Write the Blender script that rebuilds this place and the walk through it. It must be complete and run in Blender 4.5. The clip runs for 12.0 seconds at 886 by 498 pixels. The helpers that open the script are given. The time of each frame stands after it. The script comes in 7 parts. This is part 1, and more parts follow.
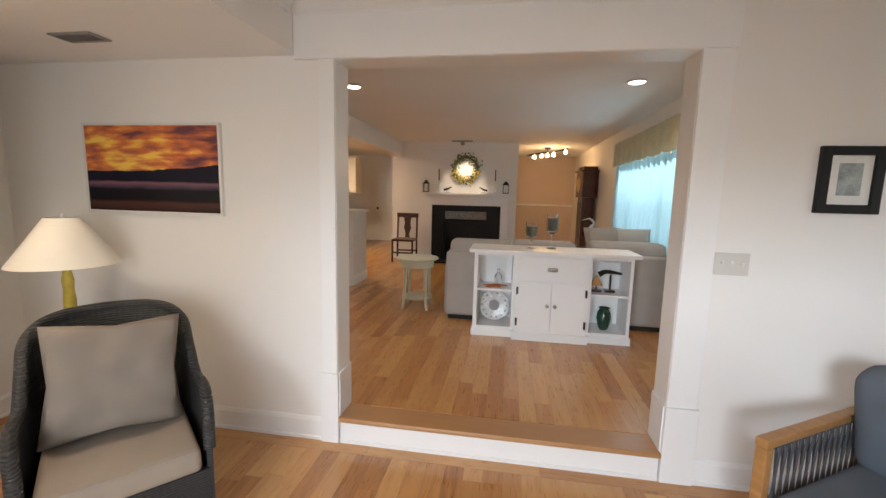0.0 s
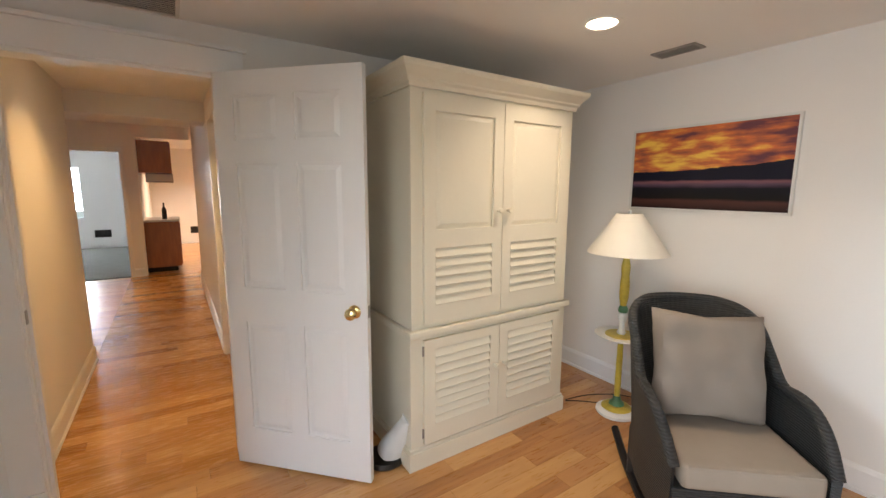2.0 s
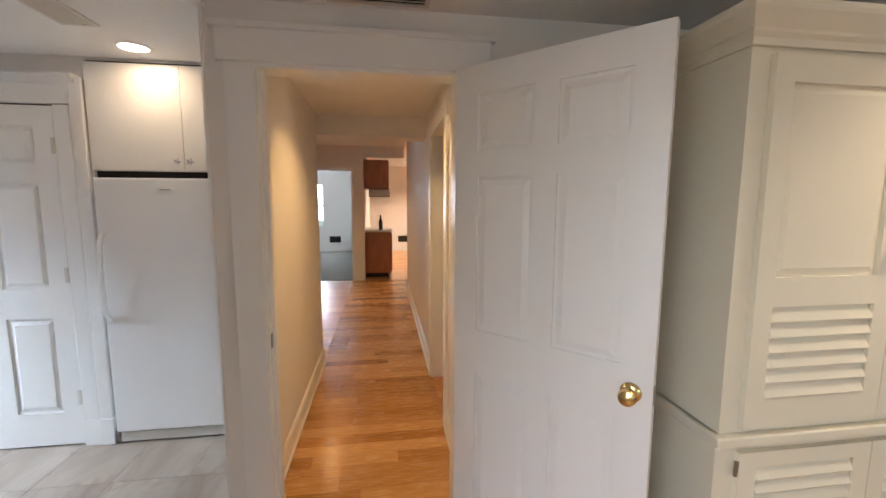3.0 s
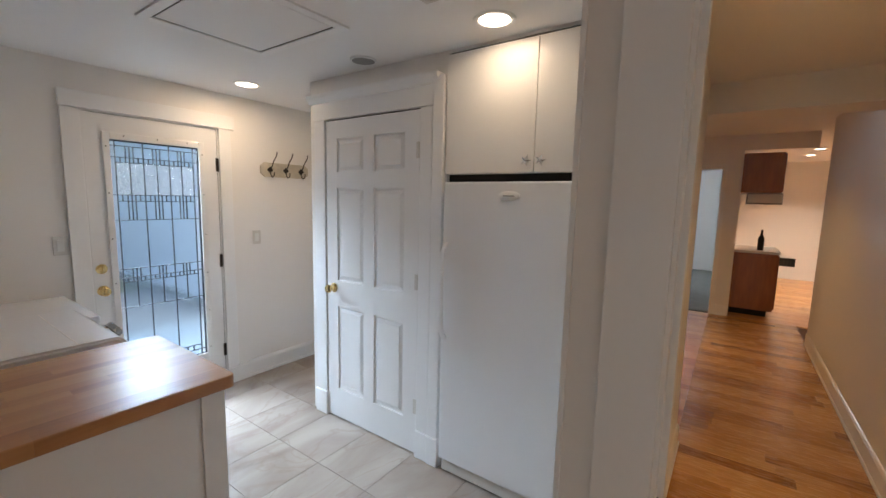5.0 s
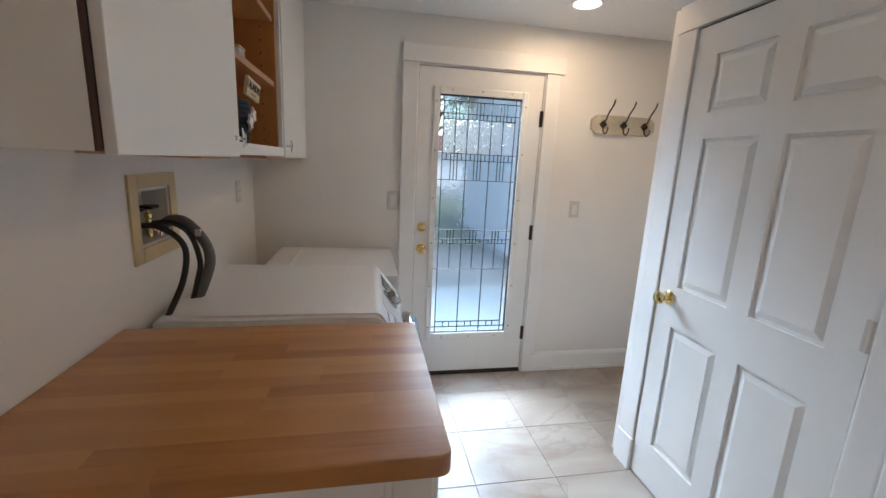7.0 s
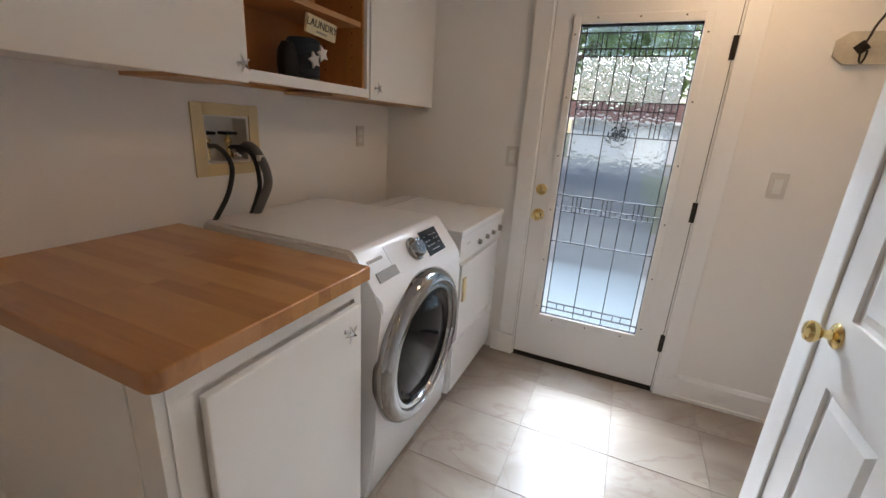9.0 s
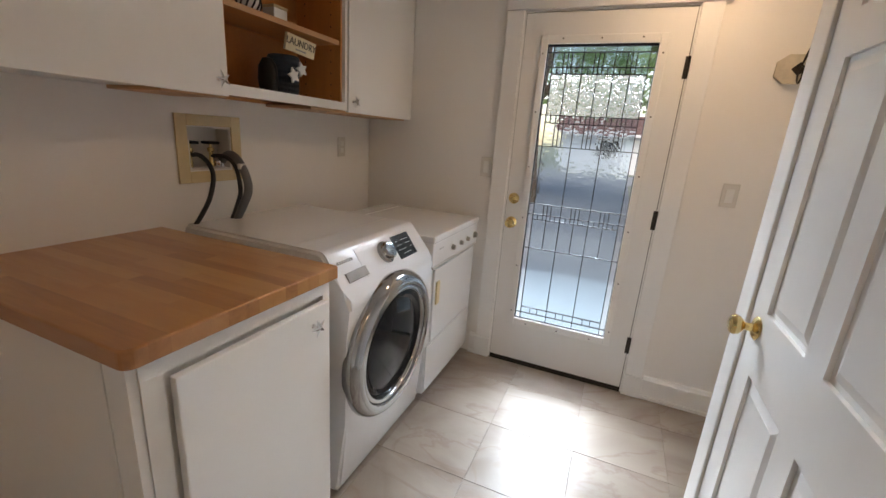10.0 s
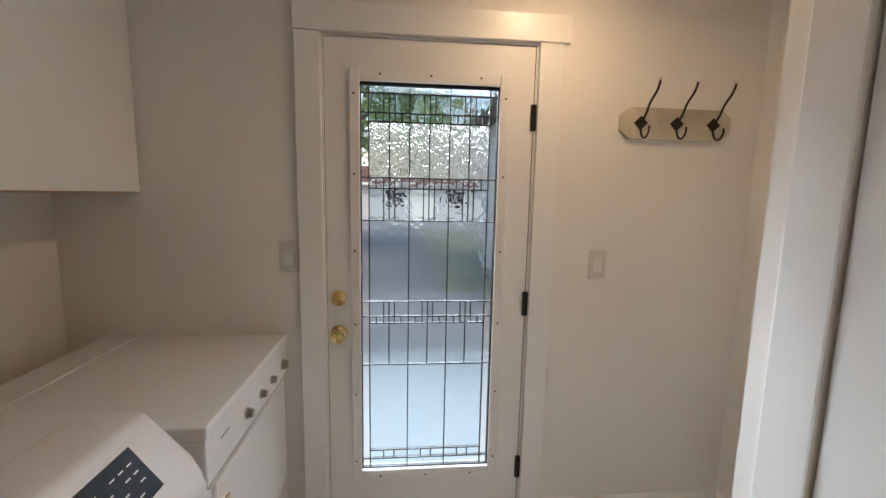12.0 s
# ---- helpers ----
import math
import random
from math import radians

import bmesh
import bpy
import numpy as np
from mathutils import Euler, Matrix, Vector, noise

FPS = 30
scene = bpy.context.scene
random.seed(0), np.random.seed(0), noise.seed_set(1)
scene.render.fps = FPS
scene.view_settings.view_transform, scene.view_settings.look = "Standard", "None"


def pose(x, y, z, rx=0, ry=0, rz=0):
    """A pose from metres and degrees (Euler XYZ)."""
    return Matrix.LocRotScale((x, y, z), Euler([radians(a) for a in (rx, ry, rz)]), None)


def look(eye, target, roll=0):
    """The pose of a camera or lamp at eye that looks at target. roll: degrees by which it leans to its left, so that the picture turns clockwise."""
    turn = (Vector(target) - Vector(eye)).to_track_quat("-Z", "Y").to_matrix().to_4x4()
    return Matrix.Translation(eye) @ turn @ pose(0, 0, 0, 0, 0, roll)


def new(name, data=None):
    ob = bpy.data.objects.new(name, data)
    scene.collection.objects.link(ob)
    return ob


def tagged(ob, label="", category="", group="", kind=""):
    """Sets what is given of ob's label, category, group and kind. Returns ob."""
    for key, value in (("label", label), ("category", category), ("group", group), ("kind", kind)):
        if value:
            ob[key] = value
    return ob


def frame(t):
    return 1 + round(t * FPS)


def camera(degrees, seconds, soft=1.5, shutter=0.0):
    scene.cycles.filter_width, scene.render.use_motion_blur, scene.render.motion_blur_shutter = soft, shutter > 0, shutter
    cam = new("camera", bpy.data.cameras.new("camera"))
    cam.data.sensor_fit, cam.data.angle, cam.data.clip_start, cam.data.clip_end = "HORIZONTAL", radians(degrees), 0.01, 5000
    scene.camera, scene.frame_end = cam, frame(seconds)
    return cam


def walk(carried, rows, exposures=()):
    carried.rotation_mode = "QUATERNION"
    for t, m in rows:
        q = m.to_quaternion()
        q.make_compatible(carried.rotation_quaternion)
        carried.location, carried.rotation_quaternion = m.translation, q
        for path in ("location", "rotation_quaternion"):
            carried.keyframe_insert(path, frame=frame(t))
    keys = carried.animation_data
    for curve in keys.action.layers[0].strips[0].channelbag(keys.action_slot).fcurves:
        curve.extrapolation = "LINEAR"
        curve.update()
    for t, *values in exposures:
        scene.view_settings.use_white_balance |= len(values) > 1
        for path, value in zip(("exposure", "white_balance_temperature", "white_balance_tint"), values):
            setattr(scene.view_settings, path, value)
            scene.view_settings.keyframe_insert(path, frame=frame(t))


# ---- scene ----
cam = camera(94.5, 12.0)
PATH = [
    (0, (0.46, 0.282, 1.518), (0.158, 2.241, 1.254), 1.4),
    (0.5, (0.368, 0.09, 1.502), (-0.116, 2.012, 1.234), 0.9),
    (1, (0.18, -0.071, 1.515), (-0.618, 1.745, 1.258), 1.0),
    (1.5, (-0.091, -0.204, 1.509), (-1.35, 1.323, 1.224), 0.5),
    (2, (-0.396, -0.257, 1.491), (-2.05, 0.829, 1.201), 0.3),
    (2.5, (-0.702, -0.28, 1.505), (-2.584, 0.341, 1.241), 0.5),
    (3, (-1.052, -0.354, 1.521), (-3.016, -0.066, 1.284), 0.2),
    (3.5, (-1.336, -0.414, 1.511), (-3.321, -0.534, 1.297), 0.9),
    (5.3, (-2.035, -0.803, 1.558), (-3.485, -2.153, 1.287), 1.8),
    (5.5, (-2.112, -0.841, 1.557), (-3.418, -2.326, 1.26), 2.3),
    (6, (-2.213, -0.992, 1.528), (-3.144, -2.726, 1.169), 3.2),
    (6.5, (-2.304, -1.239, 1.499), (-2.969, -3.087, 1.119), 2.9),
    (7, (-2.423, -1.412, 1.472), (-2.79, -3.335, 1.059), 2.7),
    (7.2, (-2.511, -1.466, 1.447), (-2.732, -3.411, 1.036), 2.9),
    (8.8, (-3.121, -1.712, 1.376), (-2.464, -3.514, 0.808), 4.1),
    (9, (-3.194, -1.693, 1.379), (-2.442, -3.451, 0.791), 3.7),
    (9.5, (-3.292, -1.649, 1.378), (-2.486, -3.385, 0.799), 3.3),
    (10, (-3.324, -1.637, 1.384), (-2.593, -3.42, 0.851), 4.1),
    (10.5, (-3.249, -1.746, 1.411), (-2.629, -3.601, 0.991), 4.4),
    (11, (-3.133, -1.953, 1.468), (-2.733, -3.891, 1.177), 4.3),
    (11.2, (-3.075, -2.027, 1.487), (-2.803, -3.99, 1.222), 4.0),
    (11.5, (-3.075, -2.151, 1.496), (-2.935, -4.125, 1.207), 2.3),
    (12, (-3.037, -2.413, 1.469), (-3.218, -4.388, 1.209), 1.1),
]
walk(cam, [(t, look(eye, target, roll)) for t, eye, target, roll in PATH],
     [(0.0, 1.54, 7050, 15), (1.5, 1.58, 7050, 14), (2.5, 1.58, 6750, 14), (3.5, 1.38, 6650, 14), (5.5, 1.06, 6500, 13), (7.2, 1.08, 6600, 13), (9.0, 0.84, 7550, 18), (11.0, 0.87, 7800, 18), (12.0, 0.65, 7800, 17)])
# ---- world, sun and large lights ----
world = bpy.data.worlds.new("world")
scene.world = world
world.use_nodes = True
wn = world.node_tree
sky = wn.nodes.new("ShaderNodeTexSky")
sky.sky_type = "NISHITA"
sky.sun_disc = False
sky.sun_elevation, sky.sun_rotation = radians(48), radians(-10)
sky.air_density = 1.2
wn.links.new(sky.outputs[0], wn.nodes["Background"].inputs[0])
wn.nodes["Background"].inputs[1].default_value = 0.15


def lamp(name, kind, m, watts, colour, size=0.1, size_y=None, spot=None, blend=0.6):
    data = bpy.data.lights.new(name, kind)
    data.energy, data.color = watts, colour
    if kind == "AREA":
        data.size = size
        if size_y:
            data.shape, data.size_y = "RECTANGLE", size_y
        else:
            data.shape = "DISK"
    elif kind == "SUN":
        data.angle = size
    else:
        data.shadow_soft_size = size
        if spot:
            data.spot_size, data.spot_blend = radians(spot), blend
    ob = new(name, data)
    ob.matrix_world = m
    return ob


WARM, AMBER, DAY = (1.0, 0.84, 0.66), (1.0, 0.62, 0.25), (0.78, 0.89, 1.0)
PEACH = (1.0, 0.74, 0.48)
lamp("sun", "SUN", look((0, 0, 20), (3, -17, 0)), 1.0, (1.0, 0.97, 0.93), radians(25))
# daylight lamps: unseen main room window, living room window, glazed door, far bedroom window
lamp("window_daylight", "AREA", look((-0.1, -1.2, 1.25), (-0.5, 2.5, -0.6)), 8.8, (0.90, 0.94, 1.0), 1.9, 1.6).data.spread = radians(125)
# added fill from the east, through an opening that is never in view
lamp("east_daylight", "AREA", look((4.28, 0.5, 1.2), (0.0, 0.6, -0.9)), 2.5, DAY, 1.8, 1.5).data.spread = radians(125)
lamp("living_daylight", "AREA", look((2.19, 5.7, 1.6), (0.0, 5.7, 0.9)), 7.5, DAY, 2.4, 1.25)
# added lamp outside, hidden above the door's view, to boost the laundry daylight
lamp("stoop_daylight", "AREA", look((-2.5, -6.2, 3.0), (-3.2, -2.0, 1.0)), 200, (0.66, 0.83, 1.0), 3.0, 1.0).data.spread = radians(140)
lamp("bedroom_daylight", "AREA", look((-13.6, -2.45, 1.5), (-10.6, -1.8, 0.8)), 20, DAY, 0.8, 1.2)
# recessed cans and other electric light
CANS = [(-3.55, -3.61, 2.32, 2.3, PEACH), (-3.55, -1.65, 2.32, 0.75, PEACH), (-3.7, -0.37, 2.28, 3.1, AMBER),
        (-1.70, 1.48, 2.26, 1.9, WARM), (-1.1, 4.31, 2.55, 1.5, WARM), (1.55, 4.31, 2.55, 1.5, WARM),
        (-7.0, -1.2, 2.5, 4.5, AMBER), (-11.0, 0.3, 2.5, 14, WARM), (-12.0, 0.3, 2.5, 10, WARM)]
for cx, cy, cz, cw, cc in CANS:
    lamp("can_light", "AREA", look((cx, cy, cz - 0.012), (cx, cy, 0)), cw, cc, 0.13).data.spread = radians(178 if cz == 2.32 else 120)
# assumed lamp out of view in the high ceiling, without a fitting
lamp("main_can_light", "AREA", look((1.2, 0.9, 2.54), (1.2, 0.9, 0)), 1.7, WARM, 0.3)
lamp("mantel_spot", "SPOT", look((-0.42, 8.2, 2.42), (-0.42, 8.6, 1.75)), 11, WARM, 0.03, None, 70)
lamp("track_glow", "POINT", Matrix.Translation((1.3, 9.4, 2.28)), 4.5, AMBER, 0.06)
lamp("kitchen_glow", "AREA", look((-3.4, 8.0, 2.5), (-3.4, 8.0, 0)), 20, (1.0, 0.80, 0.54), 0.5)

# ---- helpers of this scene ----


def part(name, bm, material, parent=None, label="", smooth=False):
    me = bpy.data.meshes.new(name)
    if bm.faces:
        bmesh.ops.recalc_face_normals(bm, faces=bm.faces)
    bm.to_mesh(me)
    bm.free()
    me.materials.append(material)
    if smooth:
        for p in me.polygons:
            p.use_smooth = True
        me.set_sharp_from_angle(angle=radians(40))
    ob = new(name, me)
    if parent is not None:
        ob.parent = parent
    if label:
        ob["label"] = label
    return ob


def thing(name, label, category, m=None, group="", kind=""):
    ob = new(name)
    ob.empty_display_size = 0.1
    ob.matrix_world = m if m is not None else Matrix.Identity(4)
    return tagged(ob, label, category, group, kind)


def structure(name, bm, material, label="", category=""):
    return tagged(part(name, bm, material), label, category, "", "structure")


def box(bm, lo, hi, bevel=0.0, m=None, seg=2):
    c = [(a + b) / 2 for a, b in zip(lo, hi)]
    s = [abs(b - a) for a, b in zip(lo, hi)]
    vs = bmesh.ops.create_cube(bm, size=1.0, matrix=Matrix.Translation(c) @ Matrix.Diagonal((*s, 1)))["verts"]
    if bevel:
        es = {e for v in vs for e in v.link_edges}
        r = bmesh.ops.bevel(bm, geom=list(es), offset=min(bevel, min(s) * 0.45), segments=seg, affect="EDGES", profile=0.6)
        vs = list({v for f in r["faces"] for v in f.verts} | {v for v in vs if v.is_valid})
    if m is not None:
        bmesh.ops.transform(bm, matrix=m, verts=vs)
    return vs


def boxes(*items, bevel=0.0):
    bm = bmesh.new()
    for lo, hi in items:
        box(bm, lo, hi, bevel)
    return bm


def one(lo, hi, bevel=0.0, m=None, seg=2):
    bm = bmesh.new()
    box(bm, lo, hi, bevel, m, seg)
    return bm


def lattice(bm, us, vs, holes, w0, w1, axis="y"):
    """One frame of stiles and rails: cells of the us x vs grid but for the holes, between the planes w0 and w1 of the axis."""
    def at(u, v, w):
        return (u, w, v) if axis == "y" else (w, u, v)
    near = [[bm.verts.new(at(u, v, w0)) for v in vs] for u in us]
    far = [[bm.verts.new(at(u, v, w1)) for v in vs] for u in us]
    solid = {(i, j) for i in range(len(us) - 1) for j in range(len(vs) - 1)} - set(holes)
    for i, j in solid:
        c = ((i, j), (i + 1, j), (i + 1, j + 1), (i, j + 1))
        bm.faces.new([near[a][b] for a, b in c])
        bm.faces.new([far[a][b] for a, b in reversed(c)])
        for (p, q), side in (((c[0], c[1]), (i, j - 1)), ((c[1], c[2]), (i + 1, j)), ((c[2], c[3]), (i, j + 1)), ((c[3], c[0]), (i - 1, j))):
            if side not in solid:
                bm.faces.new([near[p[0]][p[1]], far[p[0]][p[1]], far[q[0]][q[1]], near[q[0]][q[1]]])
    bmesh.ops.delete(bm, geom=[v for v in bm.verts if not v.link_faces], context="VERTS")
    return bm


def lathe(profile, seg=28, m=None, bm=None):
    """A turned body from (radius, height) pairs round z."""
    bm = bm or bmesh.new()
    rings = []
    for r, z in profile:
        rings.append([bm.verts.new((max(r, 1e-4) * math.cos(2 * math.pi * i / seg), max(r, 1e-4) * math.sin(2 * math.pi * i / seg), z)) for i in range(seg)])
    for a, b in zip(rings, rings[1:]):
        for i in range(seg):
            bm.faces.new((a[i], a[(i + 1) % seg], b[(i + 1) % seg], b[i]))
    bm.faces.new(rings[0][::-1])
    bm.faces.new(rings[-1])
    if m is not None:
        bmesh.ops.transform(bm, matrix=m, verts=[v for ring in rings for v in ring])
    return bm


def tube(points, radius, seg=8, bm=None, taper=None):
    """A round bar through points, smoothed by a Catmull curve."""
    bm = bm or bmesh.new()
    pts = [Vector(p) for p in points]
    path = []
    for i in range(len(pts) - 1):
        p0, p1, p2, p3 = pts[max(i - 1, 0)], pts[i], pts[i + 1], pts[min(i + 2, len(pts) - 1)]
        steps = 5 if len(pts) > 2 else 1
        for k in range(steps):
            t = k / steps
            path.append(0.5 * ((2 * p1) + (p2 - p0) * t + (2 * p0 - 5 * p1 + 4 * p2 - p3) * t * t + (3 * p1 - p0 - 3 * p2 + p3) * t ** 3))
    path.append(pts[-1])
    up = Vector((0.31, 0.17, 0.93))
    rings = []
    for i, p in enumerate(path):
        d = (path[min(i + 1, len(path) - 1)] - path[max(i - 1, 0)]).normalized()
        a = d.cross(up)
        a = (a if a.length > 0.05 else d.cross(Vector((1, 0, 0)))).normalized()
        b = d.cross(a)
        r = radius if taper is None else radius + (taper - radius) * i / (len(path) - 1)
        rings.append([bm.verts.new(p + r * (a * math.cos(2 * math.pi * k / seg) + b * math.sin(2 * math.pi * k / seg))) for k in range(seg)])
    for a, b in zip(rings, rings[1:]):
        for i in range(seg):
            bm.faces.new((a[i], a[(i + 1) % seg], b[(i + 1) % seg], b[i]))
    bm.faces.new(rings[0][::-1])
    bm.faces.new(rings[-1])
    return bm


def profile_run(profile, x0, x1, axis="x", bm=None, mitre0=0.0, mitre1=0.0):
    """A moulding: profile of (out, up) pairs run from x0 to x1; out is +y for axis x, +x for axis y."""
    bm = bm or bmesh.new()
    def at(s, o, u):
        return (s, o, u) if axis == "x" else (o, s, u)
    a = [bm.verts.new(at(x0 - mitre0 * o, o, u)) for o, u in profile]
    b = [bm.verts.new(at(x1 + mitre1 * o, o, u)) for o, u in profile]
    n = len(profile)
    for i in range(n):
        bm.faces.new((a[i], a[(i + 1) % n], b[(i + 1) % n], b[i]))
    bm.faces.new(a[::-1])
    bm.faces.new(b)
    return bm


def cushion(sx, sy, sz, puff=0.35, n=12, seed=1, crease=0.006, ears=0.05):
    """A stuffed cushion, centred, thick in the middle and thin at the seam."""
    bm = bmesh.new()
    top, bot = {}, {}
    for i in range(n + 1):
        for j in range(n + 1):
            u, v = 2 * i / n - 1, 2 * j / n - 1
            e = (max(0.0, 1 - u ** 4) * max(0.0, 1 - v ** 4)) ** puff
            k = 1 - ears * (1 - abs(u * v)) * max(abs(u), abs(v)) ** 6
            w = noise.noise(Vector((u * 2.3 + seed, v * 2.3, seed * 1.7))) * crease
            x, y = u * sx / 2 * k, v * sy / 2 * k
            h = sz / 2 * e + w * e
            top[i, j] = bm.verts.new((x, y, h))
            bot[i, j] = top[i, j] if e < 1e-6 else bm.verts.new((x, y, -h))
    for i in range(n):
        for j in range(n):
            for d, flip in ((top, False), (bot, True)):
                q = []
                for c in (d[i, j], d[i + 1, j], d[i + 1, j + 1], d[i, j + 1]):
                    if c not in q:
                        q.append(c)
                if len(q) > 2:
                    try:
                        bm.faces.new(q[::-1] if flip else q)
                    except ValueError:
                        pass
    return bm


# ---- materials ----


def nodes_of(name):
    m = bpy.data.materials.new(name)
    m.use_nodes = True
    nt = m.node_tree
    return m, nt, nt.nodes["Principled BSDF"], nt.nodes.new, nt.links.new


def surface(name, col, rough=0.5, metal=0.0, var=0.06, scale=3.0, bump=0.02, fine=90.0, coat=0.0, spec=0.5, emit=None, stretch=(1, 1, 1), rand=0.0):
    m, nt, b, nn, ln = nodes_of(name)
    tc = nn("ShaderNodeTexCoord")
    mp = nn("ShaderNodeMapping")
    mp.inputs["Scale"].default_value = stretch
    ln(tc.outputs["Object"], mp.inputs[0])
    n1, n2 = nn("ShaderNodeTexNoise"), nn("ShaderNodeTexNoise")
    n1.inputs["Scale"].default_value, n2.inputs["Scale"].default_value = scale, fine
    n1.inputs["Detail"].default_value = n2.inputs["Detail"].default_value = 4
    ln(mp.outputs[0], n1.inputs[0])
    ln(mp.outputs[0], n2.inputs[0])
    mix = nn("ShaderNodeMath")
    mix.operation = "MULTIPLY_ADD"
    mix.inputs[1].default_value = 0.35
    ln(n2.outputs[0], mix.inputs[0])
    ln(n1.outputs[0], mix.inputs[2])
    out = mix.outputs[0]
    if rand:
        oi = nn("ShaderNodeObjectInfo")
        r = nn("ShaderNodeMath")
        r.operation = "MULTIPLY_ADD"
        r.inputs[1].default_value = rand
        ln(oi.outputs["Random"], r.inputs[0])
        ln(out, r.inputs[2])
        out = r.outputs[0]
    ramp = nn("ShaderNodeValToRGB")
    ramp.color_ramp.elements[0].position, ramp.color_ramp.elements[1].position = 0.35, 1.0 + rand
    ramp.color_ramp.elements[0].color = (*[min(1, c * (1 - var)) for c in col], 1)
    ramp.color_ramp.elements[1].color = (*[min(1, c * (1 + var)) for c in col], 1)
    ln(out, ramp.inputs[0])
    ln(ramp.outputs[0], b.inputs["Base Color"])
    rr = nn("ShaderNodeMapRange")
    rr.inputs["To Min"].default_value, rr.inputs["To Max"].default_value = max(0.02, rough - 0.08), min(1, rough + 0.08)
    ln(n1.outputs[0], rr.inputs[0])
    ln(rr.outputs[0], b.inputs["Roughness"])
    b.inputs["Metallic"].default_value, b.inputs["Specular IOR Level"].default_value = metal, spec
    b.inputs["Coat Weight"].default_value = coat
    b.inputs["Coat Roughness"].default_value = 0.12
    if bump:
        bp = nn("ShaderNodeBump")
        bp.inputs["Strength"].default_value, bp.inputs["Distance"].default_value = bump * 5, 0.004
        ln(n2.outputs[0], bp.inputs["Height"])
        ln(bp.outputs[0], b.inputs["Normal"])
    if emit:
        b.inputs["Emission Color"].default_value, b.inputs["Emission Strength"].default_value = (*emit[0], 1), emit[1]
    return m


def planks_of(name, dark, mid, light, rough=0.28, grain=(26, 2.2, 26), coat=0.45, island=False):
    """Boards with their grain along local y; tone varies from board to board."""
    m, nt, b, nn, ln = nodes_of(name)
    tc = nn("ShaderNodeTexCoord")
    if island:
        src = nn("ShaderNodeNewGeometry").outputs["Random Per Island"]
    else:
        src = nn("ShaderNodeObjectInfo").outputs["Random"]
    off = nn("ShaderNodeCombineXYZ")
    mul = nn("ShaderNodeMath")
    mul.operation, mul.inputs[1].default_value = "MULTIPLY", 37.0
    ln(src, mul.inputs[0])
    ln(mul.outputs[0], off.inputs[0])
    ln(mul.outputs[0], off.inputs[1])
    add = nn("ShaderNodeVectorMath")
    ln(tc.outputs["Object"], add.inputs[0])
    ln(off.outputs[0], add.inputs[1])
    mp = nn("ShaderNodeMapping")
    mp.inputs["Scale"].default_value = grain
    ln(add.outputs[0], mp.inputs[0])
    n1, n2 = nn("ShaderNodeTexNoise"), nn("ShaderNodeTexNoise")
    n1.inputs["Scale"].default_value, n1.inputs["Detail"].default_value, n1.inputs["Distortion"].default_value = 1.0, 6, 0.6
    n2.inputs["Scale"].default_value, n2.inputs["Detail"].default_value = 4.0, 3
    ln(mp.outputs[0], n1.inputs[0])
    ln(mp.outputs[0], n2.inputs[0])
    k = nn("ShaderNodeMath")
    k.operation, k.inputs[1].default_value = "MULTIPLY_ADD", 0.55
    ln(src, k.inputs[0])
    half = nn("ShaderNodeMath")
    half.operation, half.inputs[1].default_value = "MULTIPLY", 0.55
    ln(n1.outputs[0], half.inputs[0])
    ln(half.outputs[0], k.inputs[2])
    ramp = nn("ShaderNodeValToRGB")
    e = ramp.color_ramp.elements
    e[0].position, e[1].position = 0.14, 0.80
    e[0].color, e[1].color = (*dark, 1), (*light, 1)
    c = e.new(0.36)
    c.color = (*mid, 1)
    ln(k.outputs[0], ramp.inputs[0])
    ln(ramp.outputs[0], b.inputs["Base Color"])
    rr = nn("ShaderNodeMapRange")
    rr.inputs["To Min"].default_value, rr.inputs["To Max"].default_value = rough - 0.07, rough + 0.1
    ln(n2.outputs[0], rr.inputs[0])
    ln(rr.outputs[0], b.inputs["Roughness"])
    b.inputs["Coat Weight"].default_value, b.inputs["Coat Roughness"].default_value = coat, 0.18
    bp = nn("ShaderNodeBump")
    bp.inputs["Strength"].default_value, bp.inputs["Distance"].default_value = 0.08, 0.002
    ln(n2.outputs[0], bp.inputs["Height"])
    ln(bp.outputs[0], b.inputs["Normal"])
    return m


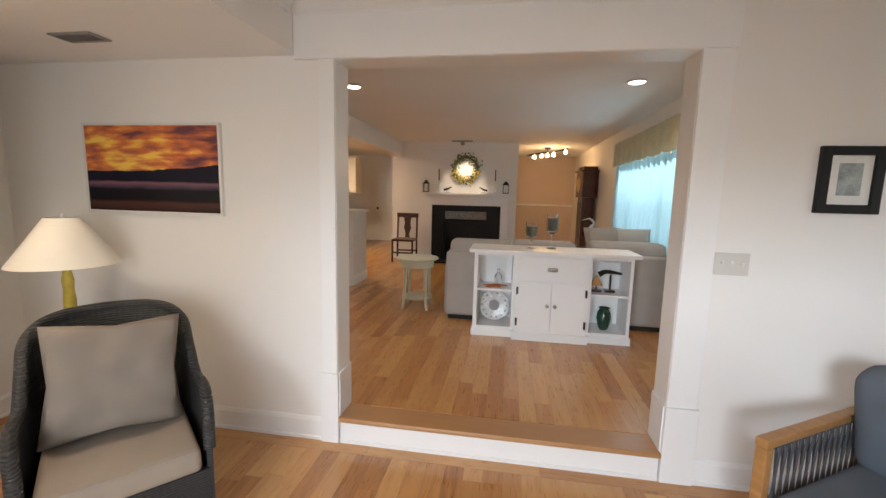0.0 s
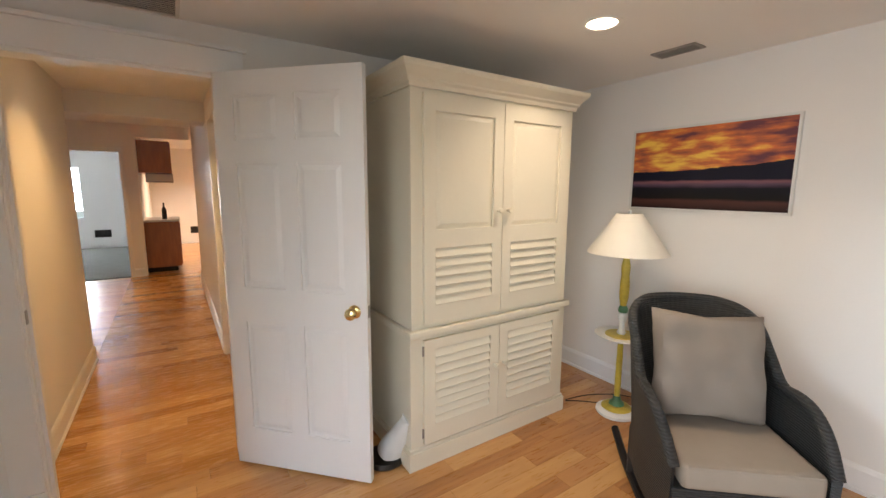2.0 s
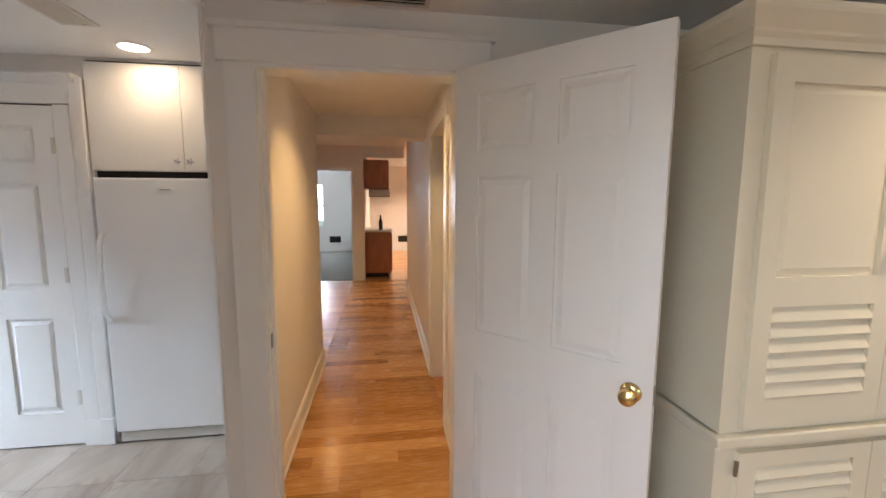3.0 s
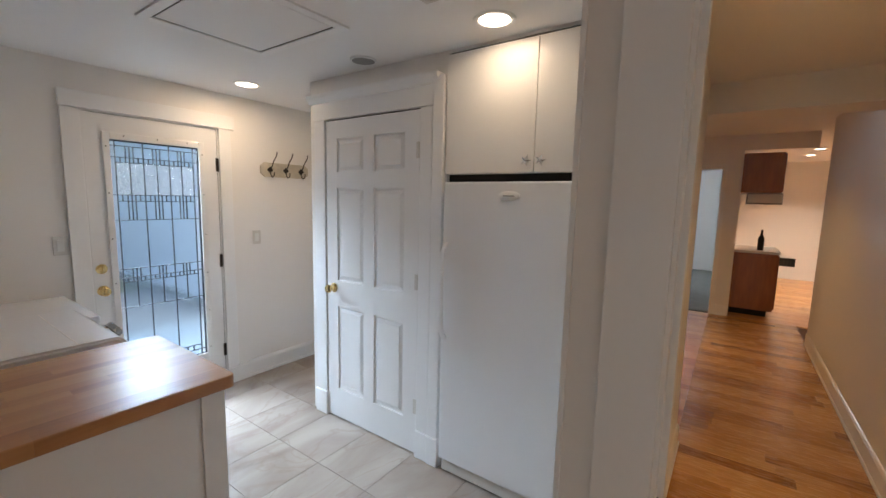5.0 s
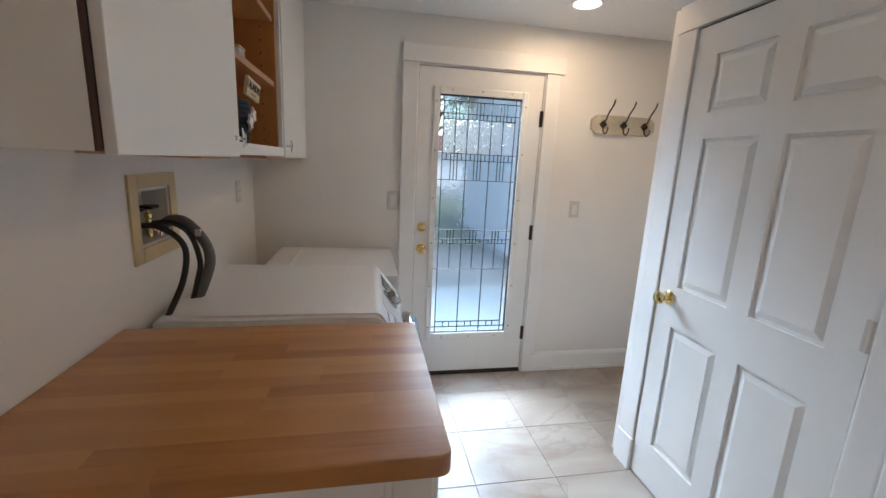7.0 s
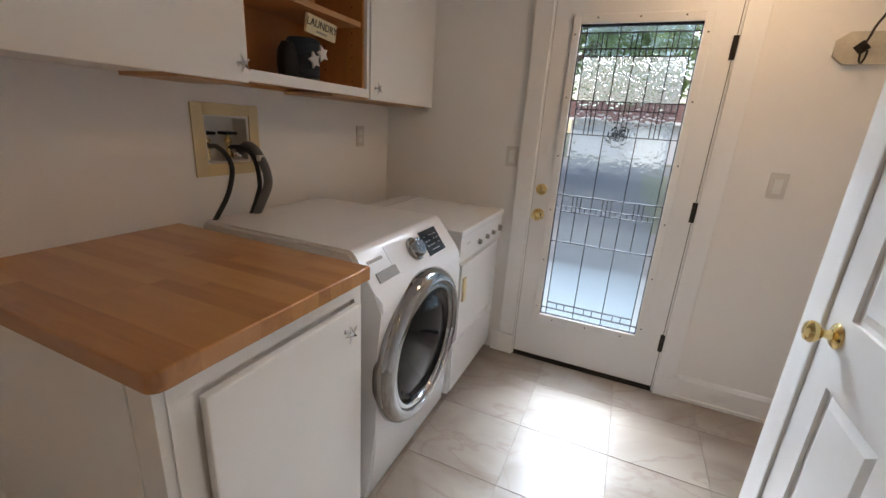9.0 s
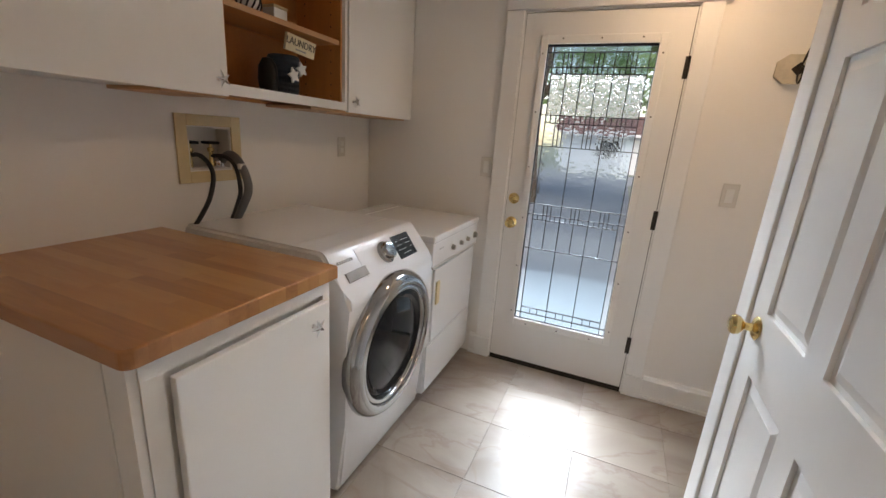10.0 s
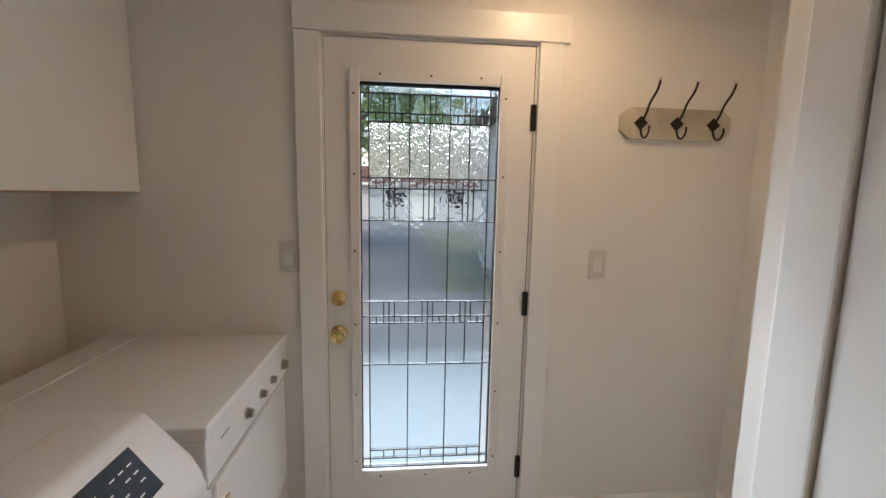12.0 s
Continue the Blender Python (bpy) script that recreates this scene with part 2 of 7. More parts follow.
def marble(name):
    m, nt, b, nn, ln = nodes_of(name)
    tc, oi = nn("ShaderNodeTexCoord"), nn("ShaderNodeObjectInfo")
    mul = nn("ShaderNodeMath")
    mul.operation, mul.inputs[1].default_value = "MULTIPLY", 23.0
    ln(oi.outputs["Random"], mul.inputs[0])
    add = nn("ShaderNodeVectorMath")
    ln(tc.outputs["Object"], add.inputs[0])
    ln(mul.outputs[0], add.inputs[1])
    rot = nn("ShaderNodeMapping")
    rot.inputs["Rotation"].default_value = (0, 0, 0.6)
    rot.inputs["Scale"].default_value = (1, 2.2, 1)
    ln(add.outputs[0], rot.inputs[0])
    n1 = nn("ShaderNodeTexNoise")
    n1.inputs["Scale"].default_value, n1.inputs["Detail"].default_value, n1.inputs["Distortion"].default_value = 1.7, 7, 0.9
    ln(rot.outputs[0], n1.inputs[0])
    ramp = nn("ShaderNodeValToRGB")
    e = ramp.color_ramp.elements
    e[0].position, e[1].position = 0.30, 0.72
    e[0].color, e[1].color = (0.23, 0.18, 0.145, 1), (0.41, 0.36, 0.315, 1)
    c = e.new(0.5)
    c.color = (0.33, 0.275, 0.23, 1)
    tone = nn("ShaderNodeMath")
    tone.operation, tone.inputs[1].default_value = "MULTIPLY_ADD", 0.13
    ln(oi.outputs["Random"], tone.inputs[0])
    ln(n1.outputs[0], tone.inputs[2])
    ln(tone.outputs[0], ramp.inputs[0])
    vein = nn("ShaderNodeTexNoise")
    vein.inputs["Scale"].default_value, vein.inputs["Detail"].default_value, vein.inputs["Distortion"].default_value = 1.1, 5, 1.8
    ln(rot.outputs[0], vein.inputs[0])
    vr = nn("ShaderNodeValToRGB")
    v = vr.color_ramp.elements
    v[0].position, v[1].position = 0.475, 0.525
    v[0].color = v[1].color = (0, 0, 0, 1)
    w = v.new(0.5)
    w.color = (0.42, 0.42, 0.42, 1)
    ln(vein.outputs[0], vr.inputs[0])
    mx = nn("ShaderNodeMix")
    mx.data_type = "RGBA"
    mx.inputs["B"].default_value = (0.26, 0.18, 0.135, 1)
    ln(vr.outputs[0], mx.inputs["Factor"])
    ln(ramp.outputs[0], mx.inputs["A"])
    ln(mx.outputs["Result"], b.inputs["Base Color"])
    b.inputs["Roughness"].default_value = 0.36
    return m


def glass(name, rough=0.0, bump=0.0, scale=60.0, tint=(0.96, 0.98, 1.0), ior=1.45):
    m, nt, b, nn, ln = nodes_of(name)
    b.inputs["Base Color"].default_value = (*tint, 1)
    b.inputs["Transmission Weight"].default_value = 1
    b.inputs["Roughness"].default_value, b.inputs["IOR"].default_value = rough, ior
    if bump:
        tc, n = nn("ShaderNodeTexCoord"), nn("ShaderNodeTexNoise")
        n.inputs["Scale"].default_value, n.inputs["Detail"].default_value = scale, 2
        ln(tc.outputs["Object"], n.inputs[0])
        bp = nn("ShaderNodeBump")
        bp.inputs["Strength"].default_value, bp.inputs["Distance"].default_value = 1.0, bump
        ln(n.outputs[0], bp.inputs["Height"])
        ln(bp.outputs[0], b.inputs["Normal"])
    return m


def glow(name, col, strength):
    m, nt, b, nn, ln = nodes_of(name)
    b.inputs["Base Color"].default_value = (*col, 1)
    b.inputs["Emission Color"].default_value, b.inputs["Emission Strength"].default_value = (*col, 1), strength
    return m


def sunset_print(name):
    """Sunset over dark hills and water; local x across 0..1, local z up 0..1 by Generated."""
    m, nt, b, nn, ln = nodes_of(name)
    tc = nn("ShaderNodeTexCoord")
    sep = nn("ShaderNodeSeparateXYZ")
    ln(tc.outputs["Generated"], sep.inputs[0])
    mp = nn("ShaderNodeMapping")
    mp.inputs["Scale"].default_value = (3.4, 1, 8)
    ln(tc.outputs["Generated"], mp.inputs[0])
    n = nn("ShaderNodeTexNoise")
    n.inputs["Scale"].default_value, n.inputs["Detail"].default_value = 1.3, 5
    ln(mp.outputs[0], n.inputs[0])
    def math2(op, a, bb):
        q = nn("ShaderNodeMath")
        q.operation = op
        for i, s in enumerate((a, bb)):
            if isinstance(s, (int, float)):
                q.inputs[i].default_value = s
            else:
                ln(s, q.inputs[i])
        return q.outputs[0]
    # clouds
    ramp = nn("ShaderNodeValToRGB")
    e = ramp.color_ramp.elements
    e[0].position, e[1].position = 0.33, 0.68
    e[0].color, e[1].color = (0.16, 0.055, 0.075, 1), (1.0, 0.66, 0.13, 1)
    c = e.new(0.53)
    c.color = (0.72, 0.20, 0.07, 1)
    du = math2("MULTIPLY", math2("ABSOLUTE", math2("SUBTRACT", sep.outputs[0], 0.24), 0), -0.22)
    dx = math2("ADD", du, math2("MULTIPLY", math2("ABSOLUTE", math2("SUBTRACT", sep.outputs[2], 0.66), 0), -0.35))
    ln(math2("ADD", math2("ADD", n.outputs[0], dx), 0.13), ramp.inputs[0])
    # hills
    hn = nn("ShaderNodeTexNoise")
    hn.noise_dimensions = "1D"
    hn.inputs["Scale"].default_value, hn.inputs["Detail"].default_value = 7.0, 4
    ln(sep.outputs[0], hn.inputs["W"])
    line = math2("ADD", math2("MULTIPLY", math2("POWER", sep.outputs[0], 2.0), 0.09), math2("ADD", 0.44, math2("MULTIPLY", hn.outputs[0], 0.05)))
    hill = math2("LESS_THAN", sep.outputs[2], line)
    lo = nn("ShaderNodeValToRGB")
    e = lo.color_ramp.elements
    e[0].position, e[1].position = 0.0, 0.55
    e[0].color, e[1].color = (0.02, 0.008, 0.008, 1), (0.008, 0.008, 0.022, 1)
    for p, col in ((0.10, (0.08, 0.03, 0.025, 1)), (0.13, (0.006, 0.005, 0.006, 1)), (0.26, (0.006, 0.006, 0.012, 1)), (0.30, (0.10, 0.06, 0.10, 1)), (0.335, (0.22, 0.10, 0.12, 1)), (0.36, (0.007, 0.007, 0.02, 1))):
        k = e.new(p)
        k.color = col
    ln(math2("ADD", sep.outputs[2], math2("MULTIPLY", math2("SUBTRACT", n.outputs[0], 0.5), 0.05)), lo.inputs[0])
    mx = nn("ShaderNodeMix")
    mx.data_type = "RGBA"
    ln(hill, mx.inputs["Factor"])
    ln(ramp.outputs[0], mx.inputs["A"])
    ln(lo.outputs[0], mx.inputs["B"])
    ln(mx.outputs["Result"], b.inputs["Base Color"])
    b.inputs["Roughness"].default_value = 0.4
    b.inputs["Specular IOR Level"].default_value = 0.25
    return m


WALL = surface("wall_paint", (0.835, 0.815, 0.785), 0.6, var=0.025, scale=1.2, bump=0.012, fine=160)
CEIL = surface("ceiling_paint", (0.85, 0.845, 0.835), 0.75, var=0.02, scale=1.0, bump=0.012, fine=140)
TRIM = surface("trim_gloss", (0.85, 0.85, 0.84), 0.32, var=0.02, scale=2.5, bump=0.004, fine=60)
DOORW = surface("door_paint", (0.84, 0.84, 0.83), 0.3, var=0.02, scale=3, bump=0.006, fine=50, stretch=(1, 1, 0.2))
CREAM = surface("cream_paint", (0.78, 0.725, 0.58), 0.36, var=0.035, scale=3, bump=0.008, fine=50)
MELAM = surface("white_laminate", (0.85, 0.84, 0.815), 0.38, var=0.02, scale=2, bump=0.002)
ENAMEL = surface("white_enamel", (0.84, 0.845, 0.86), 0.16, var=0.015, scale=2, bump=0.0, coat=0.3)
FREEZ = surface("freezer_enamel", (0.84, 0.845, 0.85), 0.38, var=0.006, scale=2, bump=0.006, fine=240)
OAK = planks_of("oak_boards", (0.25, 0.10, 0.03), (0.45, 0.195, 0.058), (0.61, 0.33, 0.12))
OAKJ = planks_of("oak_boards_joined", (0.25, 0.10, 0.03), (0.45, 0.195, 0.058), (0.61, 0.33, 0.12), island=True)
OAKHALL = planks_of("hall_boards", (0.12, 0.045, 0.012), (0.39, 0.18, 0.05), (0.62, 0.35, 0.13), 0.25, (26, 2.2, 26), 0.4)
STEPW = planks_of("step_board", (0.26, 0.12, 0.045), (0.42, 0.21, 0.085), (0.50, 0.27, 0.12), 0.32, (3.0, 20, 20))
BUTCHER = planks_of("butcher_block", (0.31, 0.12, 0.034), (0.46, 0.20, 0.062), (0.56, 0.275, 0.098), 0.32, (3.0, 26, 26))
NICHEW = surface("cherry_veneer", (0.54, 0.225, 0.062), 0.42, var=0.2, scale=4, bump=0.01, stretch=(6, 1.0, 0.6))
EDGEW = surface("pale_shelf_edge", (0.55, 0.31, 0.15), 0.45, var=0.1, scale=8)
TEAK = surface("teak", (0.42, 0.21, 0.075), 0.45, var=0.28, scale=5, bump=0.02, stretch=(1, 8, 8))
DARKW = surface("mahogany", (0.06, 0.016, 0.009), 0.3, var=0.35, scale=6, stretch=(4, 4, 0.7), coat=0.3)
BROWNW = surface("brown_cabinet", (0.33, 0.11, 0.03), 0.35, var=0.25, scale=5, stretch=(4, 4, 0.7), coat=0.2)
TILE = marble("marble_tile")
SUBFLOOR = surface("dark_subfloor", (0.13, 0.06, 0.025), 0.9, var=0.15, scale=12)
GROUT = surface("grout", (0.31, 0.265, 0.225), 0.9, var=0.15, scale=12, bump=0.04)


def weave(name, col, pitch=0.011):
    """Wicker: round strands running level, crossed by upright stakes."""
    m, nt, b, nn, ln = nodes_of(name)
    tc = nn("ShaderNodeTexCoord")
    waves = []
    for axis, size in (("Z", pitch), ("X", pitch * 2.4), ("Y", pitch * 2.4)):
        w = nn("ShaderNodeTexWave")
        w.bands_direction, w.wave_profile = axis, "SIN"
        w.inputs["Scale"].default_value = 0.314 / size
        w.inputs["Distortion"].default_value, w.inputs["Detail"].default_value = 0.6, 1
        ln(tc.outputs["Object"], w.inputs[0])
        waves.append(w.outputs["Fac"])
    cross = nn("ShaderNodeMath")
    cross.operation = "MULTIPLY"
    ln(waves[1], cross.inputs[0])
    ln(waves[2], cross.inputs[1])
    add = nn("ShaderNodeMath")
    add.operation, add.inputs[1].default_value = "MULTIPLY_ADD", 0.5
    ln(cross.outputs[0], add.inputs[0])
    ln(waves[0], add.inputs[2])
    # hollows between strands get a darker colour, crease shade painted in
    ramp = nn("ShaderNodeValToRGB")
    ramp.color_ramp.elements[0].color = (*[c * 0.35 for c in col], 1)
    ramp.color_ramp.elements[1].color = (*col, 1)
    ln(add.outputs[0], ramp.inputs[0])
    ln(ramp.outputs[0], b.inputs["Base Color"])
    b.inputs["Roughness"].default_value = 0.55
    bp = nn("ShaderNodeBump")
    bp.inputs["Strength"].default_value, bp.inputs["Distance"].default_value = 0.7, 0.004
    ln(add.outputs[0], bp.inputs["Height"])
    ln(bp.outputs[0], b.inputs["Normal"])
    return m


WICKER = weave("dark_wicker", (0.034, 0.036, 0.037))
TAUPE = surface("taupe_cloth", (0.28, 0.242, 0.21), 0.9, var=0.1, scale=5, bump=0.05, fine=380, spec=0.2)
TAUPE2 = surface("taupe_seat_cloth", (0.33, 0.28, 0.23), 0.9, var=0.1, scale=5, bump=0.05, fine=380, spec=0.2)
SLATE = surface("slate_blue_cloth", (0.13, 0.155, 0.185), 0.92, var=0.12, scale=6, bump=0.06, fine=400, spec=0.2)
ROPE = surface("grey_rope", (0.07, 0.075, 0.085), 0.85, var=0.2, scale=40, bump=0.08, fine=300)
SOFA = surface("grey_sofa_cloth", (0.40, 0.37, 0.34), 0.93, var=0.1, scale=4, bump=0.05, fine=300, spec=0.2)
SHADE = surface("lamp_shade_cloth", (0.84, 0.79, 0.68), 0.85, var=0.04, scale=6, bump=0.02, fine=300)
YELLOW = surface("painted_yellow", (0.52, 0.40, 0.055), 0.4, var=0.3, scale=18)
GREEN = surface("painted_green", (0.06, 0.16, 0.07), 0.4, var=0.3, scale=14)
PWHITE = surface("painted_white", (0.75, 0.75, 0.72), 0.35, var=0.05, scale=10)
MINT = surface("pale_mint_paint", (0.66, 0.70, 0.60), 0.45, var=0.05, scale=6)
BRASS = surface("polished_brass", (0.74, 0.56, 0.26), 0.16, metal=1, var=0.08, scale=20, bump=0)
CHROME = surface("chrome", (0.78, 0.78, 0.79), 0.09, metal=1, var=0.03, scale=9, bump=0)
STEEL = surface("pewter", (0.36, 0.34, 0.31), 0.32, metal=1, var=0.12, scale=30)
IRON = surface("dark_iron", (0.035, 0.028, 0.022), 0.42, metal=0.6, var=0.3, scale=40)
BLACK = surface("black_frame", (0.009, 0.009, 0.010), 0.45, var=0.2, scale=20, spec=0.25)
SOOT = surface("soot_black", (0.010, 0.010, 0.010), 0.55, var=0.4, scale=6)
RUBBER = surface("black_rubber", (0.015, 0.015, 0.016), 0.5, var=0.2, scale=30)
GREYHOSE = surface("grey_hose", (0.13, 0.13, 0.135), 0.5, var=0.12, scale=30)
TAN = surface("aged_plastic", (0.66, 0.53, 0.30), 0.45, var=0.08, scale=8)
PLATE = surface("switch_plastic", (0.645, 0.62, 0.575), 0.35, var=0.02, scale=10, bump=0)
# near-black for joints, kicks and backings, and for shade painted into gaps
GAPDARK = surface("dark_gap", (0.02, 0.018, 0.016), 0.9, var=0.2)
VENTD = surface("grey_vent", (0.28, 0.27, 0.26), 0.5, var=0.1, scale=10)
GLASSC = glass("clear_glass", 0.0, 0.0004, 9.0)
GLASSW = glass("water_glass", 0.12, 0.004, 14.0, (0.78, 0.91, 1.0))
GLASSB = glass("bevelled_glass", 0.04, 0.004, 22.0, (0.78, 0.91, 1.0))
GLASST = glass("glue_chip_glass", 0.06, 0.010, 60.0)
GLASSR = glass("rippled_glass", 0.10, 0.005, 20.0, (0.78, 0.91, 1.0))
LEAD = surface("lead_came", (0.03, 0.032, 0.036), 0.45, metal=0.5, var=0.2, scale=30)
RINGM = surface("dark_chrome", (0.42, 0.42, 0.42), 0.10, metal=1, var=0.05, scale=9, bump=0)
SCREEN = surface("panel_dark", (0.02, 0.026, 0.032), 0.12, var=0.1, scale=8, bump=0)
CAN_ON = glow("lamp_lens", (1.0, 0.86, 0.66), 4)
GLOBE = glow("globe_glow", (1.0, 0.80, 0.55), 5)
DRIVE = surface("concrete_drive", (0.30, 0.315, 0.315), 0.9, var=0.14, scale=0.8, bump=0.06, fine=40)
ASPHALT = surface("worn_asphalt", (0.21, 0.225, 0.235), 0.9, var=0.18, scale=0.7, bump=0.06, fine=40)
LAWN = surface("lawn_grass", (0.23, 0.255, 0.185), 0.95, var=0.35, scale=1.3, bump=0.1, fine=60)
LEAF = surface("leaves", (0.09, 0.17, 0.05), 0.6, var=0.5, scale=1.5, rand=0.2)
BARK = surface("bark", (0.10, 0.075, 0.055), 0.95, var=0.3, scale=9, bump=0.1, stretch=(3, 3, 0.6))
REDROOF = surface("red_brown_shingle", (0.17, 0.095, 0.085), 0.9, var=0.25, scale=5, bump=0.06, fine=30)
ROOF = surface("shingle_grey", (0.12, 0.115, 0.11), 0.9, var=0.25, scale=6, bump=0.06, fine=20)


def sheer(name, col):
    m, nt, b, nn, ln = nodes_of(name)
    d, t, mx = nn("ShaderNodeBsdfDiffuse"), nn("ShaderNodeBsdfTranslucent"), nn("ShaderNodeMixShader")
    tc, n, r = nn("ShaderNodeTexCoord"), nn("ShaderNodeTexNoise"), nn("ShaderNodeValToRGB")
    n.inputs["Scale"].default_value = 5
    ln(tc.outputs["Object"], n.inputs[0])
    ln(n.outputs[0], r.inputs[0])
    r.color_ramp.elements[0].color, r.color_ramp.elements[1].color = (*[c * 0.9 for c in col], 1), (*col, 1)
    for s in (d, t):
        ln(r.outputs[0], s.inputs[0])
    mx.inputs[0].default_value = 0.6
    ln(d.outputs[0], mx.inputs[1])
    ln(t.outputs[0], mx.inputs[2])
    ln(mx.outputs[0], nt.nodes["Material Output"].inputs[0])
    return m


CURTAIN = sheer("sheer_curtain", (0.46, 0.73, 0.79))
CARPET = surface("grey_carpet", (0.18, 0.18, 0.16), 0.97, var=0.15, scale=6, bump=0.1, fine=260)
# ---- large structure ----
LR = 0.165          # living room floor, one step up
YO = 2.51           # main room face of the wall with the wide opening
XW = -2.76          # main room face of the west wall
YS = -4.03          # inner face of the outer wall with the glazed door
XE = -1.757         # laundry face of its east wall
XP = -3.75          # face of the closet and freezer wall
ZC, ZL, ZM = 2.32, 2.26, 2.56

# main room and opening wall
structure("wall_north", boxes(((XW - 0.1, YO, 0), (-0.516, 2.66, 2.7)), ((1.356, YO, 0), (4.3, 2.66, 2.7)), ((-0.516, YO, 2.25), (1.356, 2.66, 2.7))), WALL, "white painted wall with a wide cased opening", "wall")
structure("wall_west", boxes(((XW - 0.1, -0.05, 0), (XW, YO, 2.6)), ((XW - 0.1, -0.82, 2.035), (XW, -0.05, 2.6)), ((XW - 0.1, -1.004, 0), (XW, -0.82, 2.6))), WALL, "white painted wall with a hall doorway", "wall")
structure("wall_south", boxes(((-1.64, -1.15, 0), (-1.1, -1.03, 2.7)), ((0.9, -1.15, 0), (4.3, -1.03, 2.7)), ((-1.1, -1.15, 0), (0.9, -1.03, 0.45)), ((-1.1, -1.15, 2.1), (0.9, -1.03, 2.7))), WALL, "white painted wall behind the walk", "wall")
# unseen closing wall; its opening is added to let the east lamp in
structure("wall_east", boxes(((4.2, -1.03, 0), (4.3, -0.45, 2.7)), ((4.2, 1.45, 0), (4.3, YO, 2.7)), ((4.2, -0.45, 0), (4.3, 1.45, 0.4)), ((4.2, -0.45, 2.05), (4.3, 1.45, 2.7))), WALL, "plain white unseen wall with an opening added for the fill lamp", "wall")
structure("ceiling_low", one((XW - 0.1, -1.03, ZL), (-0.74, YO, 2.34)), CEIL, "low white ceiling", "ceiling")
structure("ceiling_high", one((-0.74, -1.03, ZM), (4.3, YO, 2.66)), CEIL, "high white ceiling", "ceiling")
structure("beam_soffit", one((-0.78, -1.03, ZL + 0.004), (-0.738, YO, 2.66)), WALL, "white drop in the ceiling", "beam")
structure("floor", one((XW - 0.1, -1.15, -0.08), (4.3, 2.66, -0.014)), SUBFLOOR, "oak strip floor of the sitting room", "floor")

CROWN = [(0.0, 0.0), (-0.012, 0.0), (-0.016, 0.02), (-0.03, 0.035), (-0.052, 0.065), (-0.072, 0.085), (-0.078, 0.105), (0.0, 0.105)]
crown = profile_run([(YO - 0.001 + o, 2.452 + u) for o, u in CROWN], -0.738, 4.2)
structure("crown_trim", crown, TRIM, "white crown moulding", "trim")
crown = profile_run([(-0.738 - o, 2.452 + u) for o, u in CROWN], -1.03, YO - 0.08, "y")
structure("crown_trim_soffit", crown, TRIM, "white crown moulding", "trim")

BASE = [(0.0, 0.0), (-0.022, 0.0), (-0.022, 0.018), (-0.014, 0.022), (-0.014, 0.118), (-0.007, 0.135), (0.0, 0.142)]


def baseboard(x0, x1, face, z=0.0, axis="x", sign=1):
    bm = profile_run([(face + sign * o, z + u) for o, u in BASE], x0, x1, axis)
    return structure("baseboard", bm, TRIM, "white moulded baseboard", "baseboard")


baseboard(XW, -0.61, YO)
baseboard(1.50, 4.2, YO)
baseboard(0.14, YO - 0.02, XW, 0, "y", -1)
baseboard(-1.64, 4.2, -1.03, 0, "x", -1)

# wide opening: casing, plinths, jambs, step
structure("trim_opening_left", one((-0.592, YO - 0.025, 0.44), (-0.502, YO, 2.232), 0.003), TRIM, "white flat casing", "trim")
structure("trim_opening_right", one((1.342, YO - 0.025, 0.43), (1.49, YO, 2.232), 0.003), TRIM, "white flat casing", "trim")
structure("trim_opening_head", one((-0.736, YO - 0.022, 2.234), (1.50, YO, 2.455), 0.003), TRIM, "white head board over the opening", "trim")
structure("trim_plinth_left", one((-0.605, YO - 0.034, 0.0), (-0.494, YO, 0.439), 0.004), TRIM, "white plinth block", "trim")
structure("trim_plinth_right", one((1.334, YO - 0.034, 0.0), (1.50, YO, 0.429), 0.004), TRIM, "white plinth block", "trim")
structure("trim_jamb_left", one((-0.516, YO - 0.012, LR), (-0.4995, 2.68, 2.25)), TRIM, "white jamb", "trim")
structure("trim_jamb_right", one((1.3395, YO - 0.012, LR), (1.356, 2.68, 2.25)), TRIM, "white jamb", "trim")
structure("trim_jamb_head", one((-0.4995, YO - 0.012, 2.232), (1.3395, 2.68, 2.25)), TRIM, "white head jamb", "trim")
structure("trim_jamb_left_foot", one((-0.4993, YO - 0.012, LR), (-0.487, 2.68, 0.44), 0.003), TRIM, "white plinth in the jamb", "trim")
structure("trim_jamb_right_foot", one((1.327, YO - 0.012, LR), (1.3393, 2.68, 0.43), 0.003), TRIM, "white plinth in the jamb", "trim")
structure("step_riser", boxes(((-0.489, YO - 0.016, 0.0), (1.329, 2.66, LR - 0.03)), ((-0.489, YO - 0.026, 0.0), (1.329, YO - 0.0165, 0.02))), TRIM, "white painted step riser", "step")
structure("step_nosing", one((-0.499, YO - 0.034, LR - 0.03), (1.339, 2.66, LR), 0.01), STEPW, "oak step nosing", "step")

# hall doorway casing and head, west wall
structure("trim_hall_left", one((XW, -0.935, 0.15), (XW + 0.022, -0.825, 2.032), 0.003), TRIM, "white flat casing", "trim")
structure("trim_hall_right", one((XW, -0.045, 0.0), (XW + 0.022, 0.06, 2.032), 0.003), TRIM, "white flat casing", "trim")
structure("trim_hall_head", boxes(((XW, -0.96, 2.034), (XW + 0.024, 0.085, 2.15)), ((XW, -0.98, 2.15), (XW + 0.04, 0.105, 2.17)), bevel=0.003), TRIM, "white head casing with a cap", "trim")
structure("trim_hall_plinth", one((XW + 0.0045, -1.008, 0.0), (XW + 0.03, -0.82, 0.15), 0.004), TRIM, "white plinth block", "trim")
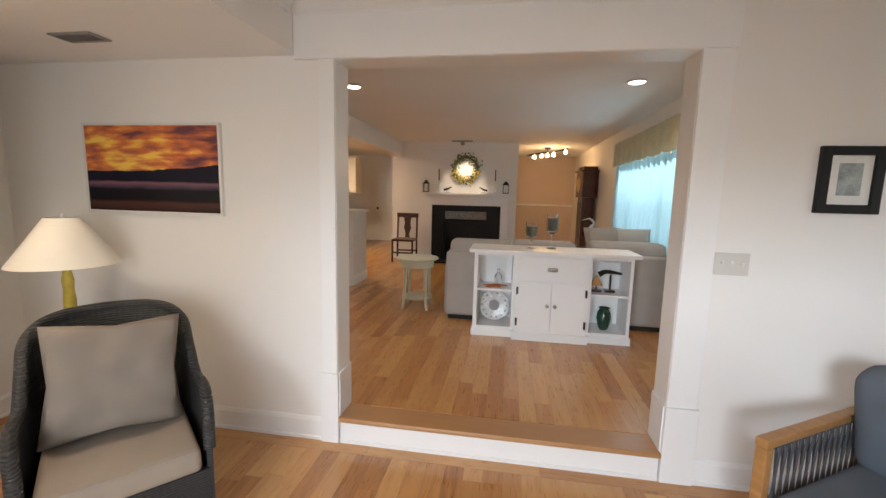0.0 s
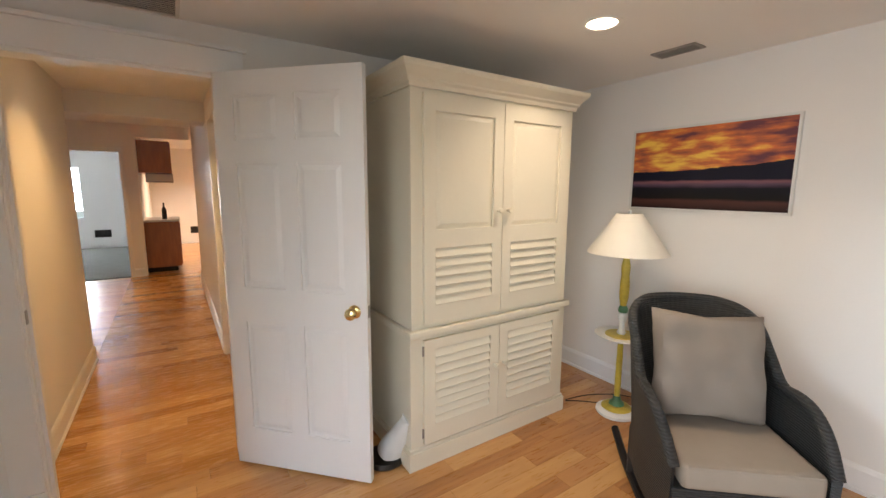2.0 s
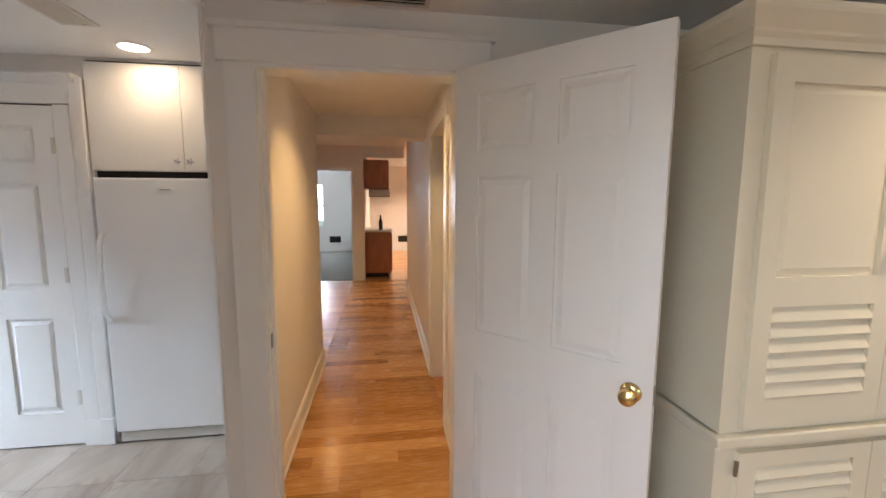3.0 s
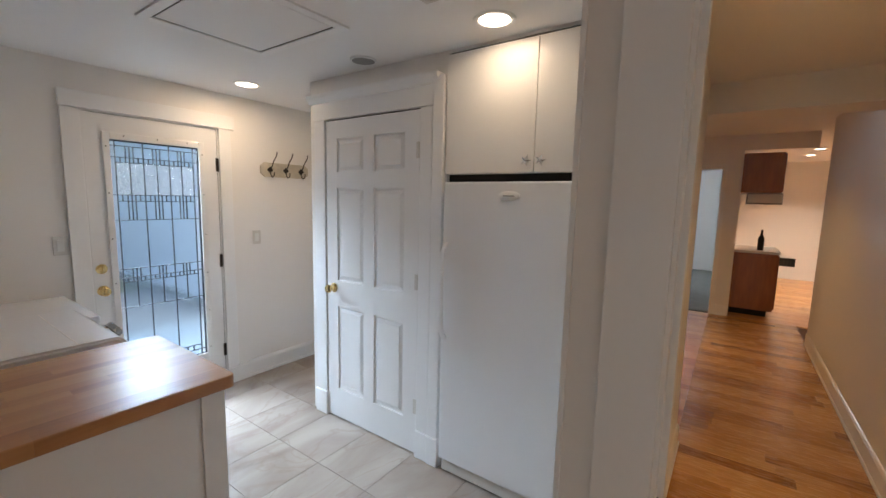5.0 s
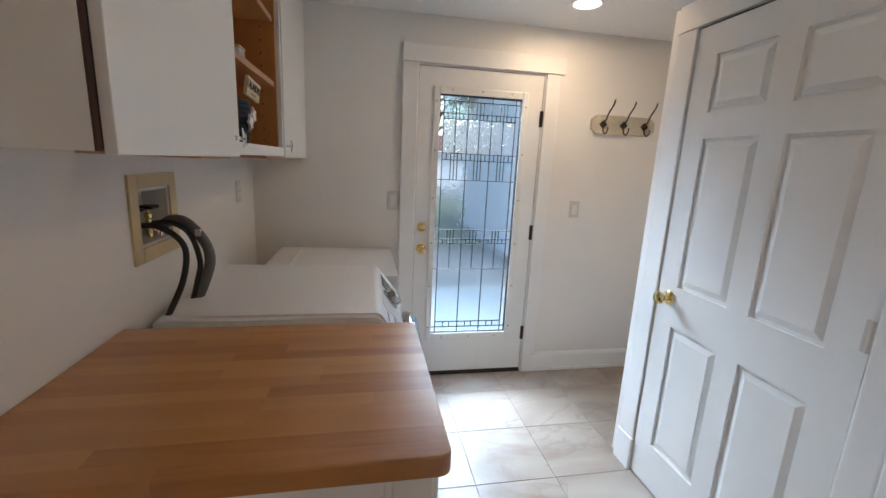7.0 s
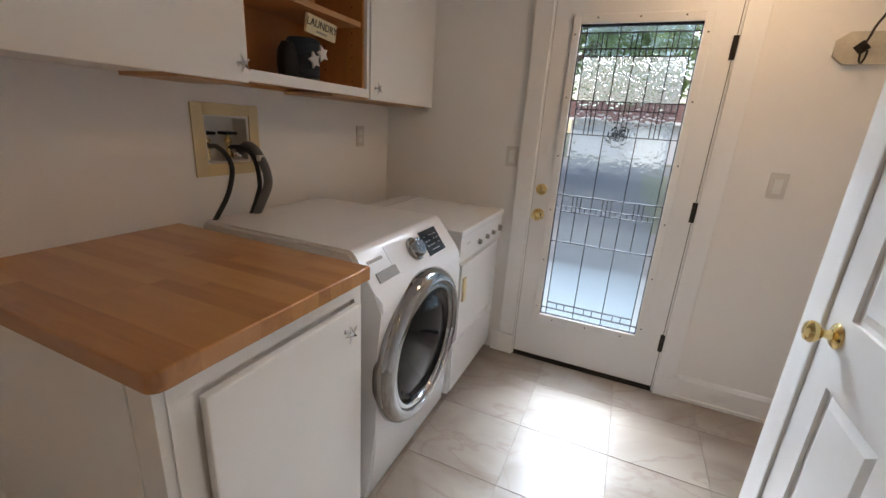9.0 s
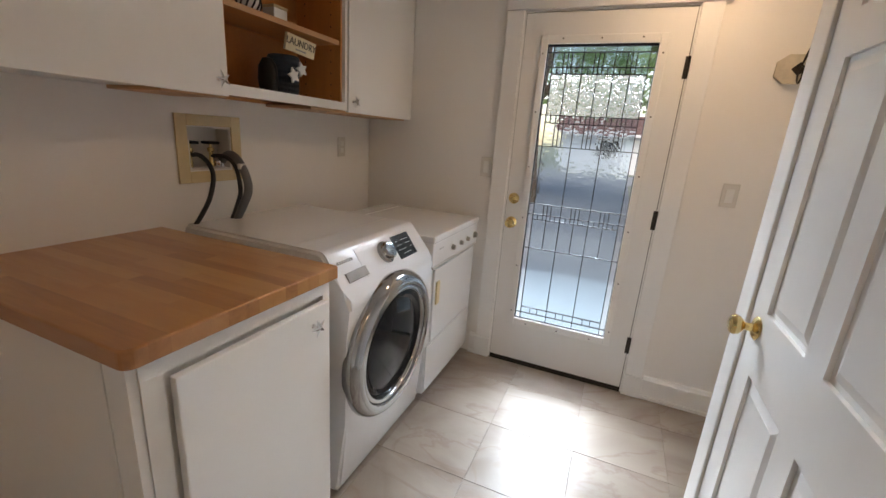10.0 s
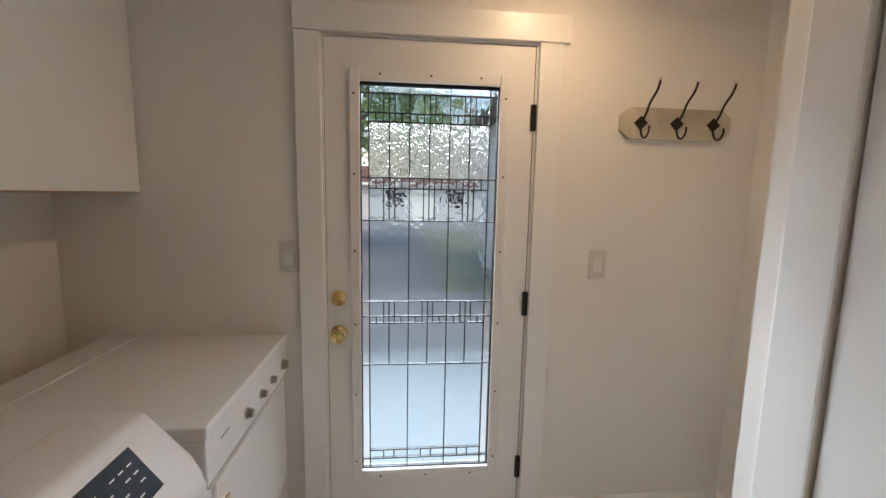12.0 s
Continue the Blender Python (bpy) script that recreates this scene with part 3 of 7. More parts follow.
structure("trim_hall_jambs", boxes(((XW - 0.11, -0.835, 0), (XW + 0.006, -0.818, 2.035)), ((XW - 0.11, -0.052, 0), (XW + 0.006, -0.035, 2.035)), ((XW - 0.11, -0.818, 2.018), (XW + 0.006, -0.052, 2.036)), ((XW - 0.075, -0.818, 0), (XW - 0.035, -0.806, 2.018))), TRIM, "white door jamb with stop", "trim")
strike = thing("strike_plate", "small aged brass strike plate on the jamb", "strike plate", Matrix.Translation((XW - 0.02, -0.8175, 0.94)))
part("plate", one((-0.014, 0, -0.03), (0.014, 0.003, 0.03), 0.001), STEEL, strike)
structure("trim_corner_laundry", one((XW - 0.1, -1.016, 0.0), (XW + 0.004, -1.004, 2.229), 0.002), TRIM, "white corner board", "trim")

# laundry
structure("wall_laundry_south", boxes(((-2.72, YS - 0.14, 0), (XE + 0.12, YS, 2.5)), ((-4.62, YS - 0.14, 0), (-3.54, YS, 2.5)), ((-3.54, YS - 0.14, 2.05), (-2.72, YS, 2.5))), WALL, "white outer wall with a glazed door", "wall")
east = boxes(((XE, YS, 0), (XE + 0.117, -2.95, 2.5)), ((XE, -2.76, 0), (XE + 0.117, -1.15, 2.5)), ((XE, -2.95, 0), (XE + 0.117, -2.76, 1.18)), ((XE, -2.95, 1.35), (XE + 0.117, -2.76, 2.5)), ((XE + 0.085, -2.95, 1.18), (XE + 0.117, -2.76, 1.35)))
structure("wall_laundry_east", east, WALL, "white laundry wall behind the machines", "wall")
structure("wall_closet", boxes(((XP - 0.1, -3.17, 0), (XP, -3.0, 2.5)), ((XP - 0.1, -3.0, 2.05), (XP, -2.195, 2.5)), ((XP - 0.1, -2.195, 0), (XP, -2.02, 2.5)), ((XP - 0.1, -2.02, 2.305), (XP, -1.24, 2.5)), ((XP - 0.1, -1.252, 0), (XP + 0.05, -1.02, 2.5))), WALL, "white closet wall", "wall")
structure("wall_closet_side", one((-4.48, -3.17, 0), (XP - 0.1, -3.07, 2.5)), WALL, "white closet side wall", "wall")
structure("wall_laundry_west", one((-4.6, YS, 0), (-4.48, -1.02, 2.5)), WALL, "white side wall", "wall")
structure("wall_hall_south", one((-4.87, -1.02, 0), (XW - 0.101, -0.925, 2.5)), WALL, "cream lit hall wall", "wall")
structure("ceiling_laundry", one((-4.6, YS, ZC), (XE + 0.1, -1.03, 2.42)), CEIL, "white laundry ceiling", "ceiling")
structure("header_laundry", one((XW, -1.028, 2.23), (-1.64, -0.99, 2.5)), WALL, "white header over the laundry entry", "beam")
structure("floor_laundry", one((-4.6, YS - 0.14, -0.08), (XE, -1.02, -0.0025)), GROUT, "marble look tile floor of the laundry", "floor")
structure("freezer_niche", boxes(((-4.45, -2.05, 0), (XP - 0.1, -2.022, 2.3)), ((-4.45, -1.238, 0), (XP - 0.1, -1.21, 2.3))), MELAM, "white niche sides round the freezer", "niche")

# outer door casing
structure("trim_backdoor_left", one((-2.72, YS, 0.13), (-2.628, YS + 0.02, 2.05), 0.003), TRIM, "white flat casing", "trim")
structure("trim_backdoor_right", one((-3.63, YS, 0.13), (-3.54, YS + 0.02, 2.05), 0.003), TRIM, "white flat casing", "trim")
structure("trim_backdoor_head", one((-3.66, YS, 2.052), (-2.625, YS + 0.022, 2.152), 0.003), TRIM, "white head casing", "trim")
structure("trim_backdoor_plinths", boxes(((-2.722, YS, 0.0), (-2.618, YS + 0.026, 0.13)), ((-3.64, YS, 0.0), (-3.538, YS + 0.026, 0.13)), bevel=0.003), TRIM, "white plinth blocks", "trim")
structure("trim_backdoor_jambs", boxes(((-2.728, YS - 0.14, 0), (-2.7195, YS + 0.002, 2.05)), ((-3.5405, YS - 0.14, 0), (-3.532, YS + 0.002, 2.05)), ((-3.532, YS - 0.14, 2.042), (-2.728, YS + 0.002, 2.051))), TRIM, "white jambs", "trim")
structure("threshold", one((-3.53, YS - 0.14, -0.012), (-2.73, YS + 0.01, 0.012), 0.003), IRON, "dark metal threshold", "threshold")
baseboard(-4.48, -3.64, YS, 0, "x", -1)
baseboard(-2.618, -2.58, YS, 0, "x", -1)
baseboard(YS, -3.17, -4.48, 0, "y", -1)
baseboard(-4.48, XP - 0.1, -3.17, 0, "x", 1)

# closet door casing with a cornice
structure("trim_closet_left", one((XP, -3.108, 0.17), (XP + 0.022, -3.003, 2.05), 0.006), TRIM, "white casing", "trim")
structure("trim_closet_right", boxes(((XP, -2.192, 0.17), (XP + 0.022, -2.105, 2.05)), ((XP, -2.10, 0.17), (XP + 0.03, -2.03, 2.2)), bevel=0.006), TRIM, "white casing", "trim")
structure("trim_closet_plinths", boxes(((XP, -3.118, 0), (XP + 0.03, -3.0, 0.17)), ((XP, -2.195, 0), (XP + 0.03, -2.104, 0.17)), ((XP, -2.102, 0), (XP + 0.036, -2.025, 0.17)), bevel=0.005), TRIM, "white plinth blocks", "trim")
head = bmesh.new()
box(head, (XP, -3.118, 2.052), (XP + 0.024, -2.10, 2.16), 0.003)
profile_run([(XP, 2.16), (XP + 0.026, 2.16), (XP + 0.032, 2.17), (XP + 0.05, 2.19), (XP + 0.056, 2.205), (XP + 0.056, 2.215), (XP, 2.215)], -3.15, -2.06, "y", head)
structure("trim_closet_head", head, TRIM, "white head casing with a moulded cornice", "trim")

# hall and the rooms beyond it
structure("wall_hall_north", boxes(((-3.66, 0.05, 0), (XW - 0.1, 0.15, 2.5)), ((-8.0, 0.05, 0), (-4.43, 0.15, 2.6)), ((-4.43, 0.05, 2.03), (-3.66, 0.15, 2.5))), WALL, "cream lit hall wall with a doorway", "wall")
structure("trim_hall_side_door", boxes(((-4.53, 0.03, 0), (-4.432, 0.05, 2.03)), ((-3.658, 0.03, 0), (-3.57, 0.05, 2.03)), ((-4.53, 0.028, 2.032), (-3.57, 0.05, 2.13)), ((-4.432, 0.04, 0), (-4.415, 0.16, 2.03)), ((-3.675, 0.04, 0), (-3.658, 0.16, 2.03)), bevel=0.002), TRIM, "white casing of a side doorway", "trim")
structure("wall_side_room", boxes(((-5.4, 0.9, 0), (XW - 0.1, 1.0, 2.5)), ((-5.4, 0.15, 0), (-5.3, 0.9, 2.5))), WALL, "plain wall of the side room", "wall")
structure("ceiling_hall", one((-5.1, -1.02, 2.28), (XW - 0.1, 0.9, 2.4)), CEIL, "white hall ceiling", "ceiling")
structure("beam_hall", one((-5.25, -3.0, 2.10), (-4.95, 0.05, 2.28)), WALL, "white beam across the hall", "beam")
structure("ceiling_far", one((-13.6, -4.0, 2.5), (-5.1, 2.6, 2.6)), CEIL, "white ceiling of the far rooms", "ceiling")
structure("wall_far", boxes(((-8.97, -3.0, 0), (-8.87, -1.54, 2.5)), ((-8.97, -1.54, 2.05), (-8.87, -0.93, 2.5)), ((-8.97, -0.93, 0), (-8.87, -0.70, 2.5)), ((-8.97, -0.70, 2.30), (-8.87, 0.05, 2.5))), WALL, "tan lit wall with two doorways", "wall")
structure("trim_far_door", boxes(((-8.872, -1.60, 0), (-8.85, -1.54, 2.05)), ((-8.872, -0.93, 0), (-8.85, -0.87, 2.05)), ((-8.872, -1.60, 2.05), (-8.85, -0.87, 2.12))), TRIM, "white casing of the bedroom door", "trim")
structure("wall_mid_west", one((-8.9, -3.1, 0), (-4.87, -3.0, 2.5)), WALL, "plain wall", "wall")
structure("wall_mid_back", one((-4.97, -3.0, 0), (-4.87, -1.02, 2.5)), WALL, "plain wall", "wall")
structure("wall_bed_divide", one((-13.4, -0.82, 0), (-8.97, -0.72, 2.5)), WALL, "plain wall", "wall")
structure("wall_bed_end", boxes(((-13.5, -4.0, 0), (-13.4, -2.85, 2.5)), ((-13.5, -2.05, 0), (-13.4, 2.6, 2.5)), ((-13.5, -2.85, 0), (-13.4, -2.05, 0.7)), ((-13.5, -2.85, 2.0), (-13.4, -2.05, 2.5))), WALL, "white end wall with a window", "wall")
structure("wall_bed_south", one((-13.4, -3.3, 0), (-8.97, -3.2, 2.5)), WALL, "pale wall with a window", "wall")
structure("wall_kitchenette", one((-13.4, 2.5, 0), (-8.0, 2.6, 2.5)), WALL, "white wall", "wall")
structure("wall_kitchenette_east", one((-8.0, 0.15, 0), (-7.9, 2.5, 2.5)), WALL, "white wall", "wall")
structure("floor_far", one((-13.5, -4.0, -0.09), (-5.0, 2.6, -0.016)), SUBFLOOR, "oak strip floor of the far rooms", "floor")
structure("carpet", one((-13.4, -3.2, -0.016), (-8.93, -0.82, 0.006)), CARPET, "grey bedroom carpet", "carpet")
baseboard(-4.87, XW - 0.1, -0.925, 0, "x", -1)
baseboard(-3.57, XW - 0.1, 0.05)
baseboard(-8.0, -4.53, 0.05)
baseboard(-0.9, -0.72, -8.87, 0, "y", -1)
win = thing("window_1", "bedroom window with a white frame and green outside", "window", pose(-13.45, -2.45, 1.35, 0, 0, 90) @ Matrix.Diagonal((0.667, 1, 1.083, 1)), kind="structure")
part("window_frame", boxes(((-0.6, -0.03, -0.6), (-0.55, 0.06, 0.6)), ((0.55, -0.03, -0.6), (0.6, 0.06, 0.6)), ((-0.6, -0.03, -0.6), (0.6, 0.06, -0.55)), ((-0.6, -0.03, 0.55), (0.6, 0.06, 0.6)), ((-0.6, -0.02, -0.02), (0.6, 0.05, 0.02))), TRIM, win)
pane = part("pane", one((-0.55, 0.0, -0.55), (0.55, 0.006, 0.55)), GLASSC, win)
pane.visible_shadow = False

# living room, kitchen and dining room
structure("floor_living", one((-5.6, 2.66, LR - 0.1), (2.4, 12.2, LR - 0.014)), SUBFLOOR, "oak strip floor of the living room", "floor")
structure("ceiling_living", one((-5.6, 2.66, 2.56), (2.4, 12.2, 2.68)), CEIL, "white living room ceiling", "ceiling")
structure("wall_window", boxes(((2.15, 2.66, LR), (2.3, 4.45, 2.6)), ((2.15, 7.0, LR), (2.3, 12.1, 2.6)), ((2.15, 4.45, LR), (2.3, 7.0, 1.0)), ((2.15, 4.45, 2.3), (2.3, 7.0, 2.6))), WALL, "white wall with a curtained window", "wall")
structure("wall_chimney", boxes(((-1.92, 8.65, LR), (-1.07, 9.2, 2.6)), ((0.32, 8.65, LR), (0.63, 9.2, 2.6)), ((-1.07, 8.65, 1.30), (0.32, 9.2, 2.6)), ((-1.07, 9.1, LR), (0.32, 9.2, 1.30))), WALL, "white chimney breast wall", "wall")
structure("wall_dining", one((0.3, 11.5, LR), (2.3, 11.6, 2.6)), surface("peach_paint", (0.76, 0.60, 0.47), 0.6, var=0.03, scale=1.2, bump=0.012, fine=160), "peach painted dining room wall", "wall")
structure("wall_dining_side", one((0.4, 9.2, LR), (0.5, 11.5, 2.6)), WALL, "plain dining side wall", "wall")
structure("chair_rail", boxes(((0.5, 11.47, 1.28), (2.15, 11.5, 1.32)), ((0.5, 11.484, LR), (2.15, 11.5, 0.32)), bevel=0.004), TRIM, "white chair rail and baseboard", "trim")
structure("beam_kitchen", one((-1.92, 2.66, 2.28), (-1.72, 8.65, 2.57)), WALL, "white beam over the kitchen side", "beam")
structure("wall_kitchen_back", boxes(((-5.6, 11.6, LR), (-1.2, 11.7, 2.6)), ((-1.3, 9.2, LR), (-1.2, 11.6, 2.6))), WALL, "amber lit kitchen wall", "wall")
structure("wall_kitchen_west", one((-5.6, 2.66, LR), (-5.5, 11.6, 2.6)), WALL, "plain kitchen wall", "wall")
structure("wall_kitchen_near", one((-1.92, 2.66, LR), (-1.80, 4.4, 2.3)), WALL, "plain wall", "wall")
baseboard(-1.92, -1.24, 8.65, LR)
half = thing("half_wall", "white half wall with a ledge cap by the kitchen", "half wall", Matrix.Translation((-1.86, 5.95, LR)), kind="structure")
part("body", one((-0.4, -0.06, 0), (0.14, 0.5, 1.06)), TRIM, half)
part("cap", one((-0.43, -0.09, 1.06), (0.17, 0.53, 1.095), 0.006), TRIM, half)
part("base", one((-0.41, -0.075, 0), (0.155, 0.515, 0.13), 0.004), TRIM, half)

# outdoors
structure("ground", one((-200, -240, -0.5), (200, 40, -0.16)), LAWN, "lawn running to the horizon", "ground")
structure("road", boxes(((-6.5, -9.0, -0.158), (0.5, YS - 0.16, -0.13)), ((-60, -27, -0.158), (60, -21, -0.135))), DRIVE, "pale concrete driveway and street", "road")
structure("parking_court", one((-3.7, -20.9, -0.159), (5.0, -9.01, -0.134)), ASPHALT, "worn grey asphalt between driveway and street", "road")
structure("porch_slab", one((-4.4, -6.2, -0.128), (-1.6, YS - 0.15, -0.03), 0.01), DRIVE, "concrete stoop slab", "porch")
# ---- things: doors ----


def knob(parent, m, material, name="door_knob"):
    bm = lathe([(0.031, 0), (0.033, 0.004), (0.026, 0.010), (0.012, 0.014), (0.010, 0.030), (0.018, 0.036), (0.026, 0.044), (0.0285, 0.054), (0.024, 0.063), (0.012, 0.068), (0.0, 0.069)], 24)
    bmesh.ops.transform(bm, matrix=m, verts=bm.verts)
    return part(name, bm, material, parent, "", True)


def panel_door(root, w, h, t, six=True):
    """A six-panel slab, hinge edge at x=0, running to +x, face towards -y and +y."""
    st, rails = 0.105, [0.0, 0.21, 0.80, 0.98, 1.60, 1.70, 1.915, h]
    mid = w / 2
    bm = lattice(bmesh.new(), (0, st, mid - 0.045, mid + 0.045, w - st, w), rails, [(i, j) for i in (1, 3) for j in (1, 3, 5)], -t / 2, t / 2)
    part("slab", bm, DOORW, root)
    for x0, x1 in ((st, mid - 0.045), (mid + 0.045, w - st)):
        for z0, z1 in ((rails[1], rails[2]), (rails[3], rails[4]), (rails[5], rails[6])):
            bm = bmesh.new()
            box(bm, (x0, -t / 2 + 0.010, z0), (x1, t / 2 - 0.010, z1))
            for s in (-1, 1):
                # sloped field, raised from the sunk ground
                y0, y1 = s * (t / 2 - 0.0102), s * (t / 2 - 0.002)
                a = [bm.verts.new((x, y0, z)) for x, z in ((x0 + 0.012, z0 + 0.012), (x1 - 0.012, z0 + 0.012), (x1 - 0.012, z1 - 0.012), (x0 + 0.012, z1 - 0.012))]
                b = [bm.verts.new((x, y1, z)) for x, z in ((x0 + 0.036, z0 + 0.036), (x1 - 0.036, z0 + 0.036), (x1 - 0.036, z1 - 0.036), (x0 + 0.036, z1 - 0.036))]
                for i in range(4):
                    bm.faces.new((a[i], a[(i + 1) % 4], b[(i + 1) % 4], b[i]))
                bm.faces.new(b)
            part("panel", bm, DOORW, root)


def hinge(parent, x, y, z, mat, h=0.09):
    bm = lathe([(0.006, -h / 2), (0.006, h / 2)], 10, Matrix.Translation((x, y, z)))
    box(bm, (x - 0.016, y - 0.002, z - h / 2), (x + 0.016, y + 0.002, z + h / 2))
    return part("hinge", bm, mat, parent)


ang = math.degrees(math.atan2(0.49 + 0.045, -2.178 + 2.735))
odoor = thing("door_1", "white six-panel hall door standing open with a brass knob", "door", pose(-2.735, -0.045, 0.012, 0, 0, ang), kind="structure")
panel_door(odoor, 0.772, 2.025, 0.036)
knob(odoor, Matrix.Translation((0.708, -0.018, 0.895)) @ Matrix.Rotation(radians(90), 4, "X"), BRASS)
knob(odoor, Matrix.Translation((0.708, 0.018, 0.895)) @ Matrix.Rotation(radians(-90), 4, "X"), BRASS)
part("latch", one((0.7715, -0.011, 0.865), (0.7745, 0.011, 0.925)), STEEL, odoor)
for z in (0.25, 1.0, 1.78):
    hinge(odoor, -0.003, 0.02, z, STEEL)

cdoor = thing("door_2", "closed white six-panel closet door with brass knob", "door", pose(XP - 0.005, -2.198, 0.012, 0, 0, -90), kind="structure")
panel_door(cdoor, 0.798, 2.03, 0.036)
knob(cdoor, Matrix.Translation((0.727, 0.018, 0.925)) @ Matrix.Rotation(radians(-90), 4, "X"), BRASS)
for z in (0.3, 1.06, 1.81):
    hinge(cdoor, 0.004, 0.021, z, PLATE)
# solid dark strip paints the shade in the slit above the door
structure("door_gap", boxes(((XP - 0.03, -3.0, 2.0425), (XP + 0.004, -2.196, 2.05))), GAPDARK, "dark strip painted as shade in the gap over the closet door", "gap")

# glazed outer door
gd = thing("door_3", "white outer door with a leaded decorative glass panel", "door", Matrix.Translation((-2.725, YS - 0.025, 0.02)) @ Matrix.Rotation(math.pi, 4, "Z"), kind="structure")
# local x runs from the lock edge (0) to the hinge edge (0.81); local -y faces the room
GX0, GX1, GZ0, GZ1 = 0.132, 0.673, 0.288, 1.870
part("slab", boxes(((0.005, -0.022, 0), (GX0, 0.022, 2.02)), ((GX1, -0.022, 0), (0.804, 0.022, 2.02)), ((GX0, -0.022, 0), (GX1, 0.022, GZ0)), ((GX0, -0.022, GZ1), (GX1, 0.022, 2.02))), DOORW, gd)
fr = bmesh.new()
for lo, hi in (((GX0 - 0.035, -0.034, GZ0 - 0.04), (GX0 + 0.004, -0.0225, GZ1 + 0.04)), ((GX1 - 0.004, -0.034, GZ0 - 0.04), (GX1 + 0.035, -0.0225, GZ1 + 0.04)),
               ((GX0 + 0.004, -0.0335, GZ0 - 0.04), (GX1 - 0.004, -0.0225, GZ0 + 0.004)), ((GX0 + 0.004, -0.0335, GZ1 - 0.004), (GX1 - 0.004, -0.0225, GZ1 + 0.04))):
    box(fr, lo, hi, 0.005)
part("glazing_frame", fr, DOORW, gd)
sc = bmesh.new()
for k in range(6):
    z = GZ0 + 0.05 + k * (GZ1 - GZ0 - 0.1) / 5
    for x in (GX0 - 0.018, GX1 + 0.018):
        box(sc, (x - 0.0035, -0.0352, z - 0.0035), (x + 0.0035, -0.0338, z + 0.0035))
for k in range(3):
    x = GX0 + 0.08 + k * (GX1 - GX0 - 0.16) / 2
    for z in (GZ0 - 0.022, GZ1 + 0.022):
        box(sc, (x - 0.0035, -0.0352, z - 0.0035), (x + 0.0035, -0.0334, z + 0.0035))
part("screws", sc, IRON, gd)
GW, GH = GX1 - GX0, GZ1 - GZ0
T3 = (0.065, 0.355, 0.645, 0.935)
T6 = (0.065, 0.21, 0.355, 0.5, 0.645, 0.79, 0.935)
MIX = (0.065, 0.17, 0.21, 0.25, 0.355, 0.46, 0.5, 0.54, 0.645, 0.75, 0.79, 0.83, 0.935)
SQ = (0.065, 0.115, 0.17, 0.21, 0.25, 0.30, 0.355, 0.41, 0.46, 0.5, 0.54, 0.59, 0.645, 0.70, 0.75, 0.79, 0.83, 0.885, 0.935)
BOT = (0.065, 0.17, 0.25, 0.355, 0.46, 0.54, 0.645, 0.75, 0.83, 0.935)
ROWS = [(0.0, 0.025, T3, 0), (0.025, 0.071, MIX, 1), (0.071, 0.092, SQ, 1), (0.092, 0.226, T6, 2), (0.226, 0.252, SQ, 1), (0.252, 0.332, MIX, 1),
        (0.332, 0.54, T3, 3), (0.54, 0.579, MIX, 1), (0.579, 0.597, SQ, 1), (0.597, 0.709, T6, 0), (0.709, 0.95, T3, 0), (0.95, 0.974, BOT, 1), (0.974, 1.0, T3, 0)]
KINDS = (GLASSW, GLASSB, GLASST, GLASSR)
came = bmesh.new()


def bar(x0, x1, z0, z1, w=0.0042):
    box(came, (x0 - w / 2, -0.0075, z0), (x1 + w / 2, 0.0075, z1)) if x0 == x1 else box(came, (x0, -0.0078, z0 - w / 2), (x1, 0.0078, z0 + w / 2))


for v0, v1, us, kind in ROWS:
    z1, z0 = GZ1 - v0 * GH, GZ1 - v1 * GH
    edges = list(us)
    for a, b in zip(edges, edges[1:]):
        p = part("pane", one((GX0 + a * GW + 0.0015, -0.003, z0 + 0.0015), (GX0 + b * GW - 0.0015, 0.003, z1 - 0.0015)), KINDS[kind], gd)
        p.visible_shadow = False
    for u in edges[1:-1]:
        bar(GX0 + u * GW, GX0 + u * GW, z0, z1)
    full = v1 in (0.025, 0.071, 0.226, 0.332, 0.54, 0.579, 0.709, 0.974)
    if v1 < 1:
        bar(GX0 if full else GX0 + 0.065 * GW, GX1 if full else GX0 + 0.935 * GW, z0, z0)
for u0, u1 in ((0.0, 0.065), (0.935, 1.0)):
    p = part("pane", one((GX0 + u0 * GW, -0.003, GZ0), (GX0 + u1 * GW, 0.003, GZ1)), GLASSC, gd)
    p.visible_shadow = False
for u in (0.065, 0.935):
    bar(GX0 + u * GW, GX0 + u * GW, GZ0, GZ1)
for lo, hi in (((GX0 - 0.001, -0.009, GZ0), (GX0 + 0.007, 0.009, GZ1)), ((GX1 - 0.007, -0.009, GZ0), (GX1 + 0.001, 0.009, GZ1)), ((GX0, -0.0092, GZ1 - 0.012), (GX1, 0.0092, GZ1)), ((GX0, -0.0092, GZ0), (GX1, 0.0092, GZ0 + 0.005))):
    box(came, lo, hi)
part("lead_came", came, LEAD, gd, "dark lead lines between the panes")
knob(gd, Matrix.Translation((0.048, -0.022, 0.893)) @ Matrix.Rotation(radians(90), 4, "X"), BRASS)
bm = lathe([(0.030, 0), (0.032, 0.005), (0.026, 0.014), (0.016, 0.017), (0.0, 0.018)], 24, Matrix.Translation((0.048, -0.022, 1.036)) @ Matrix.Rotation(radians(90), 4, "X"))
box(bm, (0.044, -0.053, 1.022), (0.052, -0.038, 1.050), 0.003)
part("deadbolt", bm, BRASS, gd, "brass deadbolt turn", True)
for z in (0.28, 1.01, 1.755):
    hinge(gd, 0.8085, -0.026, z, IRON, 0.1)
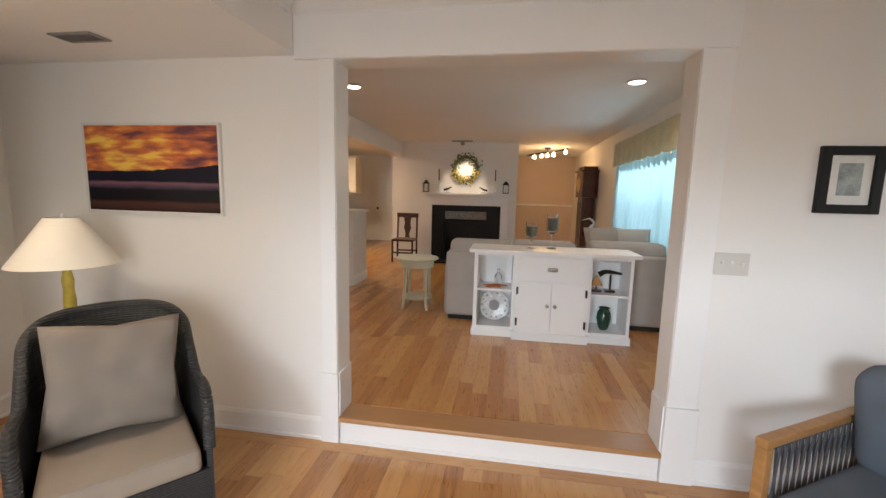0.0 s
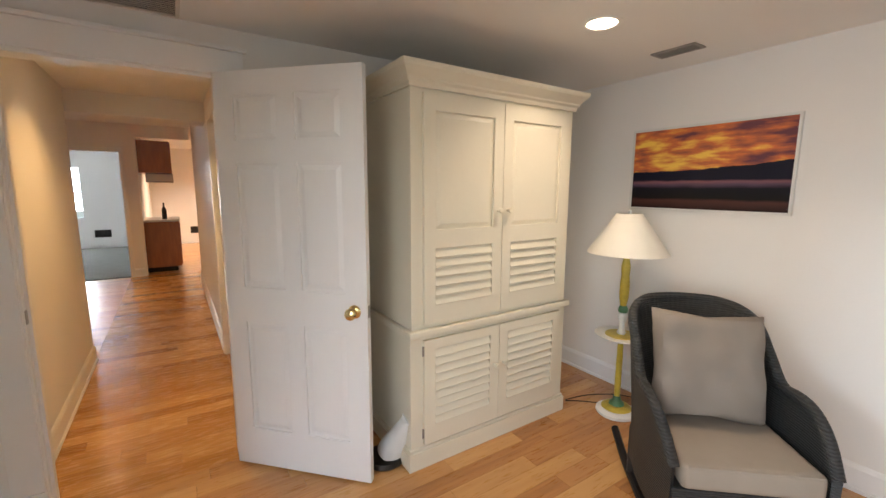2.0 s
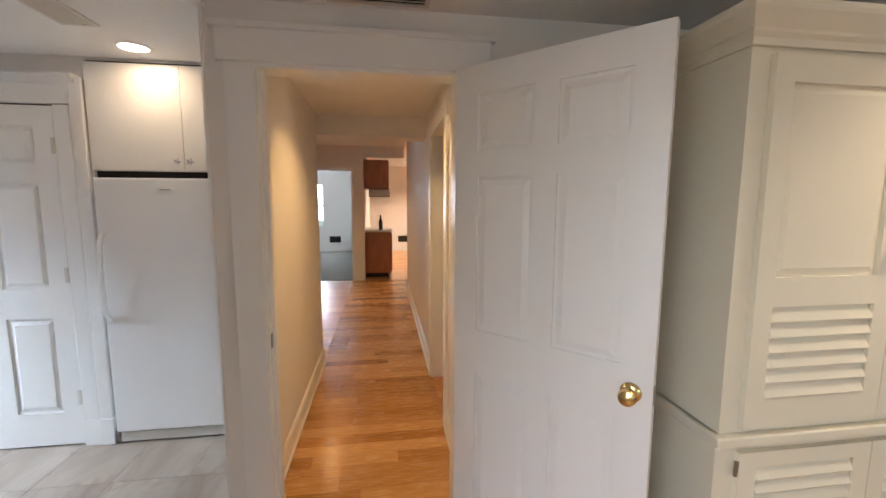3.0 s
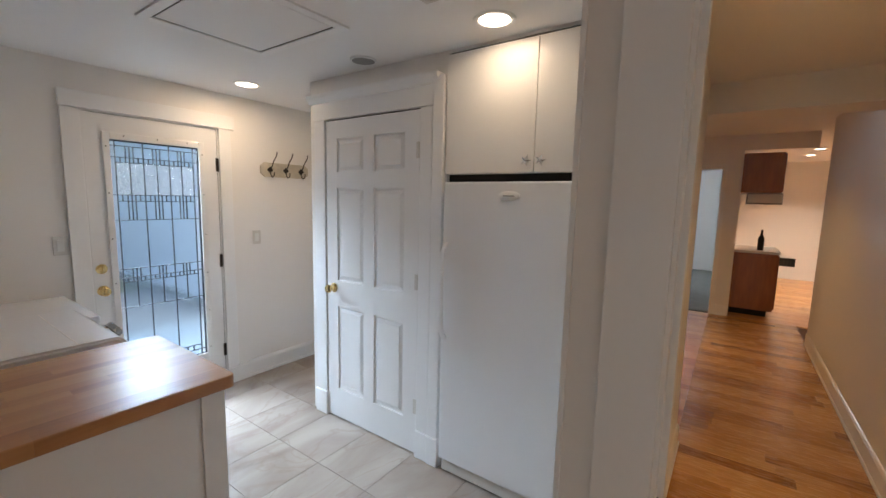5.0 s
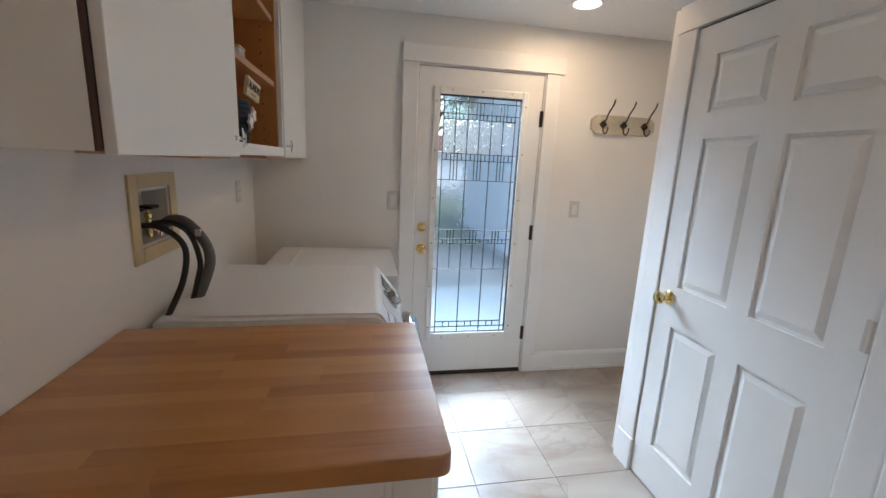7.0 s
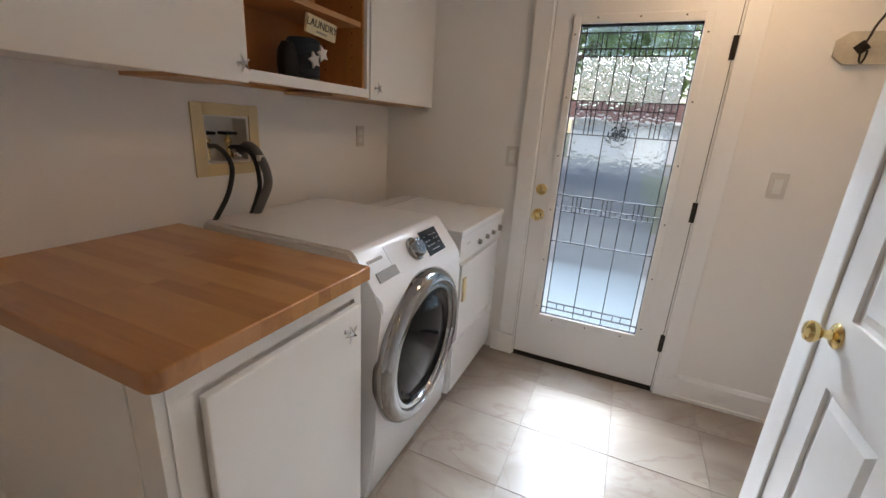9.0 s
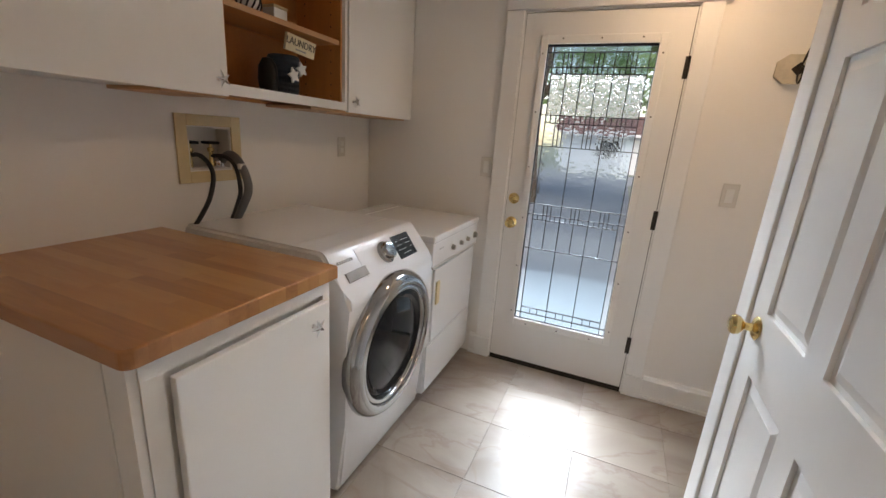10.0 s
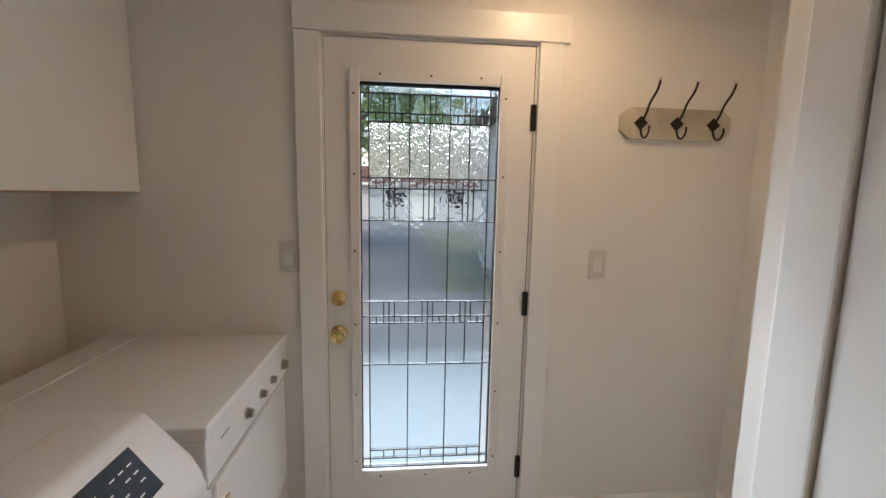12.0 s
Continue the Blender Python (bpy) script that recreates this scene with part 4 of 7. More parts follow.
part("latch_plate", boxes(((0.0008, -0.024, 0.86), (0.003, 0.01, 0.93)), ((0.0008, -0.024, 1.01), (0.003, 0.01, 1.06))), STEEL, gd)
part("weatherstrip", boxes(((-0.003, -0.0195, 0), (0.0048, 0.02, 2.03)), ((0.8042, -0.0195, 0), (0.8108, 0.02, 2.03)), ((-0.003, -0.0195, 2.0205), (0.8108, 0.02, 2.0295))), GAPDARK, gd, "dark weatherstrip line")
part("sweep", one((0.004, -0.024, -0.014), (0.805, 0.024, 0.004)), IRON, gd)

# ---- laundry: cabinets and machines ----


def starfish(m, parent):
    bm = bmesh.new()
    n, top = 10, []
    c = bm.verts.new((0, 0, 0.010))
    cb = bm.verts.new((0, 0, 0.0))
    ring, rb = [], []
    for i in range(n):
        r = 0.029 if i % 2 == 0 else 0.009
        a = 2 * math.pi * i / n + 0.3
        ring.append(bm.verts.new((r * math.cos(a), r * math.sin(a), 0.004 if i % 2 == 0 else 0.006)))
        rb.append(bm.verts.new((r * math.cos(a), r * math.sin(a), 0.001)))
    for i in range(n):
        j = (i + 1) % n
        bm.faces.new((c, ring[i], ring[j]))
        bm.faces.new((cb, rb[j], rb[i]))
        bm.faces.new((ring[i], rb[i], rb[j], ring[j]))
    bmesh.ops.translate(bm, vec=(0, 0, 0.018), verts=bm.verts)
    lathe([(0.008, 0), (0.005, 0.006), (0.005, 0.019)], 12, None, bm)
    bmesh.ops.transform(bm, matrix=m, verts=bm.verts)
    return part("starfish_knob", bm, CHROME, parent, "silver starfish-shaped knob")


TOX = Matrix.Rotation(radians(-90), 4, "Y")   # local +z turned to -x
CT = 0.976
bc = thing("base_cabinet", "white base cabinet with one slab door under a wooden worktop", "cabinet", Matrix.Translation((XE, -2.03, 0)))
part("carcass", boxes(((-0.775, -0.585, 0.09), (-0.004, -0.018, 0.934)), ((-0.71, -0.58, 0.0), (-0.01, -0.03, 0.09))), MELAM, bc)
part("end_panel", one((-0.70, -0.018, 0.0), (-0.004, -0.004, 0.934)), MELAM, bc)
part("end_stile", one((-0.786, -0.02, 0.0), (-0.715, 0.0, 0.934), 0.002), MELAM, bc)
part("end_bead", one((-0.7148, -0.016, 0.0), (-0.7002, -0.008, 0.93), 0.002), MELAM, bc)
part("face_frame", boxes(((-0.79, -0.585, 0.885), (-0.7752, -0.02, 0.934)), ((-0.79, -0.065, 0.09), (-0.7752, -0.0205, 0.8848)), ((-0.79, -0.585, 0.09), (-0.7752, -0.555, 0.8848))), MELAM, bc)
cd = part("door", one((-0.812, -0.558, 0.105), (-0.7905, -0.075, 0.872), 0.004), MELAM, bc)
starfish(Matrix.Translation((-0.812, -0.485, 0.815)) @ TOX, cd)
wt = thing("worktop", "honey-brown butcher block worktop with rounded corners", "worktop", Matrix.Translation((XE, -2.015, 0.936)))
random.seed(4)
yy, nst = 0.0, 14
sw = 0.606 / nst
st_meshes = {}
for i in range(nst):
    x = 0.0
    while x < 0.815:
        L = min(random.choice((0.22, 0.34, 0.46, 0.6)), 0.815 - x)
        if 0.815 - x - L < 0.1:
            L = 0.815 - x
        key = round(L, 3)
        if i == 0 or x + L > 0.814 or key not in st_meshes:
            bm = one((-L + 0.0001, -sw + 0.0001, 0), (0, 0, 0.040))
            last, lx = x + L > 0.814, -L + 0.0001
            if i == 0 and last:
                es = [e for e in bm.edges if all(v.co.x < lx + 0.001 and v.co.y > -0.001 for v in e.verts)]
                bmesh.ops.bevel(bm, geom=es, offset=0.024, segments=6, affect="EDGES", profile=0.5)
            if i == 0 or last:
                es = [e for e in bm.edges if all(v.co.z > 0.039 for v in e.verts) and (
                    (i == 0 and all(v.co.y > -0.026 for v in e.verts) and (max(v.co.y for v in e.verts) > -0.001 or last) and abs(e.verts[0].co.y - e.verts[1].co.y) < 0.02)
                    or (last and all(v.co.x < lx + 0.001 for v in e.verts)))]
                bmesh.ops.bevel(bm, geom=es, offset=0.005, segments=3, affect="EDGES", profile=0.5)
            p = part("stave", bm, BUTCHER, wt)
            if i and x + L <= 0.814:
                st_meshes[key] = p.data
        else:
            p = new("stave", st_meshes[key])
            p.parent = wt
        p.location = (-x - 0.003, -i * sw, 0)
        x += L

# upper cabinets
UB = 1.467
uc = thing("wall_cabinet", "white wall cabinet run with an open wooden niche between slab doors", "cabinet", Matrix.Translation((XE, -2.09, UB)))
part("carcass", one((-0.285, -0.615, 0.0), (-0.003, -0.018, 0.83)), MELAM, uc)
part("carcass", one((-0.285, -1.935, 0.0), (-0.003, -1.27, 0.83)), MELAM, uc)
part("end_panel", one((-0.2845, -0.018, -0.002), (-0.003, 0.0, 0.832)), MELAM, uc)
# thin dark brown strip along the line between end panel and door
part("end_edge", one((-0.2893, -0.0105, -0.002), (-0.2847, 0.0, 0.832)), DARKW, uc, "thin dark brown strip between end panel and door")
part("niche_back", one((-0.03, -1.27, 0.0), (-0.004, -0.615, 0.83)), NICHEW, uc)
part("niche_side", one((-0.285, -0.633, 0.0), (-0.03, -0.6152, 0.83)), NICHEW, uc)
part("niche_side", one((-0.285, -1.2698, 0.0), (-0.03, -1.252, 0.83)), NICHEW, uc)
part("niche_floor", one((-0.285, -1.252, 0.012), (-0.03, -0.633, 0.03)), NICHEW, uc)
for z in (0.285, 0.535):
    sh = part("shelf", one((-0.272, -1.252, z), (-0.03, -0.633, z + 0.018)), NICHEW, uc)
    part("shelf_edge", one((-0.277, -1.252, z - 0.001), (-0.2722, -0.633, z + 0.019)), EDGEW, sh)
pin = part("shelf_pin_hole", one((-0.003, -0.0005, -0.003), (0.003, 0.0005, 0.003)), GAPDARK, uc).data
for k in range(14):
    for x in (-0.08, -0.23):
        ph = uc.children[-1] if k == 0 and x == -0.08 else new("shelf_pin_hole", pin)
        ph.parent = uc
        ph.location = (x, -1.2517, 0.063 + k * 0.05)
part("face_frame", boxes(((-0.303, -1.262, 0.0), (-0.2855, -0.612, 0.036)), ((-0.303, -1.279, 0.0), (-0.2855, -1.2625, 0.83)), ((-0.303, -1.262, 0.79), (-0.2855, -0.612, 0.83))), MELAM, uc)
d1 = part("door", one((-0.308, -0.612, -0.006), (-0.2895, -0.0125, 0.832), 0.002), MELAM, uc)
starfish(Matrix.Translation((-0.308, -0.578, 0.045)) @ TOX, d1)
d2 = part("door", one((-0.308, -1.932, -0.006), (-0.2895, -1.287, 0.832), 0.002), MELAM, uc)
starfish(Matrix.Translation((-0.308, -1.325, 0.045)) @ TOX, d2)
part("light_rail", one((-0.28, -0.62, -0.012), (-0.02, -0.40, -0.0005)), EDGEW, uc)
part("light_rail", one((-0.28, -1.9, -0.012), (-0.02, -1.05, -0.0005)), EDGEW, uc)
# dark sheets behind the door, shade of its slits put in as colour
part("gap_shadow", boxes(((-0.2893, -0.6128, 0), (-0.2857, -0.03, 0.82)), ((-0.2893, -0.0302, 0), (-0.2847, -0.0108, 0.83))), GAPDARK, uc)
structure("cabinet_filler", one((XE - 0.30, -4.03, UB + 0.832), (XE - 0.004, -2.09, ZC - 0.002)), WALL, "white filler over the wall cabinet", "filler")

# caddy with sign, plant and box in the niche
cad = thing("laundry_caddy", "dark blue woven caddy with a cream laundry sign", "caddy", Matrix.Translation((-1.93, -3.10, UB + 0.031)))
bm = bmesh.new()
lathe([(0.05, 0.0)] + [(0.058 + 0.004 * (k % 2) + 0.004 * k / 18, 0.004 + k * 0.0088) for k in range(19)] + [(0.056, 0.165), (0.054, 0.02), (0.0, 0.018)], 28, None, bm)
part("basket", bm, surface("navy_weave", (0.022, 0.035, 0.055), 0.75, var=0.5, scale=40, bump=0.1, fine=200), cad)
bm = lathe([(0.012, 0.0), (0.034, 0.012), (0.04, 0.06), (0.036, 0.11), (0.02, 0.14), (0.0, 0.145)], 18, Matrix.Translation((0.005, 0.085, 0.0)))
part("side_pouch", bm, BLACK, cad, "black cloth pouch", True)
sgn = part("sign_board", one((-0.006, -0.085, -0.032), (0.006, 0.085, 0.032), 0.001, Matrix.Translation((-0.072, -0.022, 0.205)) @ Matrix.Rotation(radians(4), 4, "X") @ Matrix.Rotation(radians(-8), 4, "Y")), surface("cream_sign", (0.72, 0.66, 0.46), 0.6, var=0.06, scale=20), cad)


def lettering(text, size, m, material, name="lettering", parent=None, depth=0.0006):
    cu = bpy.data.curves.new(name, "FONT")
    cu.body, cu.size, cu.extrude, cu.align_x, cu.align_y = text, size, depth, "CENTER", "CENTER"
    tmp = new(name, cu)
    dg = bpy.context.evaluated_depsgraph_get()
    me = bpy.data.meshes.new_from_object(tmp.evaluated_get(dg))
    bpy.data.objects.remove(tmp)
    me.transform(m)
    me.materials.append(material)
    ob = new(name, me)
    if parent is not None:
        ob.parent = parent
    return ob


SIGNM = Matrix.Translation((-0.072, -0.022, 0.205)) @ Matrix.Rotation(radians(4), 4, "X") @ Matrix.Rotation(radians(-8), 4, "Y")
TEXTM = Matrix(((0, 0, -1, -0.0068), (-1, 0, 0, 0), (0, 1, 0, 0.006), (0, 0, 0, 1)))
lettering("LAUNDRY", 0.038, SIGNM @ TEXTM, BLACK, "lettering", sgn)
part("small_line", one((-0.0072, -0.03, -0.022), (-0.006, 0.03, -0.016), 0, SIGNM), VENTD, sgn)
for y, z in ((0.018, 0.085), (-0.03, 0.115)):
    bm = bmesh.new()
    n = 10
    vs = [bm.verts.new((-0.066, y + (0.032 if i % 2 == 0 else 0.017) * math.cos(i * math.pi / 5), z + (0.032 if i % 2 == 0 else 0.017) * math.sin(i * math.pi / 5))) for i in range(n)]
    f = bm.faces.new(vs)
    ex = bmesh.ops.extrude_face_region(bm, geom=[f])
    bmesh.ops.translate(bm, vec=(-0.008, 0, 0), verts=[v for v in ex["geom"] if isinstance(v, bmesh.types.BMVert)])
    part("star", bm, PWHITE, cad, "white star ornament")

plant = thing("potted_plant", "small green plant in a black and white pot", "plant", Matrix.Translation((-1.93, -2.93, UB + 0.304)))
bm = lathe([(0.028, 0), (0.04, 0.02), (0.043, 0.05), (0.04, 0.07), (0.034, 0.07), (0.034, 0.06), (0.0, 0.06)], 20)
part("pot", bm, PWHITE, plant, "", True)
bm = bmesh.new()
for k in range(12):
    a = k * math.pi / 6
    tube([(0.0405 * math.cos(a), 0.0405 * math.sin(a), 0.018), (0.0445 * math.cos(a + 0.25), 0.0445 * math.sin(a + 0.25), 0.04), (0.042 * math.cos(a + 0.5), 0.042 * math.sin(a + 0.5), 0.064)], 0.0035, 5, bm)
part("stripe", bm, BLACK, plant)
random.seed(7)
bm = bmesh.new()
for k in range(16):
    a, r, h = random.uniform(0, 6.28), random.uniform(0.02, 0.07), random.uniform(0.06, 0.11)
    p0, p1, p2 = Vector((0.01 * math.cos(a), 0.01 * math.sin(a), 0.06)), Vector((r * 0.5 * math.cos(a), r * 0.5 * math.sin(a), 0.06 + h * 0.7)), Vector((r * math.cos(a), r * math.sin(a), 0.06 + h))
    s = Vector((-math.sin(a), math.cos(a), 0)) * 0.011
    q = [bm.verts.new(v) for v in (p0 - s * 0.4, p0 + s * 0.4, p1 + s, p1 - s, p2)]
    bm.faces.new((q[0], q[1], q[2], q[3]))
    bm.faces.new((q[3], q[2], q[4]))
part("leaves", bm, GREEN, plant)
jar = thing("small_box", "small cream box on the niche shelf", "box", Matrix.Translation((-1.97, -3.02, UB + 0.304)))
part("body", one((-0.03, -0.035, 0), (0.03, 0.035, 0.045), 0.004), PWHITE, jar)
part("lid", one((-0.032, -0.037, 0.045), (0.032, 0.037, 0.055), 0.003), TAN, jar)

# recessed valve box with hoses
vb = thing("valve_box", "aged cream recessed washer valve box with taps", "valve box", Matrix.Translation((XE, -2.855, 1.264)))
part("frame", boxes(((-0.008, -0.146, -0.133), (0.0, -0.10, 0.133)), ((-0.008, 0.10, -0.133), (0.0, 0.146, 0.133)), ((-0.0082, -0.10, -0.133), (0.0, 0.10, -0.088)), ((-0.0082, -0.10, 0.09), (0.0, 0.10, 0.133)), bevel=0.002), TAN, vb)
part("recess", boxes(((0.075, -0.095, -0.084), (0.08, 0.095, 0.086)), ((0.0, -0.095, -0.084), (0.075, -0.090, 0.086)), ((0.0, 0.090, -0.084), (0.075, 0.095, 0.086)), ((0.0, -0.09, 0.081), (0.075, 0.09, 0.086)), ((0.0, -0.09, -0.084), (0.075, 0.09, -0.079))), PLATE, vb)
for y in (0.07, -0.025):
    bm = lathe([(0.009, -0.06), (0.009, 0.0), (0.013, 0.004), (0.013, 0.018), (0.006, 0.02), (0.006, 0.034)], 12, Matrix.Translation((0.03, y, -0.015)))
    tp = part("tap", bm, BRASS, vb, "", True)
    part("tap_handle", one((0.006, y - 0.028, 0.018), (0.054, y + 0.028, 0.030), 0.006), BLACK, tp)
bm = lathe([(0.02, 0), (0.024, 0.01), (0.024, 0.03), (0.016, 0.036)], 16, Matrix.Translation((0.03, -0.06, -0.08)))
part("drain_socket", bm, CHROME, vb, "", True)
hs = thing("hoses", "black supply hoses and thick grey drain hose", "hose", Matrix.Translation((XE, -2.855, 1.264)))
part("supply_hose", tube([(0.03, 0.06, -0.025), (-0.03, 0.072, -0.022), (-0.09, 0.082, -0.05), (-0.118, 0.088, -0.10), (-0.11, 0.11, -0.19), (-0.078, 0.15, -0.285)], 0.009, 10), RUBBER, hs, "", True)
part("supply_hose", tube([(0.03, -0.025, -0.03), (-0.03, -0.045, -0.03), (-0.08, -0.05, -0.07), (-0.106, -0.044, -0.16), (-0.10, -0.03, -0.22), (-0.09, -0.005, -0.285)], 0.009, 10), RUBBER, hs, "", True)
part("drain_hose", tube([(0.03, -0.065, -0.06), (-0.02, -0.066, -0.022), (-0.07, -0.066, -0.035), (-0.12, -0.063, -0.10), (-0.132, -0.061, -0.163), (-0.12, -0.04, -0.225), (-0.10, -0.02, -0.285)], 0.017, 12), GREYHOSE, hs, "", True)
part("clip", one((-0.112, -0.075, -0.075), (-0.095, -0.045, -0.052), 0.002), PLATE, hs)

# front-loading washer
BLACKGL = surface("dark_door_glass", (0.005, 0.006, 0.008), 0.05, var=0.1, scale=8, bump=0, spec=0.18)
wa = thing("washing_machine", "white front-loading washer with a chrome ringed round door", "washing machine", Matrix.Translation((-2.54, -3.0, 0.0)))
# local -x faces the room; width along y 0.66
WT = 0.985
prof = [(0.74, 0.03), (0.015, 0.03), (0.0, 0.06), (-0.026, 0.35), (-0.032, 0.7), (-0.042, 0.80), (-0.04, 0.835), (-0.014, 0.868), (0.062, 0.970), (0.075, WT - 0.003), (0.09, WT), (0.72, WT), (0.74, WT - 0.02)]
bm = profile_run(prof, -0.325, 0.325, "y")
bmesh.ops.bevel(bm, geom=[e for e in bm.edges if abs(e.verts[0].co.y) == abs(e.verts[1].co.y) and e.verts[0].co.y * e.verts[1].co.y > 0], offset=0.012, segments=3, affect="EDGES")
body = part("body", bm, ENAMEL, wa, "", True)
part("top_seam", one((0.20, -0.30, WT - 0.001), (0.203, 0.30, WT + 0.0006)), PLATE, wa)
for fx in (0.06, 0.62):
    for fy in (-0.30, 0.26):
        part("foot", one((fx, fy, 0.0), (fx + 0.04, fy + 0.04, 0.032), 0.004), RUBBER, wa)
DC = Matrix.Translation((-0.026, 0.035, 0.56)) @ Matrix.Rotation(radians(-92), 4, "Y")
bm = lathe([(0.294, -0.012), (0.303, 0.010), (0.298, 0.032), (0.282, 0.050), (0.265, 0.056), (0.250, 0.052), (0.246, 0.042), (0.246, -0.012)], 56)
bmesh.ops.transform(bm, matrix=DC, verts=bm.verts)
dr = part("door_ring", bm, RINGM, wa, "broad chrome door ring", True)
bm = lathe([(0.2455, 0.02), (0.2455, 0.042), (0.238, 0.046), (0.228, 0.044), (0.222, 0.034), (0.222, 0.02)], 56)
bmesh.ops.transform(bm, matrix=DC, verts=bm.verts)
part("inner_ring", bm, RINGM, wa, "", True)
bm = lathe([(0.2215, 0.022), (0.2215, 0.030), (0.205, 0.036), (0.19, 0.028), (0.14, 0.040), (0.07, 0.047), (0.0, 0.049)], 48)
bmesh.ops.transform(bm, matrix=DC, verts=bm.verts)
part("door_glass", bm, BLACKGL, wa, "dark curved door glass", True)
bm = lathe([(0.243, 0.006), (0.20, -0.006), (0.16, -0.006), (0.06, -0.008), (0.0, -0.008)], 48)
bmesh.ops.transform(bm, matrix=DC, verts=bm.verts)
part("drum", bm, SOOT, wa, "", True)
# slanted control panel: frame from (-0.035, 0.875) to (0.03, 0.965)
sl = math.degrees(math.atan2(0.970 - 0.868, 0.076))
nx, nz = -math.sin(radians(sl)), math.cos(radians(sl))
CP = Matrix(((0, math.cos(radians(sl)), nx, 0.0235), (-1, 0, 0, 0), (0, math.sin(radians(sl)), nz, 0.919), (0, 0, 0, 1)))
# panel frame: local x towards the hinge side (-y), y up the slope, z out
dial = lathe([(0.046, 0), (0.046, 0.008), (0.038, 0.012), (0.036, 0.030), (0.030, 0.036), (0.0, 0.037)], 32, CP @ Matrix.Translation((0.0, 0.0, 0)))
part("dial", dial, RINGM, wa, "chrome program dial", True)
ds = part("display", one((0.078, -0.055, 0), (0.222, 0.05, 0.004), 0.002, CP), SCREEN, wa, "dark touch display")
bm = bmesh.new()
for i in range(5):
    for j in range(4):
        if (i * 7 + j * 3) % 4:
            box(bm, (0.096 + i * 0.023, -0.038 + j * 0.020, 0.0042), (0.109 + i * 0.023, -0.0355 + j * 0.020, 0.0048), 0, CP)
part("display_marks", bm, PWHITE, ds)
part("gloss_field", one((-0.17, -0.056, 0), (0.235, 0.056, 0.0012), 0.0005, CP), ENAMEL, wa)
bm = bmesh.new()
for i in range(7):
    box(bm, (-0.285 + i * 0.013, 0.022, 0), (-0.276 + i * 0.013, 0.033, 0.0008), 0, CP)
part("maker_mark", bm, VENTD, wa, "small grey maker's mark")
bm = bmesh.new()
for k in range(9):
    a = math.pi * (0.65 + 0.09 * k)
    box(bm, (0.066 * math.cos(a) - 0.010, 0.055 * math.sin(a) * 0.9 - 0.002, 0), (0.066 * math.cos(a) + 0.008, 0.055 * math.sin(a) * 0.9 + 0.001, 0.0007), 0, CP)
part("dial_marks", bm, VENTD, wa)
part("drawer_grip", one((-0.275, -0.050, -0.002), (-0.155, -0.014, 0.003), 0.002, CP), VENTD, wa, "grey dispenser drawer grip")
for i, w in enumerate((0.022, 0.010, 0.012)):
    part("drawer_mark", one((-0.0425, 0.15 + i * 0.032, 0.768), (-0.030, 0.15 + i * 0.032 + w, 0.776)), VENTD, wa)

# dryer
dy = thing("dryer", "older white dryer with a front control strip", "dryer", Matrix.Translation((-2.555, -3.68, 0.0)) @ Matrix.Diagonal((1, 1, 1.02, 1)))
part("body", boxes(((0.0, -0.325, 0.06), (0.63, 0.325, 0.80)), ((0.06, -0.31, 0.0), (0.66, 0.31, 0.06))), ENAMEL, dy)
part("top", one((-0.022, -0.33, 0.868), (0.645, 0.33, 0.902), 0.008, None, 3), ENAMEL, dy)
part("top_rib", boxes(((0.515, -0.31, 0.9015), (0.530, 0.31, 0.9065)), bevel=0.002), ENAMEL, dy)
part("control_strip", one((-0.016, -0.325, 0.748), (0.60, 0.325, 0.868), 0.005), ENAMEL, dy)
part("strip_trim", boxes(((-0.019, -0.32, 0.742), (-0.004, 0.32, 0.748))), PLATE, dy)
for y, r in ((-0.272, 0.017), (-0.143, 0.012), (-0.04, 0.012), (0.08, 0.013)):
    bm = lathe([(r * 1.3, 0), (r * 1.3, 0.004), (r, 0.006), (r * 0.9, 0.02), (0.0, 0.021)], 18, Matrix.Translation((-0.016, y, 0.802)) @ TOX)
    kb = part("knob", bm, STEEL, dy, "grey control knob", True)
    part("knob_ring", lathe([(r * 1.6, 0), (r * 1.6, 0.0015), (r * 1.3, 0.002)], 18, Matrix.Translation((-0.016, y, 0.802)) @ TOX), PWHITE, kb)
part("mark", one((-0.0175, 0.20, 0.826), (-0.015, 0.25, 0.830)), VENTD, dy)
dd = part("door", one((-0.014, -0.30, 0.34), (0.0, 0.28, 0.728), 0.006), ENAMEL, dy)
part("door_grip", one((-0.022, 0.222, 0.54), (-0.0135, 0.262, 0.66), 0.005), TAN, dd, "yellowed door grip")
part("lower_panel", one((-0.010, -0.318, 0.07), (0.0, 0.318, 0.33), 0.004), ENAMEL, dy)

# upright freezer and the cupboard over it
fz = thing("upright_freezer", "white upright freezer with a long bar handle", "freezer", Matrix.Translation((XP, -1.63, 0.0)))
part("body", one((-0.66, -0.36, 0.045), (-0.005, 0.36, 1.62), 0.006), FREEZ, fz)
part("door", one((0.0, -0.372, 0.085), (0.05, 0.376, 1.644), 0.012, None, 3), FREEZ, fz)
part("gasket", one((-0.006, -0.355, 0.09), (0.001, 0.355, 1.61)), VENTD, fz)
part("grille", one((-0.02, -0.36, 0.012), (0.03, 0.36, 0.075), 0.004), PLATE, fz, "cream kick grille")
part("handle", tube([(0.048, -0.345, 0.80), (0.085, -0.345, 0.86), (0.098, -0.345, 1.06), (0.085, -0.345, 1.26), (0.048, -0.345, 1.32)], 0.014, 10), FREEZ, fz, "white bowed handle", True)
bm = lathe([(0.055, 0), (0.055, 0.004), (0.048, 0.006), (0.0, 0.007)], 28)
